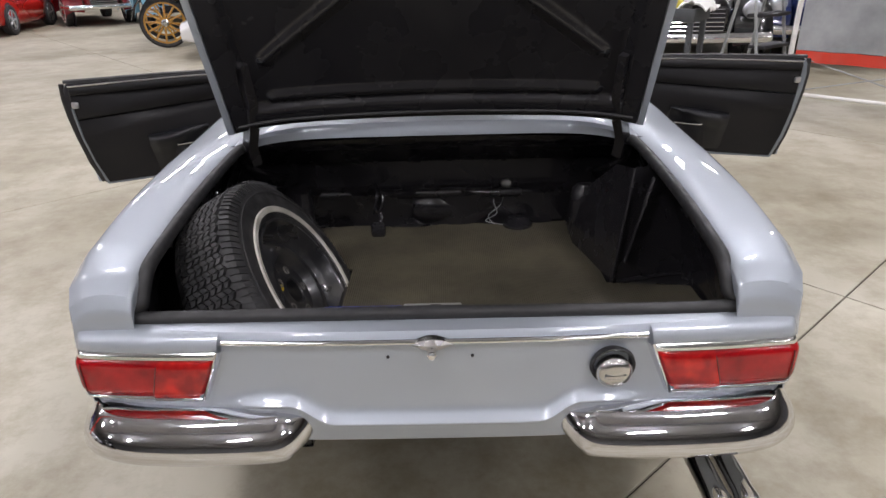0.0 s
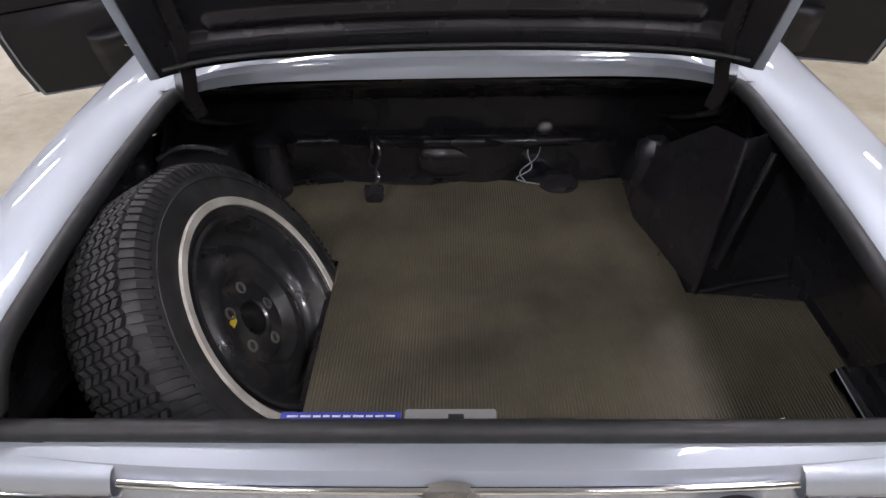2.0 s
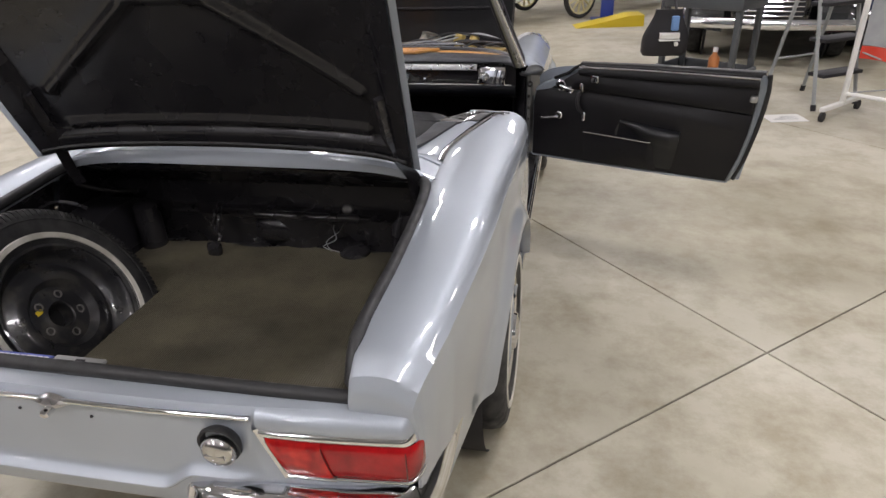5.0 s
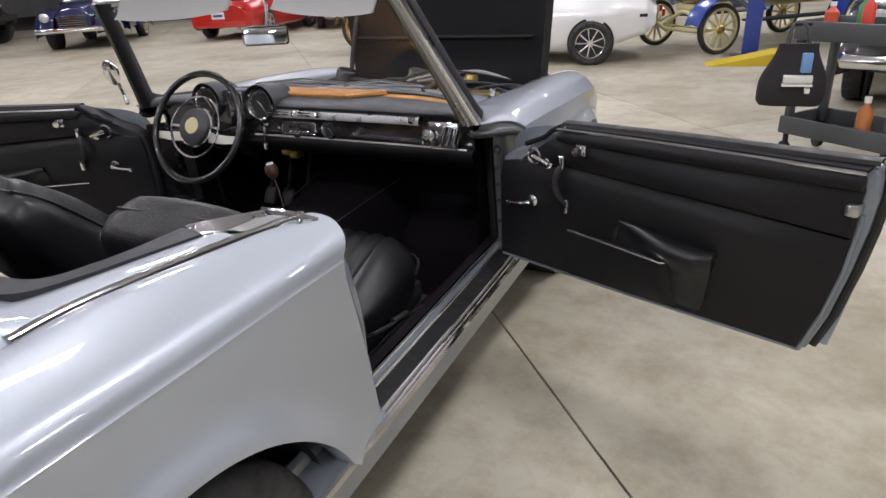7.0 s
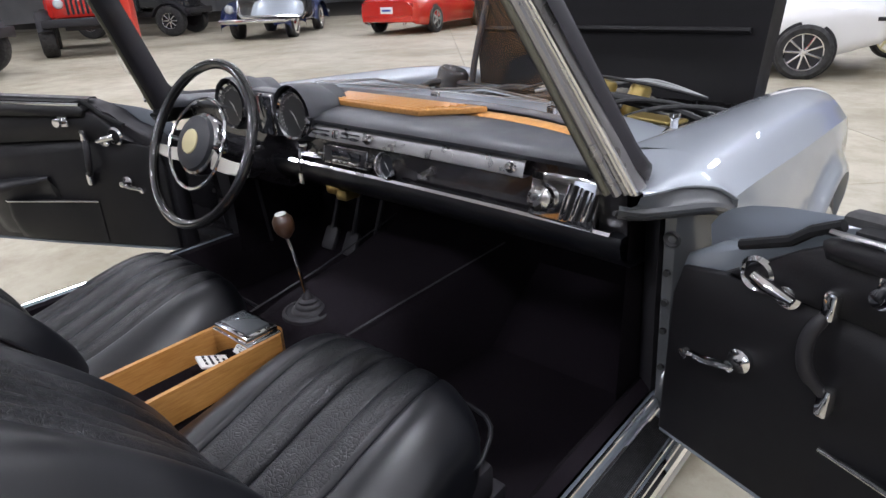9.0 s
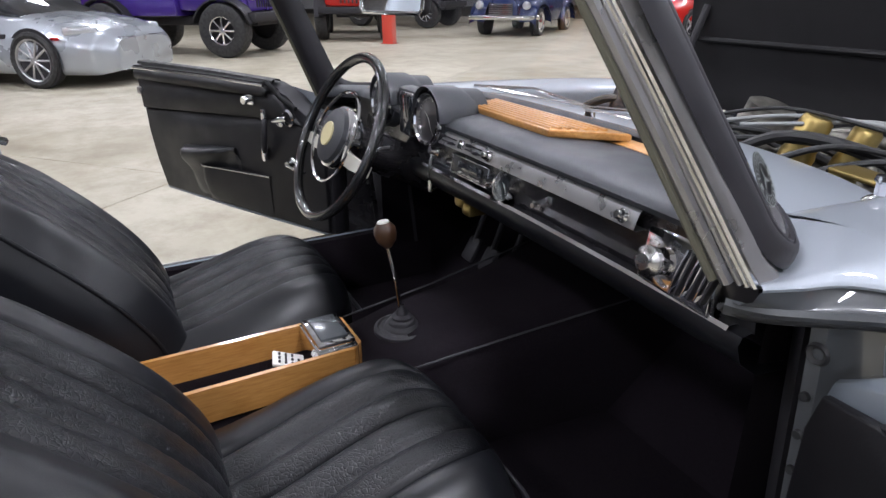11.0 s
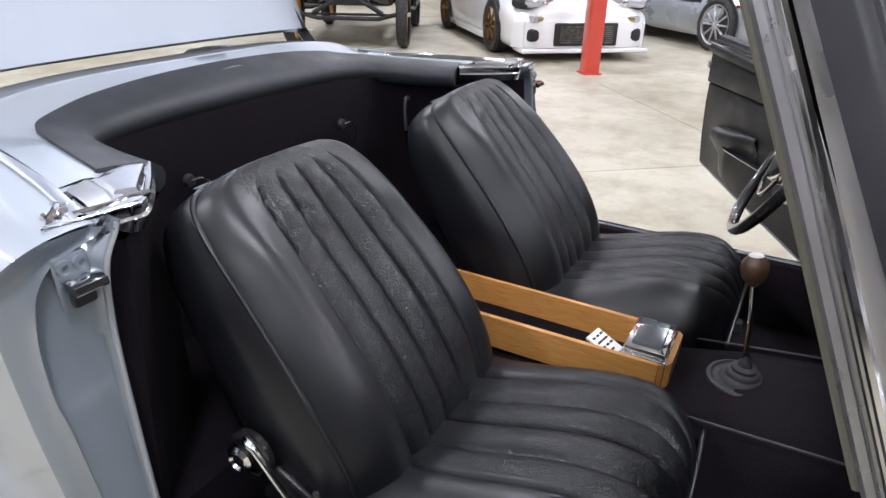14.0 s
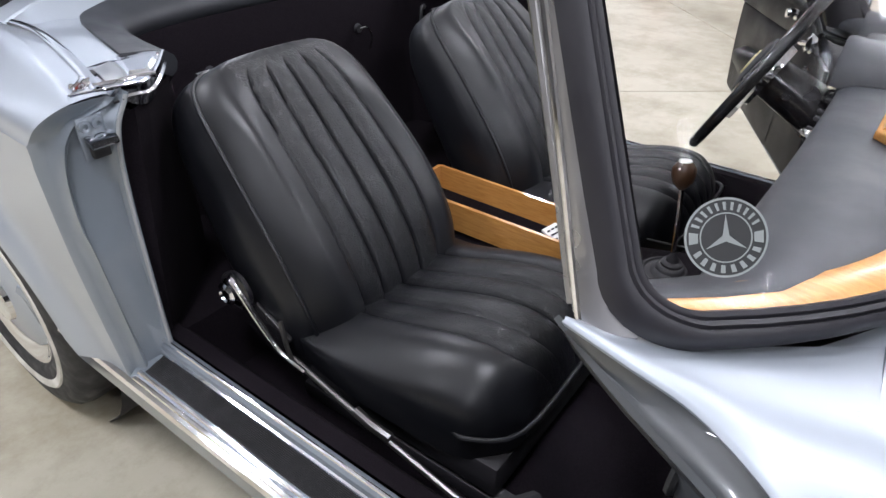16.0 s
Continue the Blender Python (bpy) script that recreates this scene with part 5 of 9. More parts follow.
# mirror on the header
bm = bm_new()
box(bm, (0, 0, 0), (0.150, 0.022, 0.058), 0.011, seg=3)
MIR = pose(0.045, 2.335, 1.170, -10, 0, 24)
bmesh.ops.transform(bm, matrix=MIR, verts=bm.verts)
mir = part("rear_view_mirror", bm, BLACK_MATT, header, "rear-view mirror in a chrome frame")
bm = bm_new()
tube(bm, [MIR @ V(x, -0.0115, z) for x, z in ((-0.070, -0.020), (-0.063, -0.027), (0.063, -0.027), (0.070, -0.020), (0.070, 0.020), (0.063, 0.027), (-0.063, 0.027), (-0.070, 0.020))], 0.0035, 8, closed=True)
tube(bm, [MIR @ V(0, 0.008, 0.02), (0.03, 2.375, 1.23), (0.01, 2.40, 1.29)], 0.006, 8)
part("mirror_frame", bm, CHROME, mir, "chrome mirror frame and stalk")
bm = bm_new()
box(bm, (0, -0.0105, 0), (0.138, 0.004, 0.050), 0.001)
bmesh.ops.transform(bm, matrix=MIR, verts=bm.verts)
part("mirror_glass", bm, mat("mirror_silver", (0.85, 0.86, 0.86), 0.01, 1.0), mir)

# ---- cowl, front fenders, engine bay, hood ----
bm = bm_new()
rows = []
for i in range(49):
    x = -0.625 + 1.25 * i / 48
    a = abs(x) / 0.625
    y0 = glass_y(x) + 0.012
    yf = 2.985 - 0.09 * a ** 2
    z0 = 0.894 + 0.011 * (1 - a * a) - 0.016 * a ** 10
    rows.append([V(x, y0 - 0.01, z0 - 0.012), V(x, y0 + 0.03, z0 - 0.003), V(x, lerp(y0, yf, 0.45), z0 + 0.004), V(x, yf - 0.05, z0 + 0.002), V(x, yf, z0 - 0.006), V(x, yf + 0.010, z0 - 0.020), V(x, yf + 0.010, z0 - 0.06)])
grid(bm, rows)
part("cowl", bm, SILVER, car, "silver cowl under the windscreen", 35)
for s in (1, -1):
    ctrl = [[(.737, 2.424, .899), (.739, 2.424, .901), (.741, 2.424, .902), (.743, 2.425, .901)],
            [(.712, 2.474, .888), (.728, 2.478, .895), (.740, 2.482, .896), (.749, 2.487, .891)],
            [(.688, 2.520, .884), (.716, 2.532, .896), (.741, 2.543, .895), (.759, 2.553, .883)],
            [(.645, 2.582, .886), (.700, 2.596, .900), (.748, 2.608, .893), (.787, 2.618, .868)],
            [(.590, 2.66, .890), (.690, 2.66, .905), (.753, 2.66, .891), (.809, 2.66, .841)]]
    dense = surf([[(s * x, y, z) for x, y, z in r] for r in ctrl], 6, 6)
    bm = bm_new()
    rows = []
    for r in dense:
        e = r[-1]
        rows.append(list(r) + [e + V(s * 0.002, -0.002, -0.003), e + V(s * 0.001, 0.0, -0.007), e + V(-s * 0.004, 0.004, -0.010)])
    grid(bm, rows)
    part("fender_shoulder", bm, SILVER, car, "silver fender shoulder beside the windscreen", 40)
    # drip channel under the edge, and its rubber
    lip = crom([(s * .716, 2.408, .880), (s * .735, 2.452, .866), (s * .762, 2.503, .860), (s * .800, 2.590, .848), (s * .812, 2.64, .825)], 6)
    edge = [r[-1] for r in dense]
    bm = bm_new()
    rows = []
    for e, l in zip(edge, lip):
        rows.append([e + V(-s * 0.004, 0.004, -0.010), e.lerp(l, 0.25) + V(0, 0.004, -0.016), e.lerp(l, 0.6) + V(0, 0.002, -0.014), l + V(0, 0.004, -0.003), l, l + V(s * 0.002, -0.004, -0.006), l + V(-s * 0.004, 0.004, -0.022)])
    grid(bm, rows)
    part("drip_channel", bm, JAMB_SHADE, car, "channel under the fender edge, jamb paint darkened as shade", 50)
    bm = bm_new()
    tube(bm, [l + V(-s * 0.008, 0.002, -0.014) for l in lip[::2]], [0.004, 0.006] + [0.008] * (len(lip[::2]) - 2), 10)
    part("opening_seal", bm, RUBBER, car, "black door opening seal")
FRONT = [(2.66, .590, .890, .690, .905, .753, .891, .809, .841, .815, .77, .815, .62, .806, .40),
         (2.80, .610, .893, .690, .905, .755, .889, .810, .836, .818, .76, .818, .62, .808, .38),
         (3.10, .600, .872, .685, .895, .755, .878, .811, .820, .820, .75, .822, .62, .808, .38),
         (3.45, .590, .850, .675, .880, .750, .862, .806, .800, .818, .73, .820, .60, .800, .38),
         (3.75, .580, .825, .660, .852, .735, .834, .792, .772, .803, .70, .800, .58, .78, .38),
         (3.93, .575, .780, .645, .800, .712, .785, .765, .735, .775, .67, .77, .56, .75, .40),
         (4.02, .57, .70, .64, .71, .70, .70, .735, .67, .742, .62, .735, .54, .72, .42)]
for s in (1, -1):
    bm = bm_new()
    arr = [np.array(r, float) for r in FRONT]
    rows = []
    for i in range(len(arr) - 1):
        p0, p1, p2, p3 = arr[max(i - 1, 0)], arr[i], arr[i + 1], arr[min(i + 2, len(arr) - 1)]
        n = max(3, int((p2[0] - p1[0]) / 0.022))
        for k in range(n + (1 if i == len(arr) - 2 else 0)):
            t = k / n
            q = 0.5 * (2 * p1 + (p2 - p0) * t + (2 * p0 - 5 * p1 + 4 * p2 - p3) * t * t + (3 * p1 - p0 - 3 * p2 + p3) * t ** 3)
            y = lerp(p1[0], p2[0], t)
            top = crom([(q[1] - 0.01, 0, q[2] - 0.05), (q[1], 0, q[2]), (q[3], 0, q[4]), (q[5], 0, q[6]), (q[7], 0, q[8])], 5)
            sd = crom([(q[7], 0, q[8]), (q[9], 0, q[10]), (q[11], 0, q[12]), (q[13], 0, q[14])], 6)
            dy = y - FRONT_WHEEL_Y
            zb = q[14]
            if abs(dy) < 0.36:
                zb = max(zb, WHEEL_Z + math.sqrt(0.36 ** 2 - dy * dy))
            zs, xs = [p[2] for p in sd][::-1], [p[0] for p in sd][::-1]
            row = [V(s * p[0], y, p[2]) for p in top]
            for j in range(1, 15):
                z = lerp(q[8], zb, j / 14)
                d = abs(math.hypot(dy, max(0, z - WHEEL_Z)) - 0.36)
                row.append(V(s * (float(np.interp(z, zs, xs)) + 0.03 * math.exp(-(d / 0.045) ** 2)), y, z))
            row.append(row[-1] + V(-s * 0.05, 0, 0))
            rows.append(row)
    grid(bm, rows)
    part("front_fender", bm, SILVER, car, "silver-blue front fender", 24)
    # painted hinge post behind the door
    bm = bm_new()
    rows = []
    for z in (0.40, 0.44, 0.52, 0.6, 0.68, 0.75, 0.80, 0.836):
        k = (z - 0.4) / 0.485
        rows.append([V(s * 0.726, 2.64 - 0.05 * k, z), V(s * 0.728, 2.605 - 0.05 * k, z), V(s * 0.735, 2.590 - 0.05 * k, z), V(s * 0.752, 2.590 - 0.045 * k, z), V(s * 0.766, 2.612 - 0.03 * k, z), V(s * 0.80, 2.655, z), V(s * 0.812, 2.66, z)])
    grid(bm, rows)
    hp = part("hinge_post", bm, JAMB_SHADE if s > 0 else BLACK, car, "hinge post in jamb paint, darkened as shade" if s > 0 else "black painted hinge post", 35)
    for zz in (0.52, 0.60, 0.66, 0.72):
        bm = bm_new()
        lathe(bm, [(0, 0.006), (0.006, 0.005), (0.007, 0)], (s * 0.743, 2.590 - 0.05 * (zz - 0.4) / 0.48, zz), (0, -1, 0), 10)
        part("hinge_bolt", bm, RUBBER, hp)
    bm = bm_new()
    lathe(bm, [(0.006, 0.0), (0.013, 0.002), (0.015, 0.006), (0.012, 0.010), (0.007, 0.006)], (s * 0.748, 2.556, 0.785), (0, -1, 0), 22)
    part("cable_grommet", bm, RUBBER, hp, "black rubber grommet")
    if s < 0:
        bm = bm_new()
        grid(bm, [[V(-0.708, 2.625, z), V(-0.73, 2.60, z), V(-0.79, 2.535, z), V(-0.815, 2.50, z)] for z in (0.40, 0.5, 0.6, 0.7, 0.80)])
        solid(part("post_cover", bm, BLACK, hp, "black cover panel on the hinge post"), 0.006)
        bm = bm_new()
        tube(bm, [(-0.708, 2.620, 0.405), (-0.706, 2.605, 0.66), (-0.704, 2.595, 0.80)], 0.005, 8)
        part("post_edge", bm, CHROME, hp, "bright edge strip of the post cover")
    bm = bm_new()
    grid(bm, [[V(s * 0.728, 2.64 - 0.05 * k, 0.40 + 0.485 * k), V(s * 0.722, 2.60 - 0.05 * k, 0.40 + 0.485 * k), V(s * 0.69, 2.63 - 0.05 * k, 0.40 + 0.485 * k), V(s * 0.655, 2.70 - 0.05 * k, 0.40 + 0.485 * k)] for k in (0, 0.3, 0.6, 0.9)])
    part("kick_panel", bm, BLACK_MATT, hp, "black kick panel")
bm = bm_new()
box(bm, (0, 3.55, 0.42), (1.18, 1.1, 0.05))
grid(bm, [[V(-0.58, 3.08, 0.42), V(-0.58, 4.0, 0.42)], [V(-0.585, 3.08, 0.84), V(-0.575, 4.0, 0.70)]])
grid(bm, [[V(0.58, 3.08, 0.42), V(0.58, 4.0, 0.42)], [V(0.585, 3.08, 0.84), V(0.575, 4.0, 0.70)]])
grid(bm, [[V(-0.58, 4.0, 0.42), V(0.58, 4.0, 0.42)], [V(-0.58, 4.02, 0.74), V(0.58, 4.02, 0.74)]])
grid(bm, [[V(-0.58, 3.0, 0.45), V(0.58, 3.0, 0.45)], [V(-0.58, 3.0, 0.845), V(0.58, 3.0, 0.845)]])
part("engine_bay", bm, BLACK, car, "black painted engine bay")
bm = bm_new()
box(bm, (-0.02, 3.42, 0.70), (0.17, 0.62, 0.20), 0.03, pose(0, 0, 0, 0, 18, 0))
box(bm, (0.24, 3.45, 0.60), (0.22, 0.5, 0.26), 0.03)
tube(bm, [(-0.2, 3.2, 0.78), (-0.1, 3.5, 0.80), (0.0, 3.7, 0.74)], 0.035, 12)
part("engine_block", bm, CAST, car, "cast metal engine cover")
for k in range(6):
    y = 3.18 + k * 0.085
    bm = bm_new()
    tube(bm, crom([(0.03, y, 0.78), (0.14, y + 0.02, 0.815), (0.26, y + 0.04, 0.78), (0.33, y + 0.05, 0.70)], 5), 0.016, 10)
    part("intake_pipe", bm, CAST, car)
for x, y, z, r, h, mt in ((0.26, 3.20, 0.83, 0.034, 0.10, GOLDCAD), (0.34, 3.26, 0.82, 0.030, 0.09, GOLDCAD), (-0.25, 3.16, 0.82, 0.05, 0.12, BLACK), (0.06, 3.35, 0.85, 0.06, 0.06, CAST)):
    bm = bm_new()
    lathe(bm, [(0, h), (r * 0.8, h), (r, h * 0.9), (r, 0.02), (r * 1.12, 0.01), (r * 1.12, -0.10)], (x, y, z), (0.3, 0.1, 1), 20)
    part("solenoid", bm, mt, car)
for k in range(9):
    x0 = -0.35 + 0.09 * k
    bm = bm_new()
    tube(bm, crom([(x0, 3.06, 0.84), (x0 + 0.10, 3.12 + 0.03 * math.sin(k), 0.885 + 0.012 * math.cos(k * 2)), (x0 + 0.25, 3.2, 0.87), (x0 + 0.36, 3.32, 0.80)], 6), 0.007 if k % 3 else 0.012, 8)
    part("hose", bm, RUBBER, car)
for k in range(3):
    bm = bm_new()
    tube(bm, crom([(0.08 + 0.05 * k, 3.10, 0.90), (0.22 + 0.03 * k, 3.18, 0.935 - 0.012 * k), (0.38, 3.24 + 0.03 * k, 0.915), (0.52, 3.34, 0.87)], 6), 0.0045, 8)
    part("fuel_line", bm, GREY if k else RUBBER, car)
bm = bm_new()
box(bm, (0.51, 3.03, 0.872), (0.13, 0.06, 0.010), 0.004, pose(0, 0, 0, 0, 0, -14))
part("bay_bracket", bm, GOLDCAD, car)
# catch with a chrome pin on the cowl corner
bm = bm_new()
lathe(bm, [(0.020, 0.0), (0.022, 0.012), (0.016, 0.018), (0.008, 0.022), (0.008, 0.040), (0.012, 0.044), (0.010, 0.052), (0, 0.054)], (0.617, 2.857, 0.875), (0, 0, 1), 20)
box(bm, (0.617, 2.857, 0.880), (0.055, 0.035, 0.012), 0.004)
part("hood_catch", bm, CHROME, car)
# hood standing open on its front hinges, black inside
HOOD = basis((0, 3.78, 0.79), (1, 0, 0), (0, 0.02, 1.0))
bm = bm_new()
rows_o, rows_i = [], []
for j in range(21):
    v = j / 20
    hw = lerp(0.535, 0.60, v)
    rows_o.append([HOOD @ V(hw * (-1 + 2 * i / 20), v * 1.0, 0.055 + 0.03 * (1 - (-1 + 2 * i / 20) ** 2) - 0.12) for i in range(21)])
    rows_i.append([HOOD @ V(hw * 0.995 * (-1 + 2 * i / 20), v * 1.0, 0.045 + 0.012 * (1 if abs(-1 + 2 * i / 20) > 0.9 or v < 0.06 or v > 0.94 else 0) - (0.03 * (1 - (-1 + 2 * i / 20) ** 2)) * -0.2) for i in range(21)])
grid(bm, rows_o)
hood = part("hood", bm, SILVER, car, "hood raised on its front hinges", 30)
bm = bm_new()
grid(bm, rows_i)
grid(bm, [[a[0], b[0]] for a, b in zip(rows_o, rows_i)])
grid(bm, [[a[-1], b[-1]] for a, b in zip(rows_o, rows_i)])
grid(bm, [[a, b] for a, b in zip(rows_o[0], rows_i[0])])
tube(bm, [HOOD @ V(-0.50, 0.22, 0.062), HOOD @ V(0.50, 0.22, 0.062)], 0.010, 8)
part("hood_lining", bm, HOOD_BLACK, hood, "black underside of the hood", 30)
bm = bm_new()
tube(bm, crom([(-0.50, 3.62, 0.80), (-0.505, 3.66, 0.92), (-0.50, 3.74, 1.12)], 4), 0.013, 8)
part("hood_stay", bm, BLACK_MATT, hood)
# wipers
for x0, x1 in ((-0.42, 0.0), (-0.04, 0.36)):
    bm = bm_new()
    a, b = V(x0, glass_y(x0) + 0.065, 0.932), V(x1, glass_y(x1) + 0.065, 0.940)
    tube(bm, [a, a.lerp(b, 0.5) + V(0, 0.03, 0.012), b], 0.005, 8)
    tube(bm, [a + V(0.02, -0.01, 0.006), b + V(0.02, -0.02, 0.004)], 0.0035, 6)
    lathe(bm, [(0, 0.03), (0.012, 0.026), (0.014, 0.0)], (x1, glass_y(x1) + 0.085, 0.90), (0, 0, 1), 14)
    part("wiper", bm, CHROME, car, "chrome wiper arm")
# driver's door mirror
bm = bm_new()
tube(bm, crom([(-0.84, 2.46, 0.895), (-0.86, 2.47, 0.93), (-0.845, 2.45, 0.965), (-0.85, 2.44, 1.0)], 5), 0.008, 10)
lathe(bm, [(0, 0.022), (0.03, 0.018), (0.048, 0.004), (0.050, -0.004), (0.047, -0.006), (0, -0.006)], (-0.85, 2.43, 1.025), (0.1, 1, 0.1), 24)
part("side_mirror", bm, CHROME, car, "round chrome side mirror")


# ---- doors ----
def door(s, origin, direction):
    u = V(direction[0], direction[1], 0).normalized()
    # local x along the door, y up, z out of the trim towards the back of the car
    n = V(u.y, -u.x, 0) if s > 0 else V(-u.y, u.x, 0)
    M = Matrix(((u.x, 0, n.x, origin[0]), (u.y, 0, n.y, origin[1]), (0, 1, 0, 0), (0, 0, 0, 1)))
    out = [(0.0, 0.425), (0.30, 0.420), (0.70, 0.418), (0.955, 0.424), (0.968, 0.430), (1.000, 0.53), (1.026, 0.66), (1.040, 0.76), (1.046, 0.84), (1.043, 0.885), (1.030, 0.903), (0.80, 0.904), (0.50, 0.903), (0.255, 0.898), (0.215, 0.885), (0.185, 0.855), (0.13, 0.828), (0.06, 0.805), (0.015, 0.775), (0.0, 0.72)]

    def pr(bm, outline, z0, z1, bevel=0.0):
        m = M @ Matrix.Translation((0, 0, z0))
        return prism(bm, outline, z1 - z0, m, bevel)
    bm = bm_new()
    pr(bm, out, -0.085, -0.016, 0.012)
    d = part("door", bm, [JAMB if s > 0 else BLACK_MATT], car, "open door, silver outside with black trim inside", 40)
    # outer skin bulges
    bm = bm_new()
    rows = []
    for k in range(13):
        f = k / 12
        row = []
        for x in (0.004, 0.018, 0.04, 0.07, 0.12, 0.18, 0.25, 0.4, 0.6, 0.8, 0.95, 1.0):
            zt = float(np.interp(x, (0, 0.018, 0.04, 0.07, 0.12, 0.25, 0.5, 1.04), (0.80, 0.828, 0.845, 0.858, 0.870, 0.886, 0.894, 0.895)))
            z = lerp(0.42, zt, f)
            xe = x + (0.045 * min(1, f * 12 / 7.5) if x > 0.98 else 0)
            row.append(M @ V(xe, z, -0.086 - 0.035 * math.sin(math.pi * f ** 0.8)))
        rows.append(row)
    grid(bm, rows)
    part("door_skin", bm, SILVER, d, "silver outer door skin")
    bm = bm_new()
    card = [(0.012, 0.437), (0.95, 0.435), (0.985, 0.545), (1.008, 0.66), (1.014, 0.742), (0.6, 0.766), (0.3, 0.782), (0.1, 0.778), (0.025, 0.762), (0.012, 0.71)]
    pr(bm, card, -0.015, 0.0, 0.004)
    part("door_card", bm, DOORCARD, d, "black vinyl door card", 50)
    bm = bm_new()
    pad = [(0.10, 0.782), (0.3, 0.787), (0.6, 0.771), (1.014, 0.747), (1.022, 0.86), (1.016, 0.886), (0.98, 0.892), (0.5, 0.891), (0.26, 0.885), (0.20, 0.85)]
    pr(bm, pad, -0.015, 0.010, 0.010)
    part("door_pad", bm, DOORCARD, d, "black padded upper door trim", 60)
    bm = bm_new()
    pr(bm, [(0.245, 0.858), (0.5, 0.862), (0.8, 0.862), (1.018, 0.860), (1.021, 0.880), (1.016, 0.896), (0.8, 0.8985), (0.5, 0.8975), (0.27, 0.893), (0.235, 0.880)], -0.015, 0.026, 0.013)
    part("door_top_roll", bm, DOORCARD, d, "black padded roll along the door top", 60)
    bm = bm_new()
    tube(bm, [M @ V(x, z, 0.020) for x, z in ((0.245, 0.896), (0.5, 0.901), (0.8, 0.902), (1.020, 0.901))], 0.0045, 8)
    part("door_top_chrome", bm, CHROME, d, "chrome strip along the door top")
    bm = bm_new()
    tube(bm, [M @ V(x, z, 0.002) for x, z in ((0.12, 0.832), (0.19, 0.862), (0.215, 0.884), (0.25, 0.902))], 0.008, 8)
    pr(bm, [(0.27, 0.897), (0.5, 0.902), (0.8, 0.903), (1.022, 0.902), (1.022, 0.909), (0.8, 0.910), (0.5, 0.909), (0.27, 0.904)], -0.050, 0.016, 0.002)
    part("window_seal", bm, SOFT_RUBBER, d, "black window slot seal on the door top")
    bm = bm_new()
    tube(bm, [M @ V(x, z, -0.012) for x, z in ((0.955, 0.428), (0.990, 0.55), (1.012, 0.66), (1.022, 0.76), (1.024, 0.80))], 0.006, 8)
    tube(bm, [M @ V(x, z, -0.012) for x, z in ((0.01, 0.428), (0.5, 0.424), (0.955, 0.428))], 0.005, 8)
    part("door_edge_trim", bm, JAMB, d, "pale door edge trim")
    bm = bm_new()
    tube(bm, [M @ V(x, z, -0.055) for x, z in ((0.975, 0.43), (1.008, 0.53), (1.034, 0.66), (1.048, 0.76), (1.053, 0.84), (1.048, 0.905))], 0.011, 8)
    grid(bm, [[M @ V(x, z - 0.010, -0.012), M @ V(x, z, -0.014), M @ V(x, z + 0.003, -0.022), M @ V(x, z + 0.002, -0.046), M @ V(x, z - 0.006, -0.052)] for x, z in ((0.24, 0.908), (0.6, 0.918), (1.035, 0.922))])
    part("door_seal", bm, RUBBER, d)
    # lock in the shut face
    bm = bm_new()
    box(bm, M @ V(1.008, 0.815, -0.010), (0.030, 0.030, 0.060), 0.008, M.to_3x3())
    part("door_lock", bm, STEEL, d, "steel door lock")
    bm = bm_new()
    box(bm, M @ V(1.012, 0.812, -0.002), (0.018, 0.028, 0.022), 0.004, M.to_3x3())
    part("lock_slot", bm, BLACK_MATT, d)
    # knob, release, grab strap, crank
    bm = bm_new()
    box(bm, M @ V(0.325, 0.845, 0.014), (0.036, 0.036, 0.012), 0.008, M.to_3x3())
    lathe(bm, [(0.012, 0.0), (0.012, 0.02), (0.015, 0.024), (0.013, 0.032), (0, 0.034)], M @ V(0.325, 0.845, 0.012), n, 16)
    part("vent_knob", bm, CHROME, d)
    bm = bm_new()
    lathe(bm, [(0.026, 0.0), (0.028, 0.008), (0.022, 0.014), (0.018, 0.008)], M @ V(0.155, 0.800, 0.0), n, 22)
    tube(bm, [M @ V(0.155, 0.800, 0.014), M @ V(0.18, 0.795, 0.02), M @ V(0.215, 0.785, 0.018)], [0.009, 0.010, 0.007], 10)
    lathe(bm, [(0.018, 0.0), (0.020, 0.006), (0.014, 0.010), (0, 0.010)], M @ V(0.20, 0.786, 0.0), n, 18)
    part("door_release", bm, CHROME, d, "chrome door release lever")
    bm = bm_new()
    tube(bm, crom([M @ V(0.262, 0.792, 0.014), M @ V(0.250, 0.755, 0.030), M @ V(0.256, 0.71, 0.032), M @ V(0.278, 0.675, 0.016)], 6), [0.008] * 3 + [0.010] * 12 + [0.008] * 4, 10)
    part("grab_handle", bm, BLACK_MATT, d, "black grab handle with chrome ends")
    bm = bm_new()
    box(bm, M @ V(0.262, 0.800, 0.012), (0.020, 0.042, 0.024), 0.007, M.to_3x3())
    part("grab_handle_end", bm, CHROME, d)
    bm = bm_new()
    box(bm, M @ V(0.280, 0.665, 0.012), (0.020, 0.046, 0.024), 0.007, M.to_3x3())
    part("grab_handle_end", bm, CHROME, d)
    bm = bm_new()
    lathe(bm, [(0.018, 0.0), (0.019, 0.010), (0.012, 0.016), (0.009, 0.034), (0, 0.036)], M @ V(0.150, 0.655, 0.0), n, 18)
    tube(bm, [M @ V(0.155, 0.655, 0.030), M @ V(0.115, 0.648, 0.038), M @ V(0.075, 0.640, 0.030)], 0.006, 8)
    lathe(bm, [(0, 0.018), (0.008, 0.015), (0.009, 0.004), (0.006, 0.0)], M @ V(0.075, 0.640, 0.026), n, 14)
    part("window_crank", bm, CHROME, d, "chrome window crank")
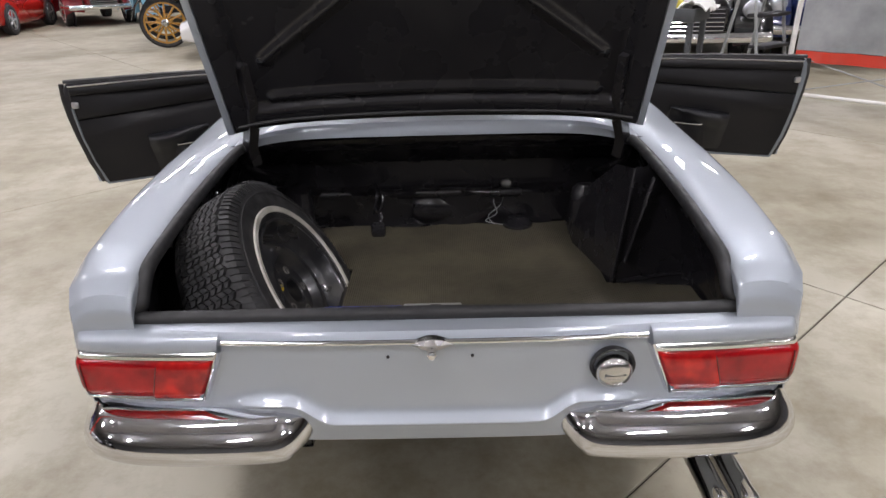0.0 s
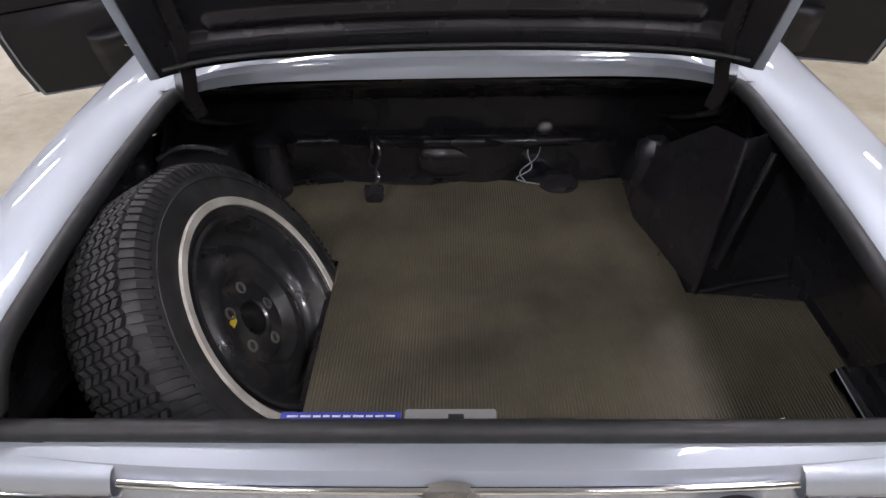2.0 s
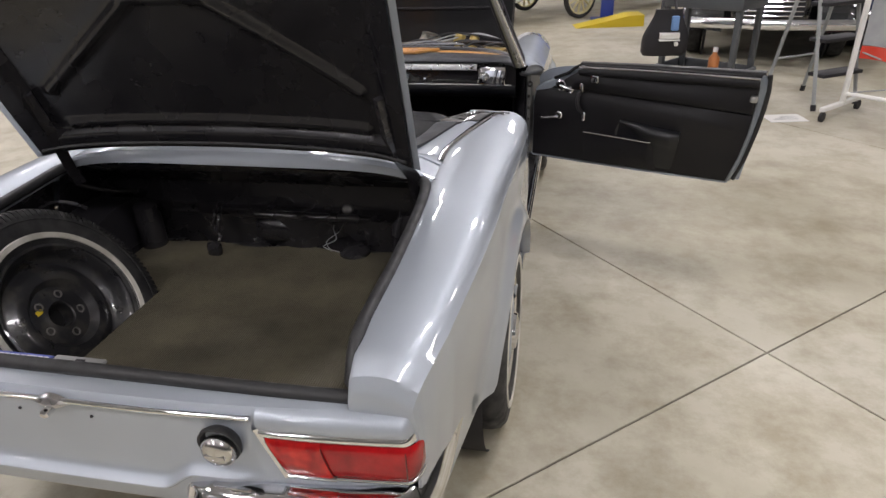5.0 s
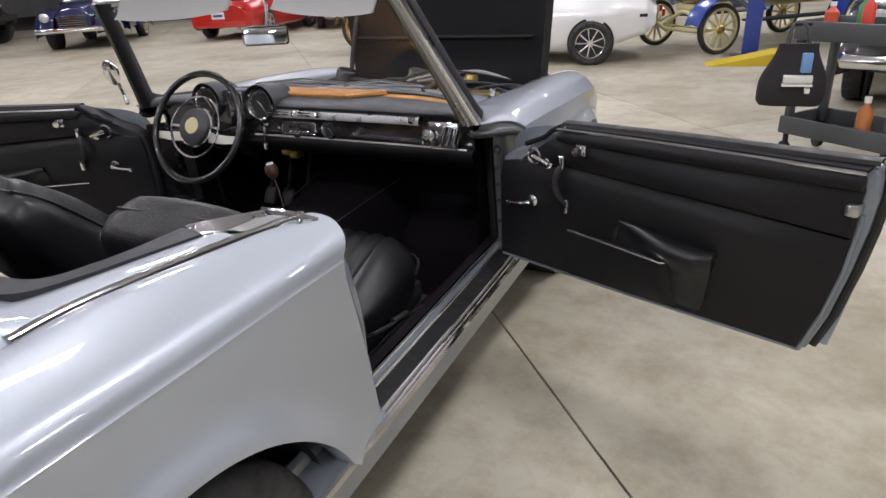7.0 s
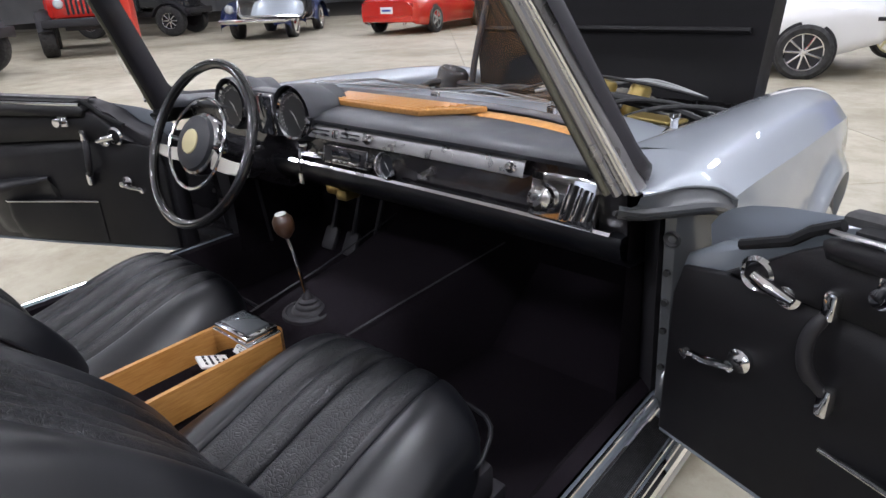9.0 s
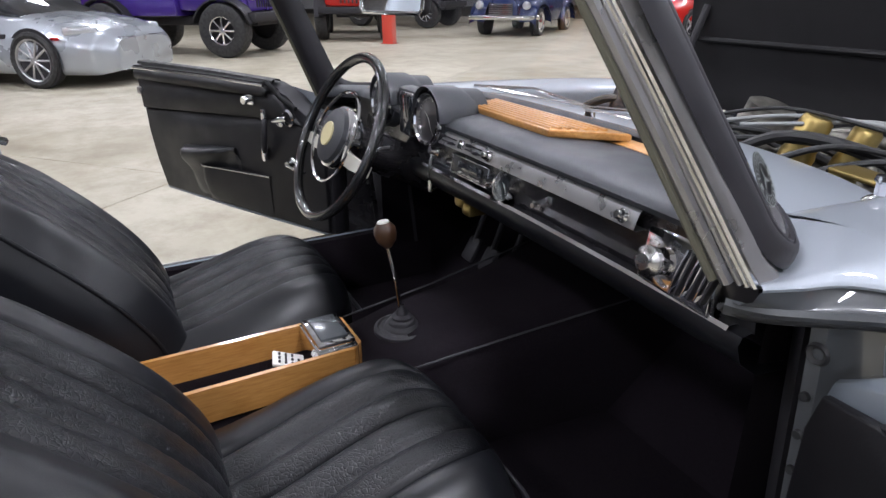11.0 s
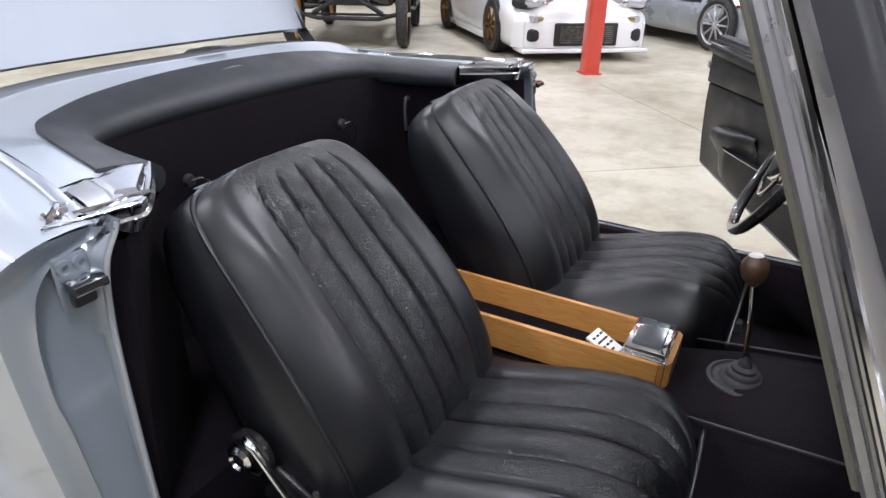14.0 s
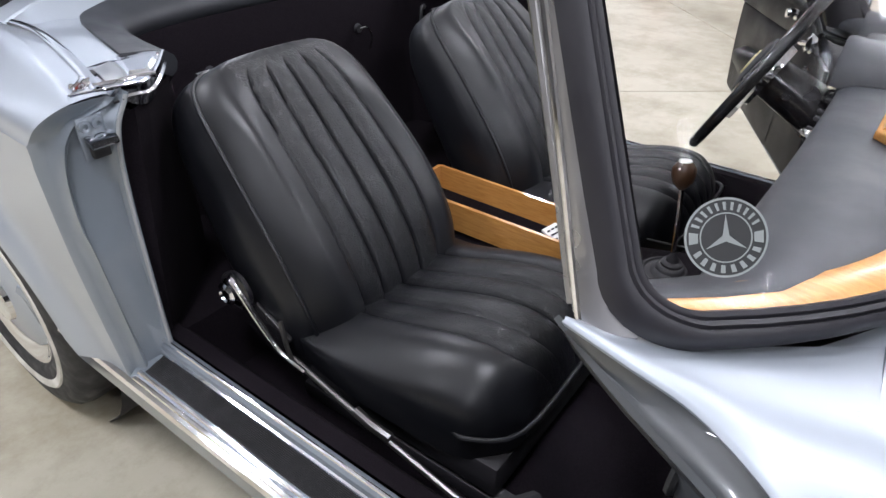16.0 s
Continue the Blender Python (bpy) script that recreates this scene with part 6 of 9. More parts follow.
    # pocket and armrest
    bm = bm_new()
    prof = []
    for k in range(17):
        t = k / 16
        x = lerp(0.285, 0.640, t)
        b = 0.003 + 0.046 * t ** 1.15 if t < 0.9 else 0.045 - 0.04 * ((t - 0.9) / 0.1) ** 2
        prof.append([M @ V(x, 0.583, 0.0), M @ V(x, 0.581, b), M @ V(x, 0.53, b * 1.05), M @ V(x, 0.48, b * 0.75), M @ V(x, 0.437, 0.002)])
    grid(bm, prof)
    part("door_pocket", bm, DOORCARD, d, "black door pocket", 60)
    bm = bm_new()
    tube(bm, [M @ V(lerp(0.282, 0.605, k / 14), 0.584, 0.005 + 0.042 * (k / 14) ** 1.15) for k in range(15)] + [M @ V(0.618, 0.588, 0.044), M @ V(0.622, 0.596, 0.036), M @ V(0.618, 0.604, 0.024)], 0.0036, 8)
    part("pocket_rim", bm, CHROME, d, "chrome pocket rim")
    bm = bm_new()
    rows = []
    for k in range(21):
        t = k / 20
        x = lerp(0.455, 0.735, t)
        w = 0.012 + 0.062 * sstep(t / 0.62) * (1 - 0.55 * sstep((t - 0.86) / 0.14))
        zc = 0.655 - 0.030 * t
        h1 = 0.008 + 0.008 * sstep(t * 2)
        h2 = 0.016 + 0.050 * sstep((t - 0.1) / 0.7)
        rows.append([M @ V(x, zc + h1 * 0.4, 0.0), M @ V(x, zc + h1, w * 0.35), M @ V(x, zc + h1 * 0.9, w * 0.70), M @ V(x, zc + h1 * 0.3, w * 0.94), M @ V(x, zc - h1 * 0.7, w), M @ V(x, zc - h2 * 0.45, w * 0.92), M @ V(x - 0.004, zc - h2 * 0.8, w * 0.70), M @ V(x - 0.010, zc - h2 * 1.3, w * 0.42), M @ V(x - 0.020, zc - h2 * 2.3, w * 0.20), M @ V(x - 0.03, 0.452, 0.001)])
    vr = grid(bm, rows)
    bm.faces.new(vr[0])
    bm.faces.new(vr[-1])
    part("armrest", bm, LEATHER, d, "padded black armrest", 60)
    return d


door(1, (0.76, 2.518), (0.944, -0.330))
door(-1, (-0.76, 2.440), (-0.902, -0.432))

# ---- wheels ----
def road_wheel(x, y, s):
    bm = bm_new()
    R, W = 0.322, 0.175
    prof = [(0.185, -0.075), (0.20, -0.088), (0.255, -0.095), (0.295, -0.088), (0.315, -0.070), (R, -0.045), (R, 0.045), (0.315, 0.070), (0.295, 0.088), (0.255, 0.095), (0.20, 0.088), (0.185, 0.075)]
    lathe(bm, prof, (x, y, R), (1, 0, 0), 64)
    t = part("road_wheel", bm, TYRE, car, "road wheel with whitewall tyre and painted hubcap")
    bm = bm_new()
    lathe(bm, [(0.228, 0.0935), (0.232, 0.0965), (0.248, 0.0975), (0.252, 0.0945)], (x, y, R), (s, 0, 0), 64)
    part("whitewall", bm, WHITEWALL, t, "narrow white sidewall ring")
    bm = bm_new()
    lathe(bm, [(0.19, 0.072), (0.188, 0.083), (0.178, 0.082), (0.16, 0.066), (0.145, 0.062)], (x, y, R), (s, 0, 0), 48)
    part("wheel_trim", bm, CHROME, t)
    bm = bm_new()
    lathe(bm, [(0.150, 0.060), (0.146, 0.070), (0.12, 0.082), (0.085, 0.088), (0.06, 0.090)], (x, y, R), (s, 0, 0), 48)
    part("hubcap", bm, SILVER, t, "silver painted hubcap")
    bm = bm_new()
    lathe(bm, [(0.062, 0.088), (0.058, 0.100), (0.03, 0.106), (0, 0.107)], (x, y, R), (s, 0, 0), 32)
    part("hubcap_centre", bm, CHROME, t)


for yy in (WHEEL_Y, FRONT_WHEEL_Y):
    for s in (1, -1):
        road_wheel(s * 0.725, yy, s)
for yy in (WHEEL_Y, FRONT_WHEEL_Y):
    for s in (1, -1):
        bm = bm_new()
        lathe(bm, [(0.385, 0.0), (0.385, -0.22), (0.0, -0.22)], (s * 0.765, yy, WHEEL_Z), (s, 0, 0), 40)
        part("wheel_housing", bm, BLACK_MATT, car)

# ---- dashboard ----
def dash_rows(prof, x0, x1, n=24, bow=0.0):
    rows = []
    for i in range(n + 1):
        x = lerp(x0, x1, i / n)
        b = bow * (x / 0.68) ** 2
        rows.append([V(x, y - b, z) for y, z in prof])
    return rows


bm = bm_new()
rows = []
for i in range(37):
    x = lerp(-0.690, 0.690, i / 36)
    b = 0.02 * (x / 0.68) ** 2
    yf = glass_y(x) - 0.010
    yn = 2.557 - b
    b -= min(0, yf - 0.05 - yn)
    yn = 2.557 - b if yf - 0.05 > yn else yf - 0.05
    rows.append([V(x, yf, 0.904), V(x, lerp(yf, yn, 0.2), 0.914), V(x, lerp(yf, yn, 0.5), 0.922), V(x, lerp(yf, yn, 0.8), 0.923), V(x, yn, 0.921), V(x, yn - 0.023, 0.918), V(x, yn - 0.037, 0.911), V(x, yn - 0.043, 0.902), V(x, yn - 0.040, 0.893), V(x, yn - 0.017, 0.890)])
grid(bm, rows)
dash = part("dashboard", bm, VINYL, car, "blue-grey padded dashboard with chrome instruments", 50)
bm = bm_new()
grid(bm, dash_rows([(2.532, 0.888), (2.535, 0.86), (2.545, 0.80), (2.548, 0.782)], -0.68, 0.68, 30, 0.02))
part("dash_face", bm, BLACK, dash, "glossy black dashboard face")
bm = bm_new()
grid(bm, dash_rows([(2.545, 0.786), (2.525, 0.784), (2.520, 0.772), (2.53, 0.745), (2.57, 0.715), (2.66, 0.70)], -0.68, 0.68, 30, 0.02))
part("lower_dash_pad", bm, LEATHER, dash, "black lower dashboard roll", 50)
bm = bm_new()
grid(bm, dash_rows([(2.540, 0.7905), (2.522, 0.7915), (2.518, 0.786), (2.524, 0.780), (2.54, 0.779)], -0.24, 0.66, 24, 0.02))
part("dash_chrome_strip", bm, CHROME, dash, "chrome strip along the dashboard")
bm = bm_new()
grid(bm, dash_rows([(2.537, 0.8905), (2.522, 0.8900), (2.517, 0.8870), (2.509, 0.8650), (2.509, 0.8620), (2.514, 0.8595), (2.545, 0.8585)], -0.14, 0.487, 24, 0.02))
part("heater_panel", bm, BRUSHED, dash, "bright heater control panel", 25)
# levers in dark slots, small fan knob, cap at the far end
tilt = pose(0, 0, 0, -20, 0, 0)
def on_panel(x, w, d, h, out, name, material, bev=0.001, dz=0.0):
    bm = bm_new()
    box(bm, (x, 2.5130 - 0.02 * (x / 0.68) ** 2 - out * 0.94 + dz * 0.36, 0.8760 + out * 0.35 + dz * 0.9), (w, d, h), bev, tilt)
    return part(name, bm, material, dash)


for x0, w in ((-0.090, 0.060), (0.012, 0.060)):
    on_panel(x0, w, 0.003, 0.0035, 0.0016, "lever_slot", BLACK_MATT, 0.0008, 0.005)
    on_panel(x0, w, 0.003, 0.0035, 0.0016, "lever_slot", BLACK_MATT, 0.0008, -0.005)
for x, k in ((-0.112, 1), (-0.072, -1), (0.000, 1), (0.030, -1)):
    on_panel(x, 0.009, 0.014, 0.007, 0.007, "heater_lever", BLACK_MATT, 0.002, 0.005 * k)
on_panel(-0.036, 0.020, 0.006, 0.020, 0.002, "panel_tab", CHROME, 0.002)
for x in (0.075, 0.462):
    bm = bm_new()
    lathe(bm, [(0.011, -0.004), (0.0115, 0.006), (0.008, 0.009), (0.007, 0.018), (0.005, 0.020), (0, 0.020)], (x, 2.513 - 0.02 * (x / 0.68) ** 2, 0.8760), (0, -0.94, 0.35), 18)
    part("dash_knob", bm, CHROME if x > 0.3 else DULL_CHROME, dash)


def dial(x, z, r, y, ax=(0, -1, 0.12), face=DIAL):
    bm = bm_new()
    lathe(bm, [(r, -0.02), (r * 1.10, 0.004), (r * 1.06, 0.012), (r * 0.97, 0.008), (r * 0.95, 0.001)], (x, y, z), ax, 36)
    g = part("gauge", bm, CHROME, dash, "round chrome-rimmed gauge")
    bm = bm_new()
    lathe(bm, [(0, 0.001), (r * 0.96, 0.001), (r * 0.98, -0.004)], (x, y, z), ax, 36)
    part("gauge_face", bm, face, g)
    bm = bm_new()
    u, w, d = frame_of(ax)
    c = V(x, y, z) + d * 0.0022
    for k in range(28):
        a = radians(-140 + 280 * k / 27) - math.pi / 2
        l = 0.14 if k % 4 == 0 else 0.08
        p = u * math.cos(a) + w * math.sin(a)
        t = u * -math.sin(a) + w * math.cos(a)
        q = [c + p * r * 0.9 + t * r * 0.012, c + p * r * 0.9 - t * r * 0.012, c + p * r * (0.9 - l) - t * r * 0.012, c + p * r * (0.9 - l) + t * r * 0.012]
        bm.faces.new([bm.verts.new(v) for v in q])
    for a, l in ((2.2, 0.72), (-0.6, 0.45)):
        p = u * math.cos(a) + w * math.sin(a)
        t = u * -math.sin(a) + w * math.cos(a)
        bm.faces.new([bm.verts.new(v) for v in (c + t * r * 0.03, c - t * r * 0.03, c + p * r * l)])
    part("gauge_marks", bm, WHITE, g, smooth=False)
    return g


# binnacle with two round gauges and a square one between
for x in (-0.440, -0.178):
    bm = bm_new()
    lathe(bm, [(0.069, 0.10), (0.068, 0.02), (0.065, -0.010), (0.061, -0.014), (0.056, -0.010), (0.054, 0.02)], (x, 2.525, 0.908), (0, 1, -0.10), 36)
    rows = []
    for k in range(13):
        a = math.pi * k / 12
        rows.append([V(x + 0.066 * math.cos(a), 2.505, 0.910 + 0.066 * math.sin(a)), V(x + 0.071 * math.cos(a), 2.497, 0.910 + 0.071 * math.sin(a)), V(x + 0.074 * math.cos(a), 2.505, 0.910 + 0.073 * math.sin(a)), V(x + 0.076 * math.cos(a), 2.57, 0.91 + 0.068 * math.sin(a)), V(x + 0.06 * math.cos(a), 2.66, 0.90 + 0.036 * math.sin(a)), V(x + 0.03 * math.cos(a), 2.72, 0.90 + 0.018 * math.sin(a))])
    grid(bm, rows)
    part("gauge_hood", bm, VINYL, dash, "black gauge cowl", 60)
    dial(x, 0.908, 0.054, 2.508)
bm = bm_new()
box(bm, (-0.309, 2.540, 0.900), (0.125, 0.05, 0.115), 0.012)
part("centre_gauge_body", bm, VINYL, dash)
bm = bm_new()
box(bm, (-0.300, 2.512, 0.898), (0.074, 0.012, 0.106), 0.006)
part("centre_gauge", bm, CHROME, dash)
bm = bm_new()
box(bm, (-0.300, 2.505, 0.898), (0.064, 0.006, 0.096), 0.003)
part("centre_gauge_face", bm, SMOKE, dash)
dial(0.104, 0.820, 0.027, 2.532, (0, -1, 0.25), SMOKE)
for x, z, r in ((-0.197, 0.826, 0.018), (-0.118, 0.818, 0.011), (0.050, 0.813, 0.011), (0.215, 0.812, 0.010)):
    bm = bm_new()
    lathe(bm, [(r, -0.010), (r * 1.05, 0.004), (r * 0.8, 0.008), (r * 0.62, 0.016), (r * 0.5, 0.019), (0, 0.019)], (x, 2.536, z), (0, -1, 0.2), 22)
    part("dash_switch", bm, CHROME, dash, "small chrome dashboard knob")
RM = pose(-0.034, 2.534, 0.819, -13, 0, 0)
bm = bm_new()
for b, z in (((0.152, 0.012, 0.0028), 0.0215), ((0.152, 0.012, 0.0028), -0.0215)):
    box(bm, (0, 0, z), b, 0.001, RM)
for x in (-0.0755, 0.0755):
    box(bm, (x, 0, 0), (0.0028, 0.012, 0.0402), 0.001, RM)
radio = part("radio", bm, CHROME, dash, "black radio in a thin chrome frame")
bm = bm_new()
box(bm, (0, 0.003, 0), (0.148, 0.010, 0.040), 0.001, RM)
part("radio_face", bm, BLACK, radio, "black radio face")
bm = bm_new()
box(bm, (0.002, -0.003, 0.004), (0.098, 0.006, 0.017), 0.002, RM)
part("radio_dial", bm, SMOKE, radio)
for k in range(5):
    bm = bm_new()
    box(bm, (-0.036 + 0.019 * k, -0.004, -0.013), (0.015, 0.010, 0.006), 0.0015, RM)
    part("radio_button", bm, DULL_CHROME, radio)
bm = bm_new()
box(bm, (0.560, 2.520, 0.830), (0.140, 0.020, 0.088), 0.006, pose(0, 0, 0, -10, 0, -6))
part("end_panel", bm, CHROME, dash, "chrome vent panel at the end of the dashboard")
for k in range(6):
    bm = bm_new()
    box(bm, (0.572 + 0.011 * k, 2.506 - 0.001 * k, 0.830), (0.004, 0.012, 0.070 - 0.004 * k), 0.001, pose(0, 0, 0, -10, 12, -6))
    part("vent_blade", bm, BLACK_MATT if k % 2 else CHROME, dash)
bm = bm_new()
lathe(bm, [(0.022, 0.0), (0.023, 0.010), (0.014, 0.016), (0.012, 0.020), (0, 0.021)], (0.521, 2.506, 0.827), (0, -1, 0.15), 22)
part("vent_wheel", bm, DULL_CHROME, dash)
bm = bm_new()
tube(bm, [(-0.19, 2.52, 0.82), (-0.19, 2.512, 0.79), (-0.192, 2.514, 0.765)], 0.004, 6)
box(bm, (-0.192, 2.514, 0.745), (0.018, 0.004, 0.03), 0.002)
part("ignition_key", bm, DULL_CHROME, dash)
# wooden dash top, a band that follows the foot of the glass
bm = bm_new()
rows = []
for i in range(81):
    t = lerp(-0.988, 0.988, i / 80)
    e = sstep((0.988 - abs(t)) / 0.08)
    c = ws(t, 0.0)
    n = -plan_normal(abs(t))
    n.x = math.copysign(abs(n.x), -t)
    w = lerp(0.030, 0.048, e)
    c = c + n * 0.006
    c.z = 0.910
    rows.append([c + V(0, 0, -0.006), c + V(0, 0, 0.006), c + n * (w * 0.3) + V(0, 0, 0.011), c + n * (w * 0.8) + V(0, 0, 0.011), c + n * w + V(0, 0, 0.007), c + n * w + V(0, 0, -0.006)])
grid(bm, rows)
woodtop = part("wooden_dash_top", bm, WOOD, dash, "varnished orange wood along the dash top", 40)
bm = bm_new()
prism(bm, [(-0.190, 2.700), (-0.150, 2.600), (0.155, 2.590), (0.205, 2.640), (0.260, 2.700)], 0.014, Matrix.Translation((0, 0, 0.922)), 0.003)
part("defroster_panel", bm, WOOD, woodtop, "slatted wooden defroster panel")
for k in range(7):
    y = 2.606 + 0.013 * k
    bm = bm_new()
    tube(bm, [(-0.146 - 0.0052 * k, y, 0.9365), (0.150 + 0.011 * k, y - 0.006, 0.9365)], 0.0038, 6)
    part("defroster_slat", bm, WOOD, woodtop)
    if k < 6:
        bm = bm_new()
        tube(bm, [(-0.140 - 0.0052 * k, y + 0.0065, 0.9358), (0.146 + 0.011 * k, y + 0.0005, 0.9358)], 0.0018, 4)
        part("defroster_slot", bm, BLACK_MATT, woodtop)
bm = bm_new()
box(bm, (-0.14, 2.60, 0.715), (0.055, 0.07, 0.04), 0.008)
box(bm, (-0.11, 2.59, 0.70), (0.04, 0.05, 0.03), 0.006)
part("under_dash_bracket", bm, GOLDCAD, car)

# ---- steering wheel ----
SC = V(-0.354, 2.345, 0.850)
SA = V(0.03, -0.895, 0.446).normalized()
su, sw, _ = frame_of(SA)
bm = bm_new()
ring = [SC + (su * math.cos(2 * math.pi * k / 64) + sw * math.sin(2 * math.pi * k / 64)) * 0.200 for k in range(64)]
tube(bm, ring, 0.0125, 12, closed=True)
steer = part("steering_wheel", bm, mat("black_wheel_rim", (0.012, 0.012, 0.013), 0.18, 0.0, 0.8), car, "large black steering wheel with chrome horn ring")
right = V(1, 0, 0) - SA * SA.x
right.normalize()
up = SA.cross(right).normalized()
if up.z < 0:
    up = -up
SM = basis(SC, right, up)
for sg in (-1, 1):
    bm = bm_new()
    prism(bm, [(sg * 0.040, -0.052), (sg * 0.120, -0.054), (sg * 0.193, -0.050), (sg * 0.195, -0.022), (sg * 0.120, -0.022), (sg * 0.040, -0.016)][::sg], 0.014, SM @ Matrix.Translation((0, 0, -0.020)), 0.004)
    part("spoke", bm, SPOKE_IVORY, steer, "ivory steering wheel spoke")
bm = bm_new()
rr = [SM @ V(0.112 * math.cos(2 * math.pi * k / 48), 0.112 * math.sin(2 * math.pi * k / 48), 0.012 - 0.008 * abs(math.sin(2 * math.pi * k / 48))) for k in range(48)]
tube(bm, rr, 0.0042, 8, closed=True)
tube(bm, [SM @ V(-0.11, 0.0, 0.010), SM @ V(-0.07, 0.0, 0.006)], 0.006, 8)
tube(bm, [SM @ V(0.11, 0.0, 0.010), SM @ V(0.07, 0.0, 0.006)], 0.006, 8)
lathe(bm, [(0.072, -0.03), (0.078, -0.005), (0.076, 0.006), (0.070, 0.008)], SC, SA, 40)
part("horn_ring", bm, CHROME, steer, "thin chrome horn ring")
bm = bm_new()
lathe(bm, [(0.071, 0.004), (0.066, 0.018), (0.05, 0.024), (0.03, 0.026), (0, 0.026)], SC, SA, 40)
part("horn_pad", bm, VINYL, steer, "padded grey hub")
bm = bm_new()
lathe(bm, [(0.031, 0.025), (0.029, 0.029), (0.018, 0.030), (0, 0.030)], SC, SA, 32)
part("hub_emblem", bm, IVORY, steer, "ivory hub badge")
bm = bm_new()
lathe(bm, [(0.045, -0.03), (0.048, -0.06), (0.052, -0.14), (0.050, -0.30)], SC, SA, 28)
tube(bm, [SC - SA * 0.07 + right * -0.05, SC - SA * 0.075 + right * -0.16 + up * 0.01], 0.006, 8)
tube(bm, [SC - SA * 0.07 + right * 0.05, SC - SA * 0.075 + right * 0.14 + up * 0.03], 0.006, 8)
part("steering_column", bm, BLACK, steer, "black steering column shroud")

# ---- shift lever ----
bm = bm_new()
lathe(bm, [(0.062, -0.004), (0.061, 0.003), (0.054, 0.006), (0.050, 0.003), (0.040, 0.004), (0.037, 0.010), (0.031, 0.014), (0.030, 0.019), (0.026, 0.023), (0.022, 0.024), (0.022, 0.029), (0.018, 0.033), (0.013, 0.034), (0.012, 0.040), (0.008, 0.046), (0.006, 0.056)], (0.0, 2.345, 0.500), (0, 0, 1), 40)
boot = part("shift_boot", bm, BLACK_MATT, car, "black rubber shift boot")
bm = bm_new()
tube(bm, crom([(0.0, 2.342, 0.55), (-0.004, 2.335, 0.62), (-0.012, 2.322, 0.70)], 5), 0.005, 10)
part("shift_rod", bm, CHROME, boot)
bm = bm_new()
lathe(bm, [(0, 0.024), (0.014, 0.022), (0.0225, 0.010), (0.0235, -0.004), (0.020, -0.018), (0.010, -0.030), (0.006, -0.034)], (-0.013, 2.320, 0.722), (-0.08, -0.12, 1), 24)
part("shift_knob", bm, DARKWOOD, boot, "dark brown wooden shift knob")
bm = bm_new()
lathe(bm, [(0.013, 0.0225), (0.012, 0.025), (0, 0.0255)], (-0.013, 2.320, 0.722), (-0.08, -0.12, 1), 20)
part("shift_plate", bm, WHITE, boot)


# ---- seats ----
def flute(u, lim=0.54, n=4):
    """Height of the pleats across the seat, u -1..1: puffed tubes between tight seams."""
    if abs(u) >= lim + 0.05:
        return 0.0
    k = (min(lim, max(-lim, u)) + lim) / (2 * lim) * n
    g = abs(k - round(k)) if abs(u) < lim else (abs(u) - lim) / (2 * lim) * n
    puff = 0.0085 * abs(math.sin(math.pi * k)) ** 0.7 if abs(u) < lim else 0.0
    return puff - 0.0095 * math.exp(-(g / 0.055) ** 1.3) - (0.004 if abs(u) < lim else 0.0)


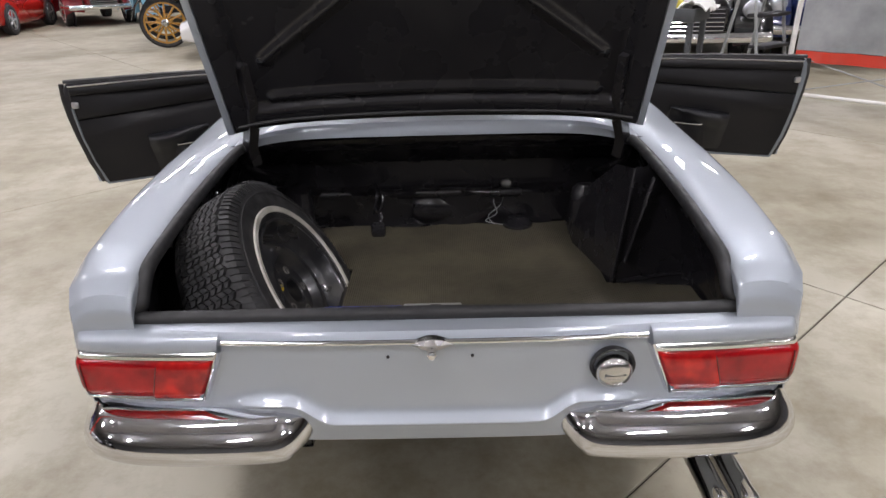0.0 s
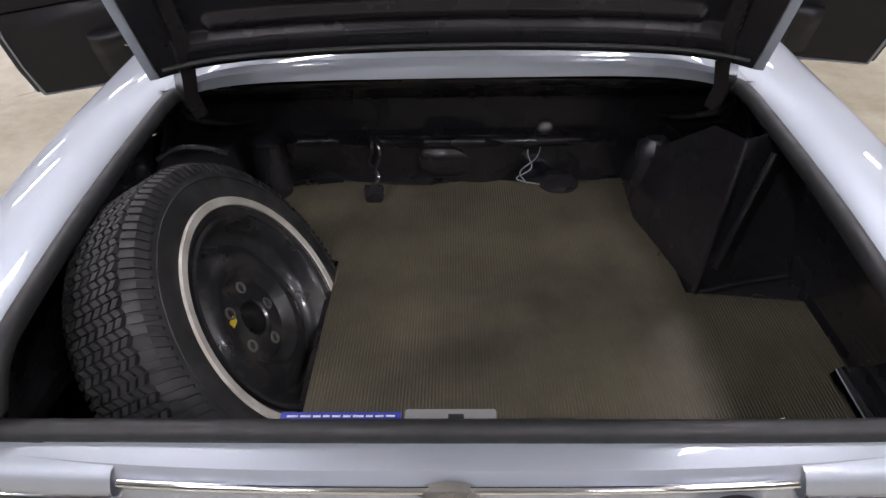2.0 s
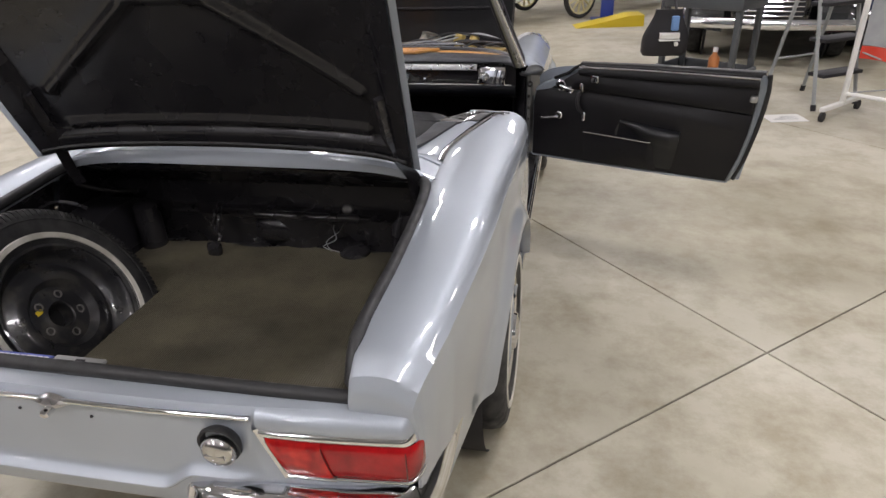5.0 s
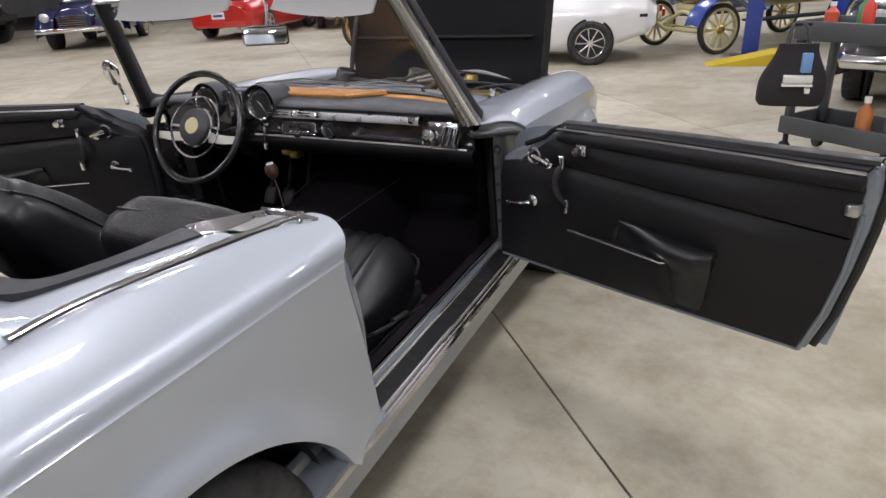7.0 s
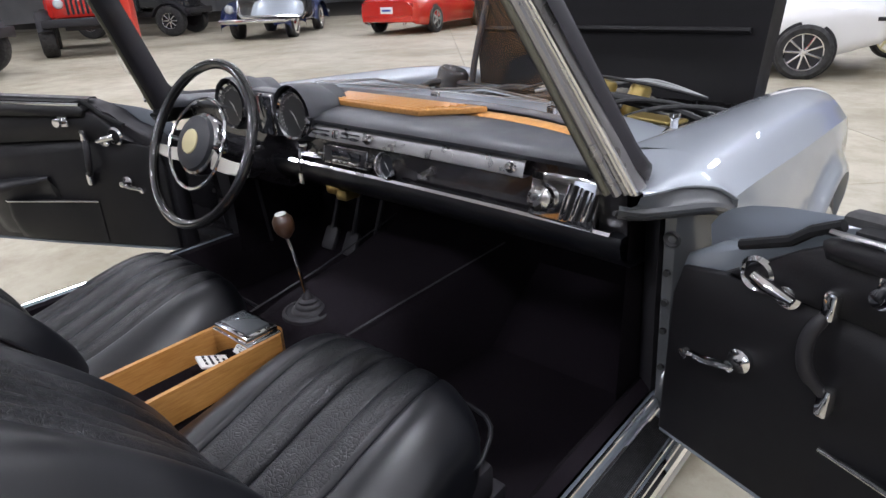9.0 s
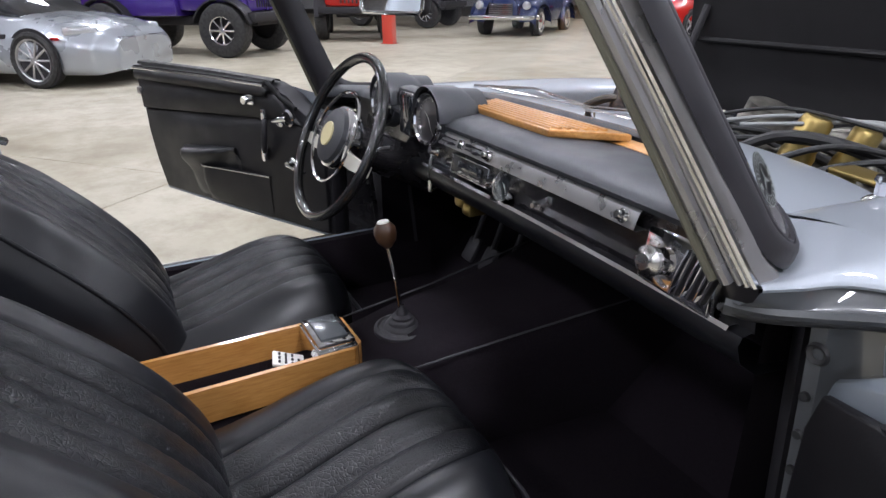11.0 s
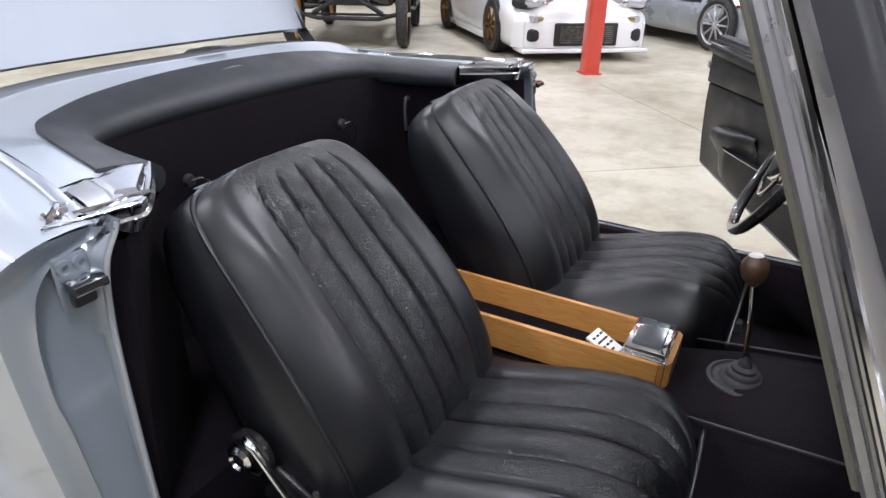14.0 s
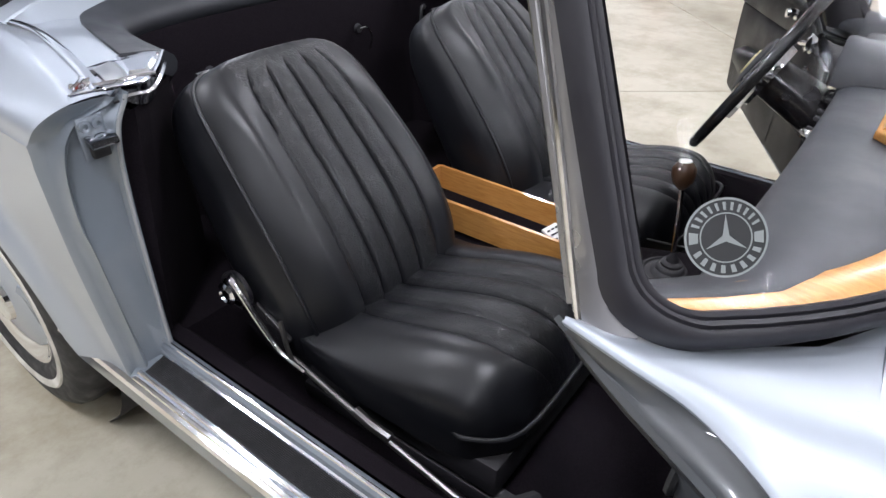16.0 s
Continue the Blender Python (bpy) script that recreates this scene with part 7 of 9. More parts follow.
def seat(cx, s):
    # cushion: rings along its length, from the back to the rolled front
    rng = random.Random(5 if s > 0 else 9)
    bm = bm_new()
    prof = [(1.84, 0.455, 0.478), (1.92, 0.445, 0.488), (2.00, 0.44, 0.512), (2.08, 0.44, 0.540), (2.15, 0.44, 0.560), (2.205, 0.442, 0.566), (2.250, 0.446, 0.560), (2.285, 0.452, 0.538), (2.303, 0.462, 0.508), (2.308, 0.475, 0.485)]
    dense = crom(prof, 4)
    rows = []
    for q in dense:
        y, zb, zt = q.x, q.y, q.z
        k = (y - 1.84) / 0.468
        hw = 0.232 + 0.012 * math.sin(math.pi * min(1, k * 1.1)) - 0.075 * max(0, (k - 0.80) / 0.2) ** 2.2
        row = []
        for i in range(101):
            u = -1 + 2 * i / 100
            e = (1 - abs(u) ** 3.2)
            ridge = 0.014 * math.exp(-((abs(u) - 0.68) / 0.20) ** 2)
            z = zb + (zt - zb) * (0.30 + 0.70 * max(0, e) ** 0.55) + ridge * (1 - 0.5 * max(0, k - 0.8) / 0.2) + 1.35 * flute(u) * (1 if k < 0.93 else 0.6)
            row.append(V(cx + hw * u, y - 0.02 * abs(u) ** 3 * max(0, k - 0.5), z))
        row = [V(cx - hw * 0.97, row[0].y, zb - 0.05), V(cx - hw * 1.0, row[0].y, zb)] + row + [V(cx + hw * 1.0, row[-1].y, zb), V(cx + hw * 0.97, row[-1].y, zb - 0.05)]
        rows.append(row)
    last = rows[-1]
    rows.append([V(p.x, p.y + 0.002, min(p.z, 0.46)) for p in last])
    rows.append([V(p.x, p.y - 0.01, 0.405) for p in last])
    grid(bm, rows)
    for f in bm.faces:
        m = f.calc_center_median()
        if abs(m.x - cx) < 0.52 * 0.236 and m.z > 0.47:
            f.material_index = 1
    st = part("seat", bm, [LEATHER, CRINKLE], car, "pleated black leather bucket seat", 70)
    # piping round the cushion edge
    bm = bm_new()
    pipe = [V(cx + s * 0.232, q.x, q.y + 0.012) for q in dense[2:26]] + [V(cx + s * 0.232 * (1 - t), 2.306 + 0.006 * math.sin(math.pi * t / 2), 0.478) for t in (0.2, 0.5, 0.8, 1.0)] + [V(cx - s * 0.232 * t, 2.312 - 0.006 * t, 0.478) for t in (0.2, 0.5, 0.8)]
    tube(bm, crom(pipe[::3] + [pipe[-1]], 4), 0.0045, 8)
    part("cushion_piping", bm, LEATHER, st)
    # backrest: rings from the foot to the top, a fluted front panel, flat side panels and a flat back
    bm = bm_new()
    prof = [  # y of front face, z, half width, thickness
        (1.928, 0.425, 0.218, 0.150), (1.924, 0.48, 0.235, 0.185), (1.906, 0.55, 0.246, 0.218), (1.862, 0.63, 0.249, 0.232), (1.800, 0.71, 0.245, 0.226), (1.730, 0.785, 0.236, 0.208), (1.678, 0.838, 0.229, 0.188), (1.648, 0.866, 0.221, 0.168), (1.622, 0.887, 0.206, 0.146), (1.604, 0.899, 0.182, 0.122), (1.592, 0.9045, 0.145, 0.098)]
    dn = [np.array(p) for p in prof]
    fine = []
    for i in range(len(dn) - 1):
        p0, p1, p2, p3 = dn[max(i - 1, 0)], dn[i], dn[i + 1], dn[min(i + 2, len(dn) - 1)]
        for k in range(9):
            t = k / 9
            fine.append(0.5 * (2 * p1 + (p2 - p0) * t + (2 * p0 - 5 * p1 + 4 * p2 - p3) * t * t + (3 * p1 - p0 - 3 * p2 + p3) * t ** 3))
    fine.append(dn[-1])
    nd = V(0, -0.80, -0.60)
    FR = 0.90

    def ring(q, grow=1.0):
        y, z, hw, th = q
        kk = (z - 0.425) / 0.478
        row = []
        fade = sstep((0.985 - kk) / 0.05)
        for i in range(141):
            u = 1 - 2 * i / 140
            wrap = 0.034 * max(0.0, (abs(u) - 0.72) / 0.28) ** 2.2 + 0.012 * abs(u) ** 2
            bol = 0.012 * math.exp(-((abs(u) - 0.74) / 0.15) ** 2) * sstep((0.97 - kk) / 0.2)
            uu = u * 0.54 / max(0.54 * 0.62, 0.54 * min(1.0, hw / 0.236))
            pleat = flute(uu, 0.54) * fade
            gather = 0.0005 * math.sin(z * 210 + 2.2 * math.sin(u * 14 + s)) * (1 if abs(uu) < 0.54 else 0.0) * sstep((kk - 0.05) / 0.2)
            dish = 0.012 * sstep((0.5 - abs(u)) / 0.45) * math.sin(math.pi * min(1, kk))
            dpt = wrap - bol - pleat - gather + dish
            row.append(V(cx + hw * FR * u * grow, y, z) + nd * dpt)
        # side panel, back and the other side
        e0 = 0.046
        for sx in (-1, 1):
            side = []
            for i in range(1, 15):
                f = i / 15
                bulge = 1.0 + 0.055 * math.sin(math.pi * min(1, f * 1.25)) ** 0.6 if f < 0.8 else 1.0 + 0.055 * math.sin(math.pi) - 0.16 * ((f - 0.8) / 0.2) ** 2
                cr = 0.0022 * math.sin(f * 26 + z * 60) * math.exp(-((kk - 0.20) / 0.12) ** 2) * math.exp(-((f - 0.25) / 0.2) ** 2)
                side.append(V(cx + sx * (hw * (FR + 0.04 * sstep(f * 4)) * bulge * grow + cr), y, z) + nd * lerp(e0, th, f))
            if sx < 0:
                row += side
                row += [V(cx + hw * 0.76 * u * grow, y, z) + nd * (th + 0.006 * (1 - u * u)) for u in (-0.9, -0.6, -0.2, 0.2, 0.6, 0.9)]
            else:
                row += side[::-1]
        return row
    rows = [ring(q) for q in fine]
    mid = sum(rows[-1], Vector()) / len(rows[-1])
    rows.append([p.lerp(mid, 0.25) + V(0, 0, 0.0025) for p in rows[-1]])
    rows.append([p.lerp(mid, 0.7) + V(0, 0, 0.0045) for p in rows[-1]])
    vr = grid(bm, rows, True)
    bm.faces.new(vr[-1])
    bm.faces.new(vr[0])
    for f in bm.faces:
        m = f.calc_center_median()
        if len(f.verts) == 4 and abs(m.x - cx) < 0.50 * 0.236 and m.z < 0.897:
            f.material_index = 1
    br = part("backrest", bm, [LEATHER, CRINKLE], st, "pleated black leather backrest", 70)
    # piping along the edge between the front and the side panels
    bm = bm_new()
    pts = [V(cx - hw * 0.905, y, z) + nd * 0.044 for y, z, hw, th in fine[5::3]]
    tube(bm, crom(pts + [V(2 * cx - p.x, p.y, p.z) for p in pts][::-1], 3), 0.0042, 8)
    part("backrest_piping", bm, LEATHER, st)
    # recliner on the outer side
    o = cx + s * 0.262
    bm = bm_new()
    box(bm, (o - s * 0.012, 1.79, 0.455), (0.010, 0.10, 0.08), 0.004, pose(0, 0, 0, -28, 0, 0))
    lathe(bm, [(0.040, -0.004), (0.040, 0.006), (0.030, 0.010)], (o, 1.728, 0.532), (s, 0, 0), 24)
    part("recliner_plate", bm, BLACK, st, "black recliner plate")
    bm = bm_new()
    lathe(bm, [(0.022, 0.006), (0.024, 0.014), (0.018, 0.018), (0.013, 0.012), (0.011, 0.016), (0, 0.016)], (o + s * 0.006, 1.720, 0.528), (s, 0, 0), 24)
    tube(bm, crom([(o + s * 0.006, 1.728, 0.560), (o + s * 0.018, 1.742, 0.572), (o + s * 0.020, 1.765, 0.552), (o + s * 0.016, 1.80, 0.500), (o + s * 0.010, 1.84, 0.448), (o + s * 0.006, 1.90, 0.425)], 5), [0.008] * 8 + [0.0062] * 18, 10)
    part("recliner_lever", bm, CHROME, st, "chrome recliner lever")
    bm = bm_new()
    tube(bm, [(o + s * 0.006, 1.85, 0.52), (o + s * 0.008, 1.862, 0.47), (o + s * 0.004, 1.868, 0.43)], 0.0045, 8)
    tube(bm, [(o - s * 0.004, 1.86, 0.43), (o, 2.05, 0.385), (o, 2.28, 0.335)], 0.0065, 8)
    tube(bm, [(o, 2.02, 0.40), (o + s * 0.004, 2.06, 0.395), (o, 2.10, 0.385)], 0.010, 8)
    part("seat_rail", bm, DARK_STEEL, st, "dark steel seat adjuster rod")
    bm = bm_new()
    box(bm, (cx, 2.07, 0.365), (0.44, 0.44, 0.075), 0.012)
    part("seat_base", bm, BLACK_MATT, st, "black seat base")
    for sx in (-1, 1):
        bm = bm_new()
        box(bm, (cx + sx * 0.20, 2.08, 0.305), (0.035, 0.50, 0.035), 0.006)
        part("floor_rail", bm, BLACK_MATT, st)


seat(0.352, 1)
seat(-0.352, -1)

# pedals
for x in (-0.47, -0.37, -0.27):
    bm = bm_new()
    box(bm, (x, 2.80, 0.42), (0.06, 0.02, 0.08), 0.01, pose(0, 0, 0, -30, 0, 0))
    tube(bm, [(x, 2.81, 0.44), (x, 2.88, 0.62)], 0.009, 8)
    part("pedal", bm, BLACK_MATT, car)

# ---- loose things in the car ----
console = thing("console_box", "open orange-brown wooden console box with a chrome-lidded ashtray", "storage box")
bm = bm_new()


def plank(p, q, z0, z1, t):
    d = (q - p).normalized()
    n = V(-d.y, d.x, 0) * t * 0.5
    rows = [[p + n + V(0, 0, z0), p + n + V(0, 0, z1), p - n + V(0, 0, z1), p - n + V(0, 0, z0)], [q + n + V(0, 0, z0), q + n + V(0, 0, z1), q - n + V(0, 0, z1), q - n + V(0, 0, z0)]]
    vr = grid(bm, rows, True)
    bm.faces.new(vr[0])
    bm.faces.new(vr[1])


CB = [V(-0.062, 1.70, 0), V(-0.062, 2.205, 0), V(-0.048, 2.222, 0), V(0.062, 2.222, 0), V(0.078, 2.205, 0), V(0.085, 1.70, 0)]
bm.free()
for a, b in zip(CB, CB[1:] + CB[:1]):
    bm = bm_new()
    plank(a, b, 0.462, 0.532, 0.010)
    part("box_side", bm, WOOD, console, "varnished wood box side", 30)
bm = bm_new()
box(bm, (0.010, 1.955, 0.466), (0.138, 0.50, 0.008))
part("box_floor", bm, CARPET, console)
bm = bm_new()
box(bm, (0.008, 2.176, 0.500), (0.135, 0.084, 0.070), 0.004)
box(bm, (0.008, 2.176, 0.541), (0.122, 0.078, 0.014), 0.005)
part("ashtray", bm, CHROME, console, "chrome ashtray")
bm = bm_new()
box(bm, (0.008, 2.176, 0.549), (0.096, 0.056, 0.008), 0.003)
part("ashtray_lid", bm, mat("grey_lid", (0.10, 0.11, 0.12), 0.25, 0.3, 0.5), console, "dark grey ashtray lid")
remote = thing("remote_control", "small white remote control with black buttons in the wooden box", "remote control")
RM = pose(0.012, 2.090, 0.500, -20, 4, -14) @ Matrix.Scale(0.72, 4)
bm = bm_new()
box(bm, (0, 0, 0), (0.064, 0.088, 0.010), 0.004)
bmesh.ops.transform(bm, matrix=RM, verts=bm.verts)
part("case", bm, WHITE, remote)
for i in range(3):
    for j in range(4):
        if (i, j) in ((1, 1), (0, 3)):
            continue
        bm = bm_new()
        box(bm, (-0.018 + 0.018 * i, -0.026 + 0.018 * j, 0.0062), (0.011, 0.007, 0.003), 0.001)
        bmesh.ops.transform(bm, matrix=RM, verts=bm.verts)
        part("button", bm, BLACK_MATT, remote)
bm = bm_new()
box(bm, (0, -0.008, 0.0062), (0.03, 0.006, 0.003), 0.001)
bmesh.ops.transform(bm, matrix=RM, verts=bm.verts)
part("button", bm, BLACK_MATT, remote)

# trunk mat
bm = bm_new()
xs = [lerp(-0.262, 0.705, i / 40) for i in range(41)]
rows = []
for j in range(31):
    y = lerp(0.246, 1.150, j / 30)
    row = []
    for x in xs:
        xl = x if y < 0.84 else lerp(-0.50, 0.705, (x + 0.262) / 0.967)
        if y > 0.695 and xl > 0.478:
            xl = lerp(0.445, 0.478, (xl - 0.478) / 0.23)
        yy = y
        if j == 30:
            yy += 0.012 * math.sin(xl * 18) - 0.008 * abs(math.sin(xl * 7))
        row.append(V(xl, yy, 0.5415 + 0.0012 * math.sin(x * 13 + y * 9)))
    rows.append(row)
top = grid(bm, rows)
trunk_mat = part("trunk_mat", bm, MAT, None)
tagged(trunk_mat, "ribbed olive-brown rubber mat on the trunk floor", "mat")
solid(trunk_mat, 0.005)

# ---- spare wheel leaning in the trunk ----
SPN = V(0.868, 0.007, 0.496).normalized()
SPC = V(-0.401, 0.555, 0.598)
bm = bm_new()
R = 0.305
prof = [(0.188, -0.070), (0.20, -0.082), (0.24, -0.090), (0.272, -0.086), (0.290, -0.076), (0.298, -0.064), (0.3005, 0.0), (0.298, 0.064), (0.290, 0.076), (0.272, 0.086), (0.24, 0.090), (0.20, 0.082), (0.188, 0.070)]
lathe(bm, prof, SPC, SPN, 96)
spare = part("spare_wheel", bm, TYRE)
tagged(spare, "black spare wheel with a narrow whitewall tyre leaning in the trunk", "wheel")
u, w, d = frame_of(SPN)
bm = bm_new()


def on_tyre(a, h, r):
    return SPC + d * h + (u * math.cos(a) + w * math.sin(a)) * r


# tread: zigzag ribs and shoulder lugs
for h0 in (-0.046, -0.028, -0.0095, 0.0095, 0.028, 0.046):
    for k in range(132):
        a0, a1 = 2 * math.pi * k / 132, 2 * math.pi * (k + 0.80) / 132
        z0 = 0.0042 * (1 if k % 2 else -1)
        q = []
        for a, hh in ((a0, h0 + z0 - 0.0062), (a1, h0 - z0 - 0.0062), (a1, h0 - z0 + 0.0062), (a0, h0 + z0 + 0.0062)):
            q.append((on_tyre(a, hh, 0.2985), on_tyre(a, hh * 0.98, 0.3065)))
        lo, hi = [bm.verts.new(p[0]) for p in q], [bm.verts.new(p[1]) for p in q]
        bm.faces.new(hi)
        for i in range(4):
            bm.faces.new((lo[i], lo[(i + 1) % 4], hi[(i + 1) % 4], hi[i]))
for sg in (-1, 1):
    for k in range(110):
        a0, a1, a2 = [2 * math.pi * (k + t) / 110 for t in (0, 0.62, 0.3)]
        q = [(a0, 0.058, 0.297, 0.304), (a1, 0.058, 0.297, 0.304), (a1 + 0.012, 0.078, 0.286, 0.294), (a1 + 0.02, 0.087, 0.270, 0.276), (a2 + 0.02, 0.087, 0.270, 0.276), (a0 + 0.012, 0.078, 0.286, 0.294)]
        lo = [bm.verts.new(on_tyre(a, sg * hh, r0)) for a, hh, r0, r1 in q]
        hi = [bm.verts.new(on_tyre(a, sg * hh * 1.01, r1)) for a, hh, r0, r1 in q]
        bm.faces.new((hi[0], hi[1], hi[2], hi[5]))
        bm.faces.new((hi[5], hi[2], hi[3], hi[4]))
        for i in range(6):
            bm.faces.new((lo[i], lo[(i + 1) % 6], hi[(i + 1) % 6], hi[i]))
part("tread", bm, TYRE, spare, "deep tread blocks", smooth=False)
bm = bm_new()
lathe(bm, [(0.203, 0.0835), (0.206, 0.0895), (0.219, 0.0915), (0.222, 0.0875)], SPC, SPN, 96)
part("whitewall", bm, WHITEWALL, spare, "narrow cream whitewall ring")
bm = bm_new()
for r, h in ((0.262, 0.0885), (0.204, 0.0855)):
    tube(bm, [on_tyre(2 * math.pi * k / 72, h, r) for k in range(72)], 0.0018, 6, closed=True)
part("sidewall_rib", bm, TYRE, spare)
RIMP = mat("worn_black_rim", (0.012, 0.012, 0.013), 0.24, 0.0, 0.5)
vary(RIMP, (0.020, 0.020, 0.022), (0.050, 0.047, 0.043), 18.0, 6.0, 0.5, 0.6)
rough_vary(RIMP, 0.26, 0.40, 14.0)
bm = bm_new()
lathe(bm, [(0.190, 0.070), (0.190, 0.082), (0.183, 0.083), (0.176, 0.074), (0.172, 0.050), (0.160, 0.034), (0.150, 0.030), (0.140, 0.034), (0.128, 0.046), (0.112, 0.054), (0.098, 0.052), (0.090, 0.040), (0.082, 0.030), (0.060, 0.030), (0.046, 0.034), (0.038, 0.036), (0.034, 0.032), (0.034, -0.02)], SPC, SPN, 64)
rimp = part("rim", bm, RIMP, spare, "worn black steel rim")
bm = bm_new()
lathe(bm, [(0.034, -0.01), (0, -0.01)], SPC, SPN, 32)
part("hub_bore", bm, mat("deep_black", (0.002, 0.002, 0.002), 0.9), rimp)
LUGM = mat("worn_lug_seats", (0.22, 0.21, 0.20), 0.4, 0.4)
for k in range(5):
    a = 2 * math.pi * (k + 0.25) / 5
    bm = bm_new()
    lathe(bm, [(0.0125, 0.0310), (0.0115, 0.0345), (0.0085, 0.0345), (0.0070, 0.024), (0.0070, 0.018)], SPC + (u * math.cos(a) + w * math.sin(a)) * 0.060, SPN, 14)
    part("lug_hole", bm, LUGM, rimp)
bm = bm_new()
box(bm, (0, 0, 0), (0.020, 0.013, 0.0015), 0.0004, basis(on_tyre(2 * math.pi * 4.45 / 5, 0.0325, 0.058), u, w))
part("paint_dab", bm, YELLOW, rimp, "small yellow paint mark")
bm = bm_new()
tube(bm, [on_tyre(4.6, 0.045, 0.165), on_tyre(4.62, 0.075, 0.150)], 0.004, 8)
part("valve", bm, RUBBER, rimp)
# fixing bracket beyond the spare and a rag in the corner
bm = bm_new()
tube(bm, crom([(-0.60, 0.82, 0.80), (-0.56, 0.84, 0.815), (-0.51, 0.85, 0.81), (-0.47, 0.86, 0.79)], 4), 0.006, 8)
lathe(bm, [(0, 0.015), (0.014, 0.012), (0.016, 0.0)], (-0.62, 0.78, 0.80), (0.3, -1, 0.3), 14)
part("spare_clamp", bm, BLACK, car)

# ---- other vehicles standing in the hall ----
PAINTS = {
    "white": paint("white_car_paint", (0.80, 0.80, 0.80), 0.0, 0.22),
    "silver": paint("grey_silver_car_paint", (0.40, 0.43, 0.47), 0.5, 0.28),
    "purple": paint("purple_car_paint", (0.05, 0.02, 0.22), 0.1, 0.25),
    "red": paint("red_car_paint", (0.52, 0.018, 0.012), 0.0, 0.22),
    "darkred": paint("dark_red_car_paint", (0.16, 0.008, 0.012), 0.1, 0.22),
    "navy": paint("navy_car_paint", (0.012, 0.022, 0.085), 0.1, 0.2),
    "blue": paint("blue_car_paint", (0.02, 0.06, 0.33), 0.1, 0.22),
    "lightblue": paint("pale_blue_car_paint", (0.20, 0.42, 0.55), 0.0, 0.25),
    "black": paint("black_car_paint", (0.010, 0.010, 0.011), 0.0, 0.2),
    "charcoal": paint("charcoal_car_paint", (0.04, 0.042, 0.045), 0.2, 0.25),
}


def heading_pose(x, y, h):
    return pose(x, y, 0, 0, 0, math.degrees(math.atan2(h[1], h[0])))


def bg_wheel(parent, x, y, r, w, s, rim, spokes, rr=0.66, hub=None):
    bm = bm_new()
    lathe(bm, [(r * rr, -w * 0.42), (r * 0.86, -w * 0.5), (r * 0.97, -w * 0.42), (r, -w * 0.25), (r, w * 0.25), (r * 0.97, w * 0.42), (r * 0.86, w * 0.5), (r * rr, w * 0.42)], (x, y, r), (0, 1, 0), 40)
    t = part("wheel", bm, TYRE, parent)
    bm = bm_new()
    lathe(bm, [(r * rr * 1.02, w * 0.40), (r * rr, w * 0.46), (r * rr * 0.94, w * 0.42), (r * rr * 0.90, w * 0.10)], (x, y, r), (0, s, 0), 36)
    for k in range(spokes):
        a = 2 * math.pi * k / spokes
        p = V(math.cos(a), 0, math.sin(a))
        c = V(x, y + s * w * 0.30, r)
        tube(bm, [c + p * r * 0.08 + V(0, s * w * 0.06, 0), c + p * r * rr * 0.95], r * (0.075 if spokes < 7 else 0.042), 6)
    lathe(bm, [(r * 0.16, 0.0), (r * 0.15, w * 0.12), (0, w * 0.14)], (x, y + s * w * 0.26, r), (0, s, 0), 20)
    part("rim", bm, rim, t)
    bm = bm_new()
    lathe(bm, [(r * rr * 0.93, 0.0), (0, 0.0)], (x, y + s * w * 0.06, r), (0, s, 0), 28)
    part("brake_disc", bm, BLACK_MATT, t)
    return t


def hull(bm, stations, n=5, seg=4):
    """stations: x, z low, z high, half width, tuck at the top (0..1 narrower)."""
    arr = [np.array(s, float) for s in stations]
    rows = []
    for i in range(len(arr) - 1):
        p0, p1, p2, p3 = arr[max(i - 1, 0)], arr[i], arr[i + 1], arr[min(i + 2, len(arr) - 1)]
        for k in range(n + (1 if i == len(arr) - 2 else 0)):
            t = k / n
            q = 0.5 * (2 * p1 + (p2 - p0) * t + (2 * p0 - 5 * p1 + 4 * p2 - p3) * t * t + (3 * p1 - p0 - 3 * p2 + p3) * t ** 3)
            q[0] = lerp(p1[0], p2[0], t)
            x, lo, hi, hw, tk = q
            h = hi - lo
            sec = [(hw * 0.90, lo), (hw * 0.97, lo + h * 0.10), (hw, lo + h * 0.35), (hw * 0.995, lo + h * 0.62), (hw * (1 - 0.3 * tk), lo + h * 0.82), (hw * (1 - 0.55 * tk), lo + h * 0.93), (hw * (1 - 0.9 * tk) * 0.9, lo + h * 0.985), (hw * 0.3 * (1 - 0.5 * tk), hi), (0, hi + 0.012)]
            sec = [(p.x, p.y) for p in crom([(a, b, 0) for a, b in sec], 3)]
            full = [V(x, y, z) for y, z in sec] + [V(x, -y, z) for y, z in sec[-2::-1]]
            rows.append(full)
    vr = grid(bm, rows)
    for r in (vr[0], vr[-1]):
        bm.faces.new(r)


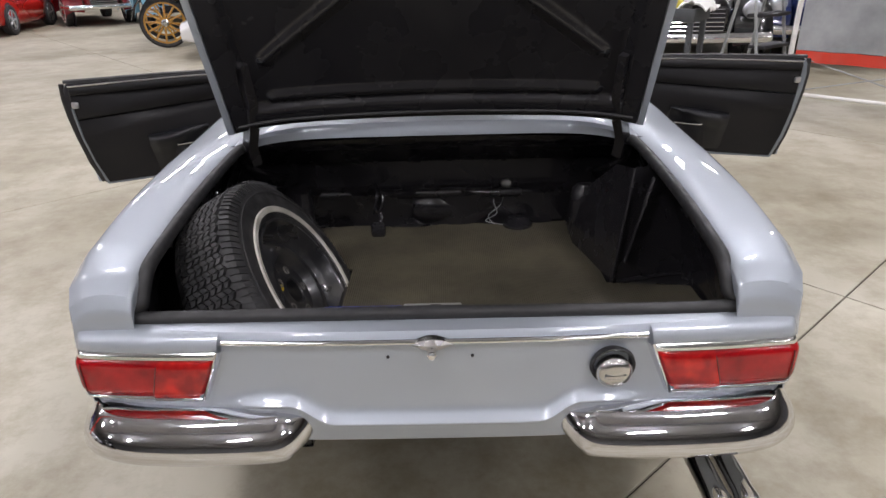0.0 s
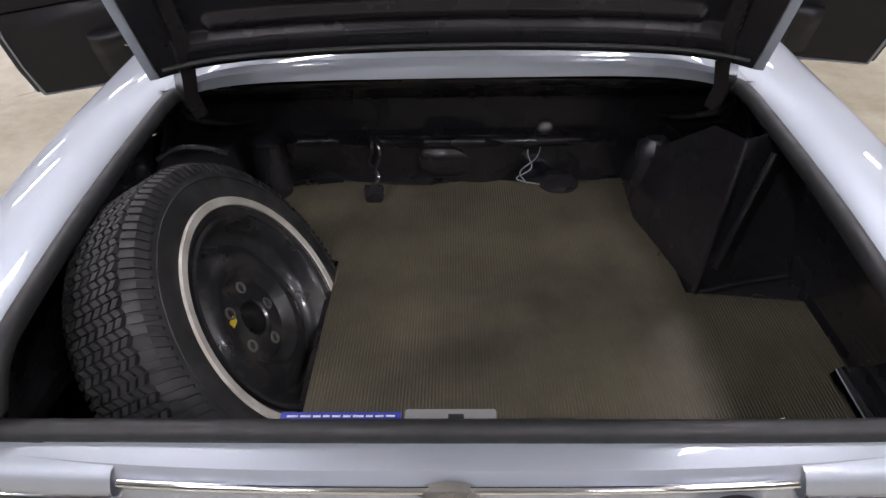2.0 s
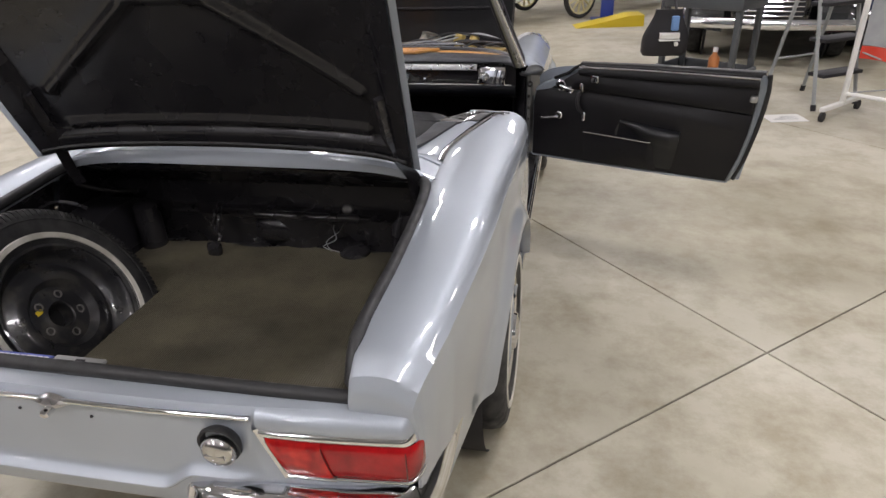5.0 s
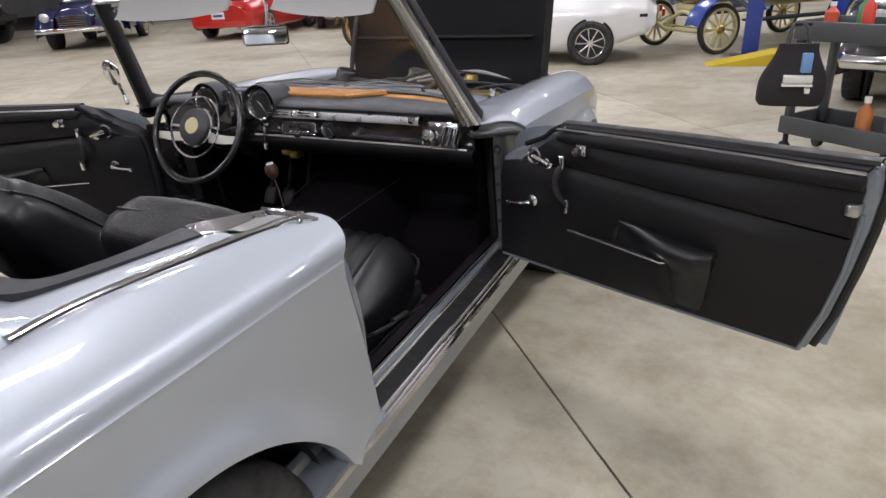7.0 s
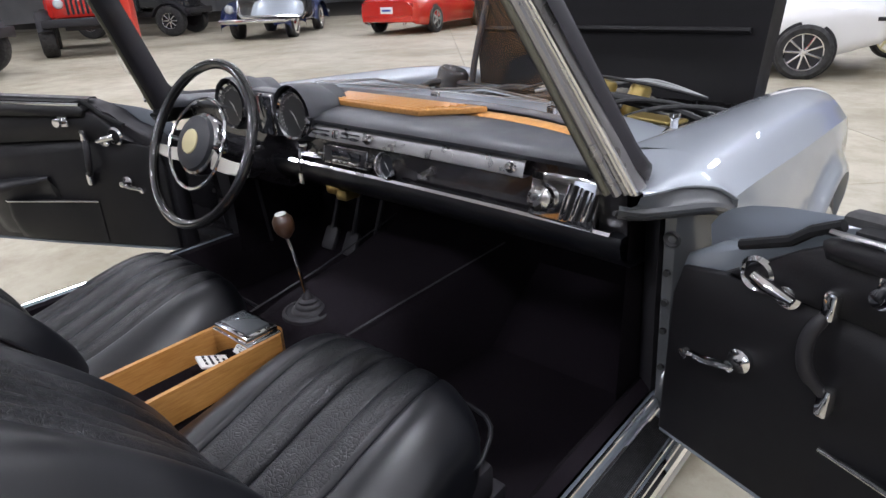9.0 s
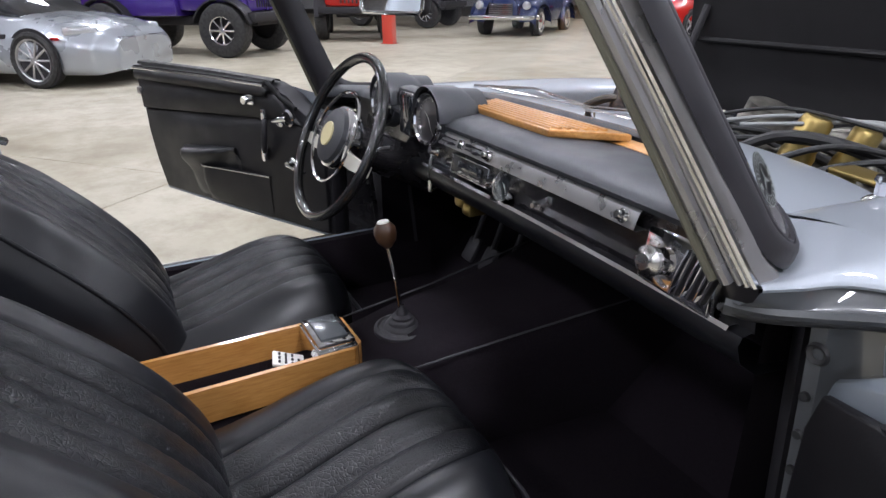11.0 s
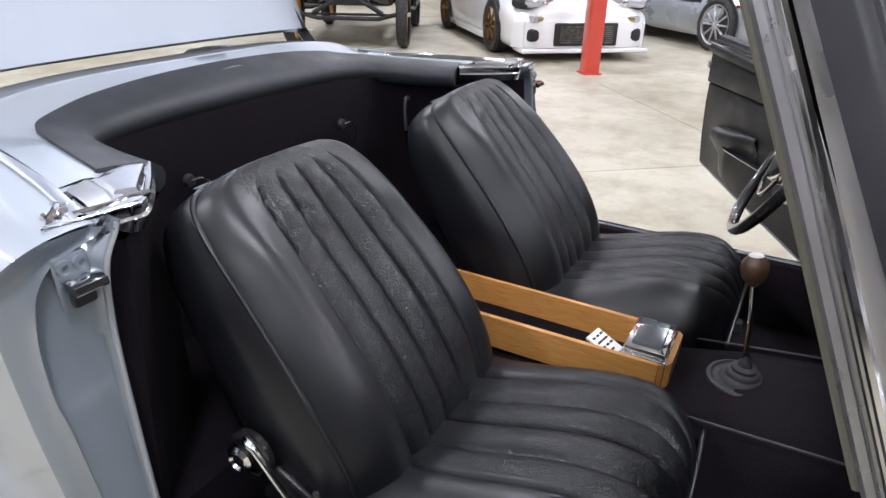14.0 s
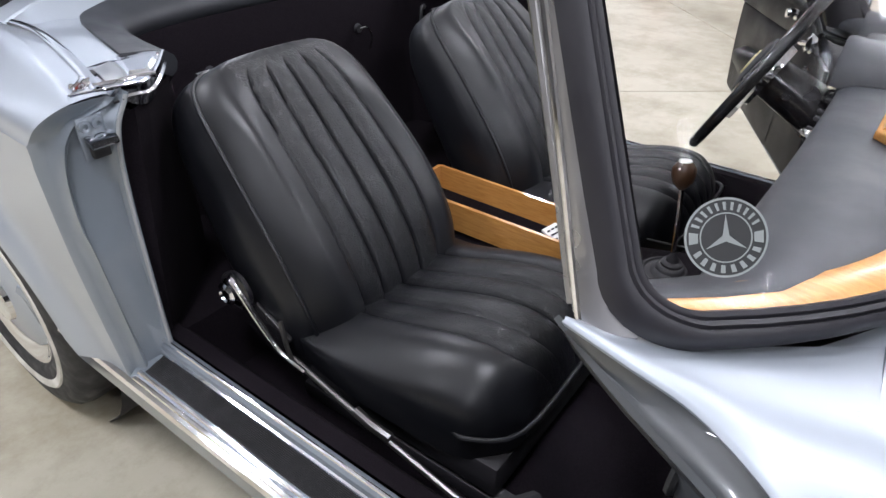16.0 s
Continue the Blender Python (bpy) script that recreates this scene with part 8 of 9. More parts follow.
def modern_car(name, label, paint_key, at, spec, group="parked cars"):
    root = thing(name, label, "car", group, at=at)
    P = PAINTS[paint_key]
    bm = bm_new()
    hull(bm, spec["body"], 9)
    body = part("body", bm, P, root, angle=50)
    if "cabin" in spec:
        bm = bm_new()
        hull(bm, spec["cabin"], 4)
        cab = part("cabin_glass", bm, SMOKE, root, "dark tinted windows", 50)
        bm = bm_new()
        c = spec["cabin"]
        rows = []
        for x, lo, hi, hw, tk in c[1:-1]:
            rows.append([V(x, hw * 0.62 * f, hi + 0.018 - 0.03 * abs(f) ** 3) for f in (-1.05, -0.8, -0.4, 0, 0.4, 0.8, 1.05)])
        grid(bm, rows)
        roof = part("roof", bm, P, root, angle=60)
        solid(roof, 0.02)
    for x, r in ((spec["fx"], spec["r"]), (spec["rx"], spec["r"])):
        for s in (1, -1):
            bm = bm_new()
            lathe(bm, [(r * 1.07, 0.0), (r * 1.07, 0.012), (0, 0.012)], (x, s * (spec["hw"] - 0.012), r * 1.03), (0, s, 0), 40)
            part("wheel_arch", bm, BLACK_MATT, body)
            bg_wheel(root, x, s * (spec["hw"] - 0.06), r, 0.20, s, spec["rim"], spec["spokes"], spec.get("rr", 0.66))
    for f in spec.get("extras", ()):
        f(root)
    return root


def plate(root, x, z, w=0.32, s=1):
    bm = bm_new()
    box(bm, (x, 0, z), (0.012, w, 0.15), 0.004)
    p = part("number_plate", bm, WHITE, root)
    bm = bm_new()
    box(bm, (x + s * 0.008, 0, z), (0.003, w * 0.72, 0.05))
    part("plate_bar", bm, BLUE_LABEL, p)


def blk(name, c, sz, material, bevel=0.01, m=None):
    def f(root):
        bm = bm_new()
        box(bm, c, sz, bevel, m)
        part(name, bm, material, root)
    return f


def both(name, c, sz, material, bevel=0.01, rz=0):
    def f(root):
        for s in (1, -1):
            bm = bm_new()
            box(bm, (c[0], s * c[1], c[2]), sz, bevel, pose(0, 0, 0, 0, 0, s * rz))
            part(name, bm, material, root)
    return f


def lampf(name, x, y, z, r, material=CHROME, s=1):
    def f(root):
        for k in (1, -1):
            bm = bm_new()
            lathe(bm, [(r * 1.1, -0.06), (r * 1.1, 0.0), (r, 0.02), (r * 0.7, 0.035), (0, 0.042)], (x, k * y, z), (s, 0, 0.05), 24)
            part(name, bm, material, root)
    return f


BRONZE = mat("bronze_wheels", (0.22, 0.13, 0.05), 0.35, 0.9)
CLEARLENS = mat("clear_lamp", (0.55, 0.57, 0.6), 0.12, 0.5, 1.0)


def slats(x, z0, z1, w, n, material=CHROME):
    def f(root):
        bm = bm_new()
        box(bm, (x - 0.02, 0, (z0 + z1) / 2), (0.03, w, z1 - z0), 0.015)
        g = part("grille", bm, BLACK_MATT, root)
        for k in range(n):
            bm = bm_new()
            z = lerp(z0, z1, (k + 0.5) / n)
            tube(bm, [(x, -w * 0.48, z), (x + 0.012, 0, z), (x, w * 0.48, z)], 0.006, 6)
            part("grille_bar", bm, material, g)
    return f


# white tuned coupe, nose towards the car
h = V(0.745, 0.667, 0)
sup = modern_car("white_coupe", "white sports coupe with a body kit and bronze wheels", "white", heading_pose(-7.20 - 1.32 * h.x, -0.58 - 1.32 * h.y, h), dict(
    body=[(-2.2, 0.30, 0.92, 0.70, 0.5), (-2.0, 0.20, 0.95, 0.84, 0.4), (-1.2, 0.16, 0.96, 0.90, 0.3), (0, 0.14, 0.90, 0.895, 0.28), (0.8, 0.14, 0.91, 0.90, 0.35), (1.4, 0.13, 0.86, 0.90, 0.45), (1.80, 0.13, 0.78, 0.89, 0.45), (2.02, 0.13, 0.67, 0.85, 0.4), (2.14, 0.14, 0.56, 0.76, 0.35), (2.19, 0.16, 0.46, 0.66, 0.3)],
    cabin=[(-1.9, 0.85, 0.93, 0.72, 0.3), (-1.2, 0.85, 1.15, 0.74, 0.55), (-0.3, 0.85, 1.255, 0.74, 0.6), (0.0, 0.85, 1.22, 0.74, 0.6), (0.72, 0.84, 0.92, 0.74, 0.3)],
    fx=1.32, rx=-1.25, r=0.33, hw=0.90, rim=BRONZE, spokes=6, extras=[
        both("headlamp", (1.950, 0.60, 0.655), (0.30, 0.44, 0.13), CLEARLENS, 0.05, -24), both("headlamp_surround", (1.938, 0.60, 0.65), (0.30, 0.46, 0.145), BLACK_MATT, 0.055, -24),
        lampf("headlamp_bowl", 2.085, 0.50, 0.655, 0.038, CHROME), lampf("headlamp_bowl", 2.045, 0.60, 0.66, 0.038, CHROME), lampf("headlamp_bowl", 1.995, 0.70, 0.665, 0.038, CHROME),
        blk("intake", (2.19, 0, 0.31), (0.06, 0.80, 0.26), BLACK_MATT, 0.02), slats(2.225, 0.21, 0.41, 0.70, 9, CAST), both("brake_duct", (2.12, 0.60, 0.30), (0.14, 0.26, 0.15), BLACK_MATT, 0.04, -22), both("indicator", (2.11, 0.58, 0.475), (0.12, 0.24, 0.075), CLEARLENS, 0.02, -20), both("indicator_bulb", (2.165, 0.57, 0.475), (0.03, 0.09, 0.05), BRASS, 0.01, -20), both("bumper_fin", (2.06, 0.80, 0.30), (0.20, 0.05, 0.30), PAINTS["white"], 0.02, -30),
        blk("front_lip", (2.08, 0, 0.13), (0.36, 1.62, 0.05), PAINTS["white"], 0.02), both("side_skirt", (0.0, 0.88, 0.17), (2.1, 0.06, 0.10), PAINTS["white"], 0.02)]))
# silver grand tourer
h = V(0.66, 0.75, 0)
ml = V(-0.75, 0.66, 0)
c = V(-8.5, 1.25, 0) + ml * 0.85 - h * 1.42
modern_car("silver_coupe", "silver grand touring coupe with a wide slatted grille", "silver", heading_pose(c.x, c.y, h), dict(
    body=[(-2.35, 0.42, 0.86, 0.62, 0.5), (-2.1, 0.25, 0.93, 0.80, 0.4), (-1.3, 0.18, 0.95, 0.94, 0.35), (0, 0.16, 0.90, 0.90, 0.3), (1.2, 0.16, 0.88, 0.94, 0.4), (1.8, 0.16, 0.80, 0.90, 0.45), (2.15, 0.16, 0.70, 0.78, 0.45), (2.32, 0.2, 0.58, 0.55, 0.3)],
    cabin=[(-1.9, 0.84, 0.92, 0.70, 0.3), (-1.0, 0.84, 1.18, 0.74, 0.6), (-0.1, 0.84, 1.27, 0.73, 0.62), (0.4, 0.84, 1.22, 0.73, 0.6), (1.15, 0.80, 0.88, 0.72, 0.3)],
    fx=1.42, rx=-1.32, r=0.345, hw=0.935, rim=STEEL, spokes=10, rr=0.74, extras=[slats(2.30, 0.44, 0.60, 0.90, 7), both("headlamp", (1.93, 0.66, 0.68), (0.40, 0.16, 0.11), CLEARLENS, 0.04, -38), both("side_strake", (0.85, 0.925, 0.62), (0.42, 0.03, 0.06), BLACK_MATT, 0.01), blk("lower_intake", (2.27, 0, 0.27), (0.06, 0.9, 0.10), BLACK_MATT, 0.02), both("indicator", (1.75, 0.90, 0.60), (0.12, 0.02, 0.035), AMBER, 0.008)]))


def jeep(name, label, key, at, r=0.44):
    root = thing(name, label, "car", "parked cars", at=at)
    P = PAINTS[key]
    bm = bm_new()
    box(bm, (0.9, 0, 0.98), (1.3, 1.30, 0.42), 0.06)
    box(bm, (-0.75, 0, 0.95), (2.0, 1.46, 0.55), 0.06)
    part("body", bm, P, root)
    bm = bm_new()
    box(bm, (-0.7, 0, 1.45), (1.8, 1.40, 0.52), 0.08)
    part("soft_top", bm, BLACK_MATT, root)
    bm = bm_new()
    box(bm, (0.16, 0, 1.45), (0.05, 1.36, 0.46), 0.02, pose(0, 0, 0, 0, 0, 0))
    part("windscreen", bm, SMOKE, root)
    bm = bm_new()
    box(bm, (1.57, 0, 0.98), (0.06, 1.1, 0.42), 0.03)
    g = part("grille", bm, P, root)
    for k in range(7):
        bm = bm_new()
        box(bm, (1.605, -0.27 + 0.09 * k, 0.98), (0.02, 0.045, 0.30), 0.01)
        part("grille_slot", bm, BLACK_MATT, g)
    lampf("headlamp", 1.60, 0.42, 1.04, 0.09, CLEARLENS)(root)
    bm = bm_new()
    box(bm, (1.74, 0, 0.68), (0.18, 1.6, 0.16), 0.02)
    box(bm, (-1.85, 0, 0.68), (0.14, 1.5, 0.16), 0.02)
    box(bm, (0, 0, 0.60), (3.3, 0.8, 0.16), 0.03)
    part("bumper_and_chassis", bm, BLACK_MATT, root)
    for x in (1.2, -1.2):
        for s in (1, -1):
            bm = bm_new()
            rows = []
            for k in range(11):
                a = math.pi * (0.08 + 0.84 * k / 10)
                q = V(x + (r + 0.12) * math.cos(a), 0, r + (r + 0.10) * math.sin(a))
                rows.append([q + V(0, s * 0.62, 0), q + V(0, s * 0.90, -0.02)])
            grid(bm, rows)
            fl = part("fender_flare", bm, BLACK_MATT, root)
            solid(fl, 0.03)
            bg_wheel(root, x, s * 0.76, r, 0.30, s, CHROME, 8, 0.52)
    return root


h = V(0.66, 0.75, 0)
ml = V(-0.75, 0.66, 0)
c = V(-11.0, 4.0, 0) + ml * 0.8 - h * 1.25
jeep("purple_off_roader", "purple off-road vehicle on chunky black tyres", "purple", heading_pose(c.x, c.y, h), 0.46)
h = V(0.93, -0.36, 0)
jeep("red_off_roader", "red off-road vehicle with black fenders and chrome wheels", "red", heading_pose(-15.0, 7.9, h), 0.42)
h = V(0.80, 0.60, 0)
jeep("charcoal_off_roader", "dark grey off-road vehicle at the back of the hall", "charcoal", heading_pose(-18.6, 11.0, h), 0.42)


def classic(name, label, key, at, roof=True, wheel_rim=CHROME, top_mat=None):
    root = thing(name, label, "car", "parked cars", at=at)
    P = PAINTS[key]
    bm = bm_new()
    hull(bm, [(-2.4, 0.42, 0.78, 0.55, 0.5), (-2.1, 0.34, 0.95, 0.74, 0.5), (-1.2, 0.32, 1.02, 0.80, 0.35), (0, 0.32, 1.03, 0.80, 0.3), (0.9, 0.34, 1.05, 0.62, 0.5), (1.6, 0.36, 1.02, 0.50, 0.6), (2.0, 0.40, 0.92, 0.36, 0.6), (2.1, 0.45, 0.75, 0.2, 0.5)])
    body = part("body", bm, P, root, angle=60)
    for s in (1, -1):
        for x0, L in ((1.30, 0.95), (-1.35, 0.85)):
            bm = bm_new()
            rows = []
            for k in range(15):
                a = math.pi * k / 14
                q = V(x0 + L * 0.75 * math.cos(a), 0, 0.34 + 0.55 * math.sin(a) ** 0.8)
                rows.append([q + V(0, s * 0.45, 0), q + V(0, s * 0.70, 0.03), q + V(0, s * 0.86, -0.03), q + V(0, s * 0.88, -0.12)])
            grid(bm, rows)
            part("fender", bm, P, root, angle=60)
        for x in (1.30, -1.35):
            bm = bm_new()
            lathe(bm, [(0.38, 0.0), (0.38, 0.02), (0, 0.02)], (x, s * 0.62, 0.34), (0, s, 0), 36)
            part("wheel_arch", bm, BLACK_MATT, body)
            t = bg_wheel(root, x, s * 0.74, 0.335, 0.17, s, wheel_rim, 0, 0.60)
            bm = bm_new()
            lathe(bm, [(0.205, 0.07), (0.215, 0.078), (0.275, 0.080), (0.28, 0.072)], (x, s * 0.74, 0.335), (0, s, 0), 36)
            part("whitewall", bm, WHITEWALL, t)
            bm = bm_new()
            lathe(bm, [(0.19, 0.04), (0.15, 0.075), (0.06, 0.09), (0, 0.092)], (x, s * 0.74, 0.335), (0, s, 0), 28)
            part("hubcap", bm, CHROME, t)
    if roof:
        bm = bm_new()
        hull(bm, [(-1.7, 0.95, 1.05, 0.60, 0.4), (-1.2, 0.95, 1.36, 0.66, 0.5), (-0.4, 0.95, 1.56, 0.66, 0.5), (0.2, 0.95, 1.54, 0.66, 0.5), (0.7, 0.95, 1.05, 0.62, 0.3)], 4)
        part("cabin_glass", bm, SMOKE, root, "dark windows", 60)
        bm = bm_new()
        rows = [[V(x, f * 0.60, z - 0.05 * abs(f) ** 3) for f in (-1, -0.7, -0.3, 0, 0.3, 0.7, 1)] for x, z in ((-1.4, 1.30), (-1.1, 1.46), (-0.5, 1.585), (0.1, 1.58), (0.3, 1.52))]
        grid(bm, rows)
        solid(part("roof", bm, top_mat or P, root, angle=60), 0.03)
    lampf("headlamp", 1.98, 0.62, 0.74, 0.095, CLEARLENS)(root)
    slats(2.12, 0.50, 0.78, 0.62, 6)(root)
    bm = bm_new()
    tube(bm, [(1.75, -0.86, 0.47), (2.2, -0.78, 0.46), (2.30, 0, 0.46), (2.2, 0.78, 0.46), (1.75, 0.86, 0.47)], 0.055, 10)
    part("front_bumper", bm, CHROME, root)
    bm = bm_new()
    tube(bm, [(-2.05, -0.86, 0.47), (-2.42, -0.76, 0.46), (-2.52, 0, 0.46), (-2.42, 0.76, 0.46), (-2.05, 0.86, 0.47)], 0.055, 10)
    part("rear_bumper", bm, CHROME, root)
    return root


classic("blue_classic_coupe", "dark blue rounded classic car with chrome bumper", "navy", heading_pose(-14.1, 12.6, V(0.6, -0.8, 0)))
classic("navy_classic_sedan", "navy blue classic sedan with bright chrome trim", "navy", heading_pose(5.3, 9.15, V(-0.28, -0.96, 0)))
classic("dark_red_classic", "dark red classic car with whitewall tyres", "darkred", heading_pose(-9.6, 17.2, V(0.62, -0.78, 0)))
classic("pale_blue_classic", "pale blue classic car parked in a row", "lightblue", heading_pose(-6.9, 15.9, V(0.55, -0.83, 0)))
classic("black_classic_sedan", "black classic sedan behind the tool cart", "black", heading_pose(3.35, 8.85, V(-0.2, -0.98, 0)))
# red sports car, tail towards the car, and red ones farther off
SPORT = dict(
    body=[(-2.1, 0.30, 0.78, 0.72, 0.4), (-1.95, 0.24, 0.86, 0.83, 0.35), (-1.2, 0.18, 0.92, 0.88, 0.3), (0, 0.18, 0.86, 0.86, 0.3), (1.0, 0.18, 0.84, 0.88, 0.4), (1.7, 0.2, 0.74, 0.82, 0.5), (2.1, 0.24, 0.58, 0.62, 0.4)],
    cabin=[(-1.3, 0.84, 0.92, 0.68, 0.3), (-0.8, 0.84, 1.14, 0.70, 0.5), (-0.1, 0.84, 1.20, 0.70, 0.55), (0.8, 0.80, 0.86, 0.68, 0.3)],
    fx=1.3, rx=-1.2, r=0.32, hw=0.875, rim=STEEL, spokes=5, extras=[lambda root: plate(root, -2.10, 0.56, 0.34, -1), both("tail_lamp", (-2.05, 0.62, 0.68), (0.06, 0.22, 0.09), LENS, 0.02), blk("rear_bumper", (-2.08, 0, 0.36), (0.10, 1.40, 0.14), PAINTS["red"], 0.03), both("exhaust", (-2.12, 0.5, 0.26), (0.08, 0.08, 0.06), DULL_CHROME, 0.02), blk("front_plate_area", (2.08, 0, 0.42), (0.06, 0.6, 0.12), BLACK_MATT, 0.02)])
modern_car("red_sports_car", "red sports car seen from its tail with a white plate", "red", heading_pose(-10.75, 14.95, V(-0.22, 0.975, 0)), SPORT)
modern_car("red_sports_car", "red sports car far off in a row of cars", "red", heading_pose(-12.6, 18.9, V(0.5, -0.86, 0)), SPORT)
modern_car("red_sports_car", "red sports car behind the white coupe", "red", heading_pose(-12.6, -3.9, V(0.9, 0.42, 0)), SPORT)
modern_car("white_sports_car", "white low sports car with polished slotted wheels", "white", heading_pose(-1.86, 10.21, V(-0.985, -0.17, 0)), dict(
    body=[(-2.02, 0.46, 0.72, 0.50, 0.4), (-1.88, 0.36, 0.86, 0.68, 0.45), (-1.35, 0.22, 0.98, 0.88, 0.5), (-0.6, 0.20, 0.88, 0.82, 0.35), (0.4, 0.20, 0.86, 0.80, 0.35), (1.2, 0.2, 0.90, 0.88, 0.5), (1.9, 0.22, 0.76, 0.80, 0.5), (2.3, 0.28, 0.55, 0.6, 0.4)],
    cabin=[(-1.6, 0.85, 0.95, 0.62, 0.3), (-0.9, 0.85, 1.16, 0.64, 0.5), (-0.2, 0.85, 1.20, 0.64, 0.5), (0.7, 0.82, 0.88, 0.64, 0.3)],
    fx=1.30, rx=-1.18, r=0.29, hw=0.885, rim=CHROME, spokes=9, rr=0.68, extras=[both("side_marker", (-1.85, 0.82, 0.62), (0.10, 0.02, 0.04), BLACK_MATT, 0.005), both("tail_lamp", (-2.11, 0.42, 0.62), (0.04, 0.12, 0.10), LENS, 0.02)]))


def brass_era(name, label, key, at, spoke, tr=0.38, low=False):
    """An early touring car on thin spoked wheels."""
    root = thing(name, label, "car", "veteran cars", at=at)
    P = PAINTS[key]
    bm = bm_new()
    box(bm, (0.85, 0, 0.98), (0.85, 0.62, 0.50), 0.06)
    box(bm, (-0.45, 0, 0.95), (1.75, 1.05, 0.55), 0.05)
    if low:
        box(bm, (0.75, 0, 0.74), (0.95, 1.15, 0.50), 0.06)
    part("body", bm, P, root)
    bm = bm_new()
    box(bm, (1.31, 0, 0.98 if not low else 0.90), (0.09, 0.56, 0.60 if not low else 0.78), 0.02)
    part("radiator", bm, BRASS if spoke is IVORY else BLACK_MATT, root, "upright radiator")
    bm = bm_new()
    box(bm, (1.362, 0, 0.96), (0.02, 0.46, 0.46), 0.01)
    part("radiator_core", bm, BLACK_MATT, root)
    bm = bm_new()
    box(bm, (-0.2, 0, 0.60), (3.0, 0.55, 0.10), 0.02)
    tube(bm, [(1.32, -0.72, tr + 0.02), (1.34, -0.4, tr - 0.06), (1.34, 0.4, tr - 0.06), (1.32, 0.72, tr + 0.02)], 0.028, 8)
    tube(bm, [(1.24, -0.66, tr - 0.02), (1.22, 0.66, tr - 0.02)], 0.016, 8)
    tube(bm, crom([(1.34, -0.45, tr), (1.34, 0, tr + 0.2), (1.34, 0.45, tr)], 6), 0.03, 8)
    part("front_axle", bm, spoke if spoke is IVORY else BLACK_MATT, root)
    lampf("headlamp", 1.36, 0.46 if not low else 0.24, 0.95 if not low else 1.0, 0.105 if not low else 0.125, BRASS if spoke is IVORY else CHROME)(root)
    bm = bm_new()
    box(bm, (0.40, 0, 1.52), (0.04, 1.05, 0.62), 0.01)
    part("windscreen", bm, SMOKE, root)
    bm = bm_new()
    rows = [[V(x, f * 0.62, z - 0.06 * abs(f) ** 3) for f in (-1, -0.6, 0, 0.6, 1)] for x, z in ((0.45, 1.88), (0.0, 1.98), (-0.8, 1.98), (-1.35, 1.86))]
    grid(bm, rows)
    solid(part("folding_top", bm, BLACK_MATT, root), 0.03)
    bm = bm_new()
    for s in (1, -1):
        for x in (0.42, -1.2):
            tube(bm, [(x, s * 0.55, 1.2), (x, s * 0.60, 1.88)], 0.015, 6)
    part("top_bows", bm, BLACK_MATT, root)
    for s in (1, -1):
        for x in (1.30, -1.20):
            bm = bm_new()
            rows = []
            for k in range(11):
                a = math.pi * ((0.36 if low else 0.05) + (0.60 if low else 0.75) * k / 10)
                q = V(x + (tr + 0.12) * math.cos(a), 0, tr + (tr + 0.10) * math.sin(a))
                rows.append([q + V(0, s * 0.56, 0), q + V(0, s * 0.72, 0.02), q + V(0, s * 0.86, -0.01)])
            grid(bm, rows)
            solid(part("fender", bm, P, root), 0.015)
            bm = bm_new()
            tw = 0.072 if low else 0.045
            lathe(bm, [(tr * 0.83, -tw * 0.78), (tr * 0.92, -tw), (tr, -tw * 0.5), (tr, tw * 0.5), (tr * 0.92, tw), (tr * 0.83, tw * 0.78)], (x, s * 0.72, tr), (0, 1, 0), 44)
            t = part("wheel", bm, TYRE, root)
            bm = bm_new()
            lathe(bm, [(tr * 0.85, -0.03), (tr * 0.85, 0.035), (tr * 0.76, 0.03), (tr * 0.76, -0.03)], (x, s * 0.72, tr), (0, 1, 0), 44, True)
            part("felloe", bm, spoke, t)
            for k in range(12):
                a = 2 * math.pi * (k + 0.2) / 12
                bm = bm_new()
                p = V(math.cos(a), 0, math.sin(a))
                tube(bm, [V(x, s * 0.735, tr) + p * 0.05, V(x, s * 0.72, tr) + p * tr * 0.80], [0.022, 0.015], 8)
                part("spoke", bm, spoke, t)
            bm = bm_new()
            lathe(bm, [(0.075, 0.0), (0.07, 0.03), (0.035, 0.05), (0.03, 0.09), (0, 0.092)], (x, s * 0.72, tr), (0, s, 0), 20)
            part("hub", bm, BRASS if spoke is IVORY else DULL_CHROME, t)
    bm = bm_new()
    for s in (1, -1):
        box(bm, (0.05, s * 0.70, 0.42), (1.5, 0.26, 0.03), 0.008)
    part("running_board", bm, BLACK_MATT, root)
    return root


h = V(-0.73, -0.68, 0)
brass_era("blue_veteran_car", "blue veteran car with cream spoked wheels and brass lamps", "blue", heading_pose(0.50 - h.x * 1.3, 11.2 - h.y * 1.3, h), IVORY, 0.34)
h = V(-0.92, -0.38, 0)
brass_era("black_veteran_car", "black veteran car with varnished wooden spoke wheels", "black", heading_pose(-4.02, 12.09, h), OCHRE, 0.42)
h = V(0.88, 0.47, 0)
brass_era("black_veteran_car", "black veteran car with dark tyres beside the white coupe", "black", heading_pose(-5.89 - h.x * 1.3, -2.98 - h.y * 1.3, h), OCHRE, 0.41, True)

# ---- posts, lift, ramp ----
def post(x, y, w, group="red posts"):
    p = thing("red_post", "square red-painted steel post standing on the floor", "post", group)
    bm = bm_new()
    box(bm, (x, y, 3.3), (w, w, 6.6), 0.012, pose(0, 0, 0, 0, 0, 41))
    part("column", bm, RED_POST, p)
    bm = bm_new()
    box(bm, (x, y, 0.008), (w * 1.25, w * 1.25, 0.016), 0.003, pose(0, 0, 0, 0, 0, 41))
    part("base_plate", bm, RED_POST, p)
    return p


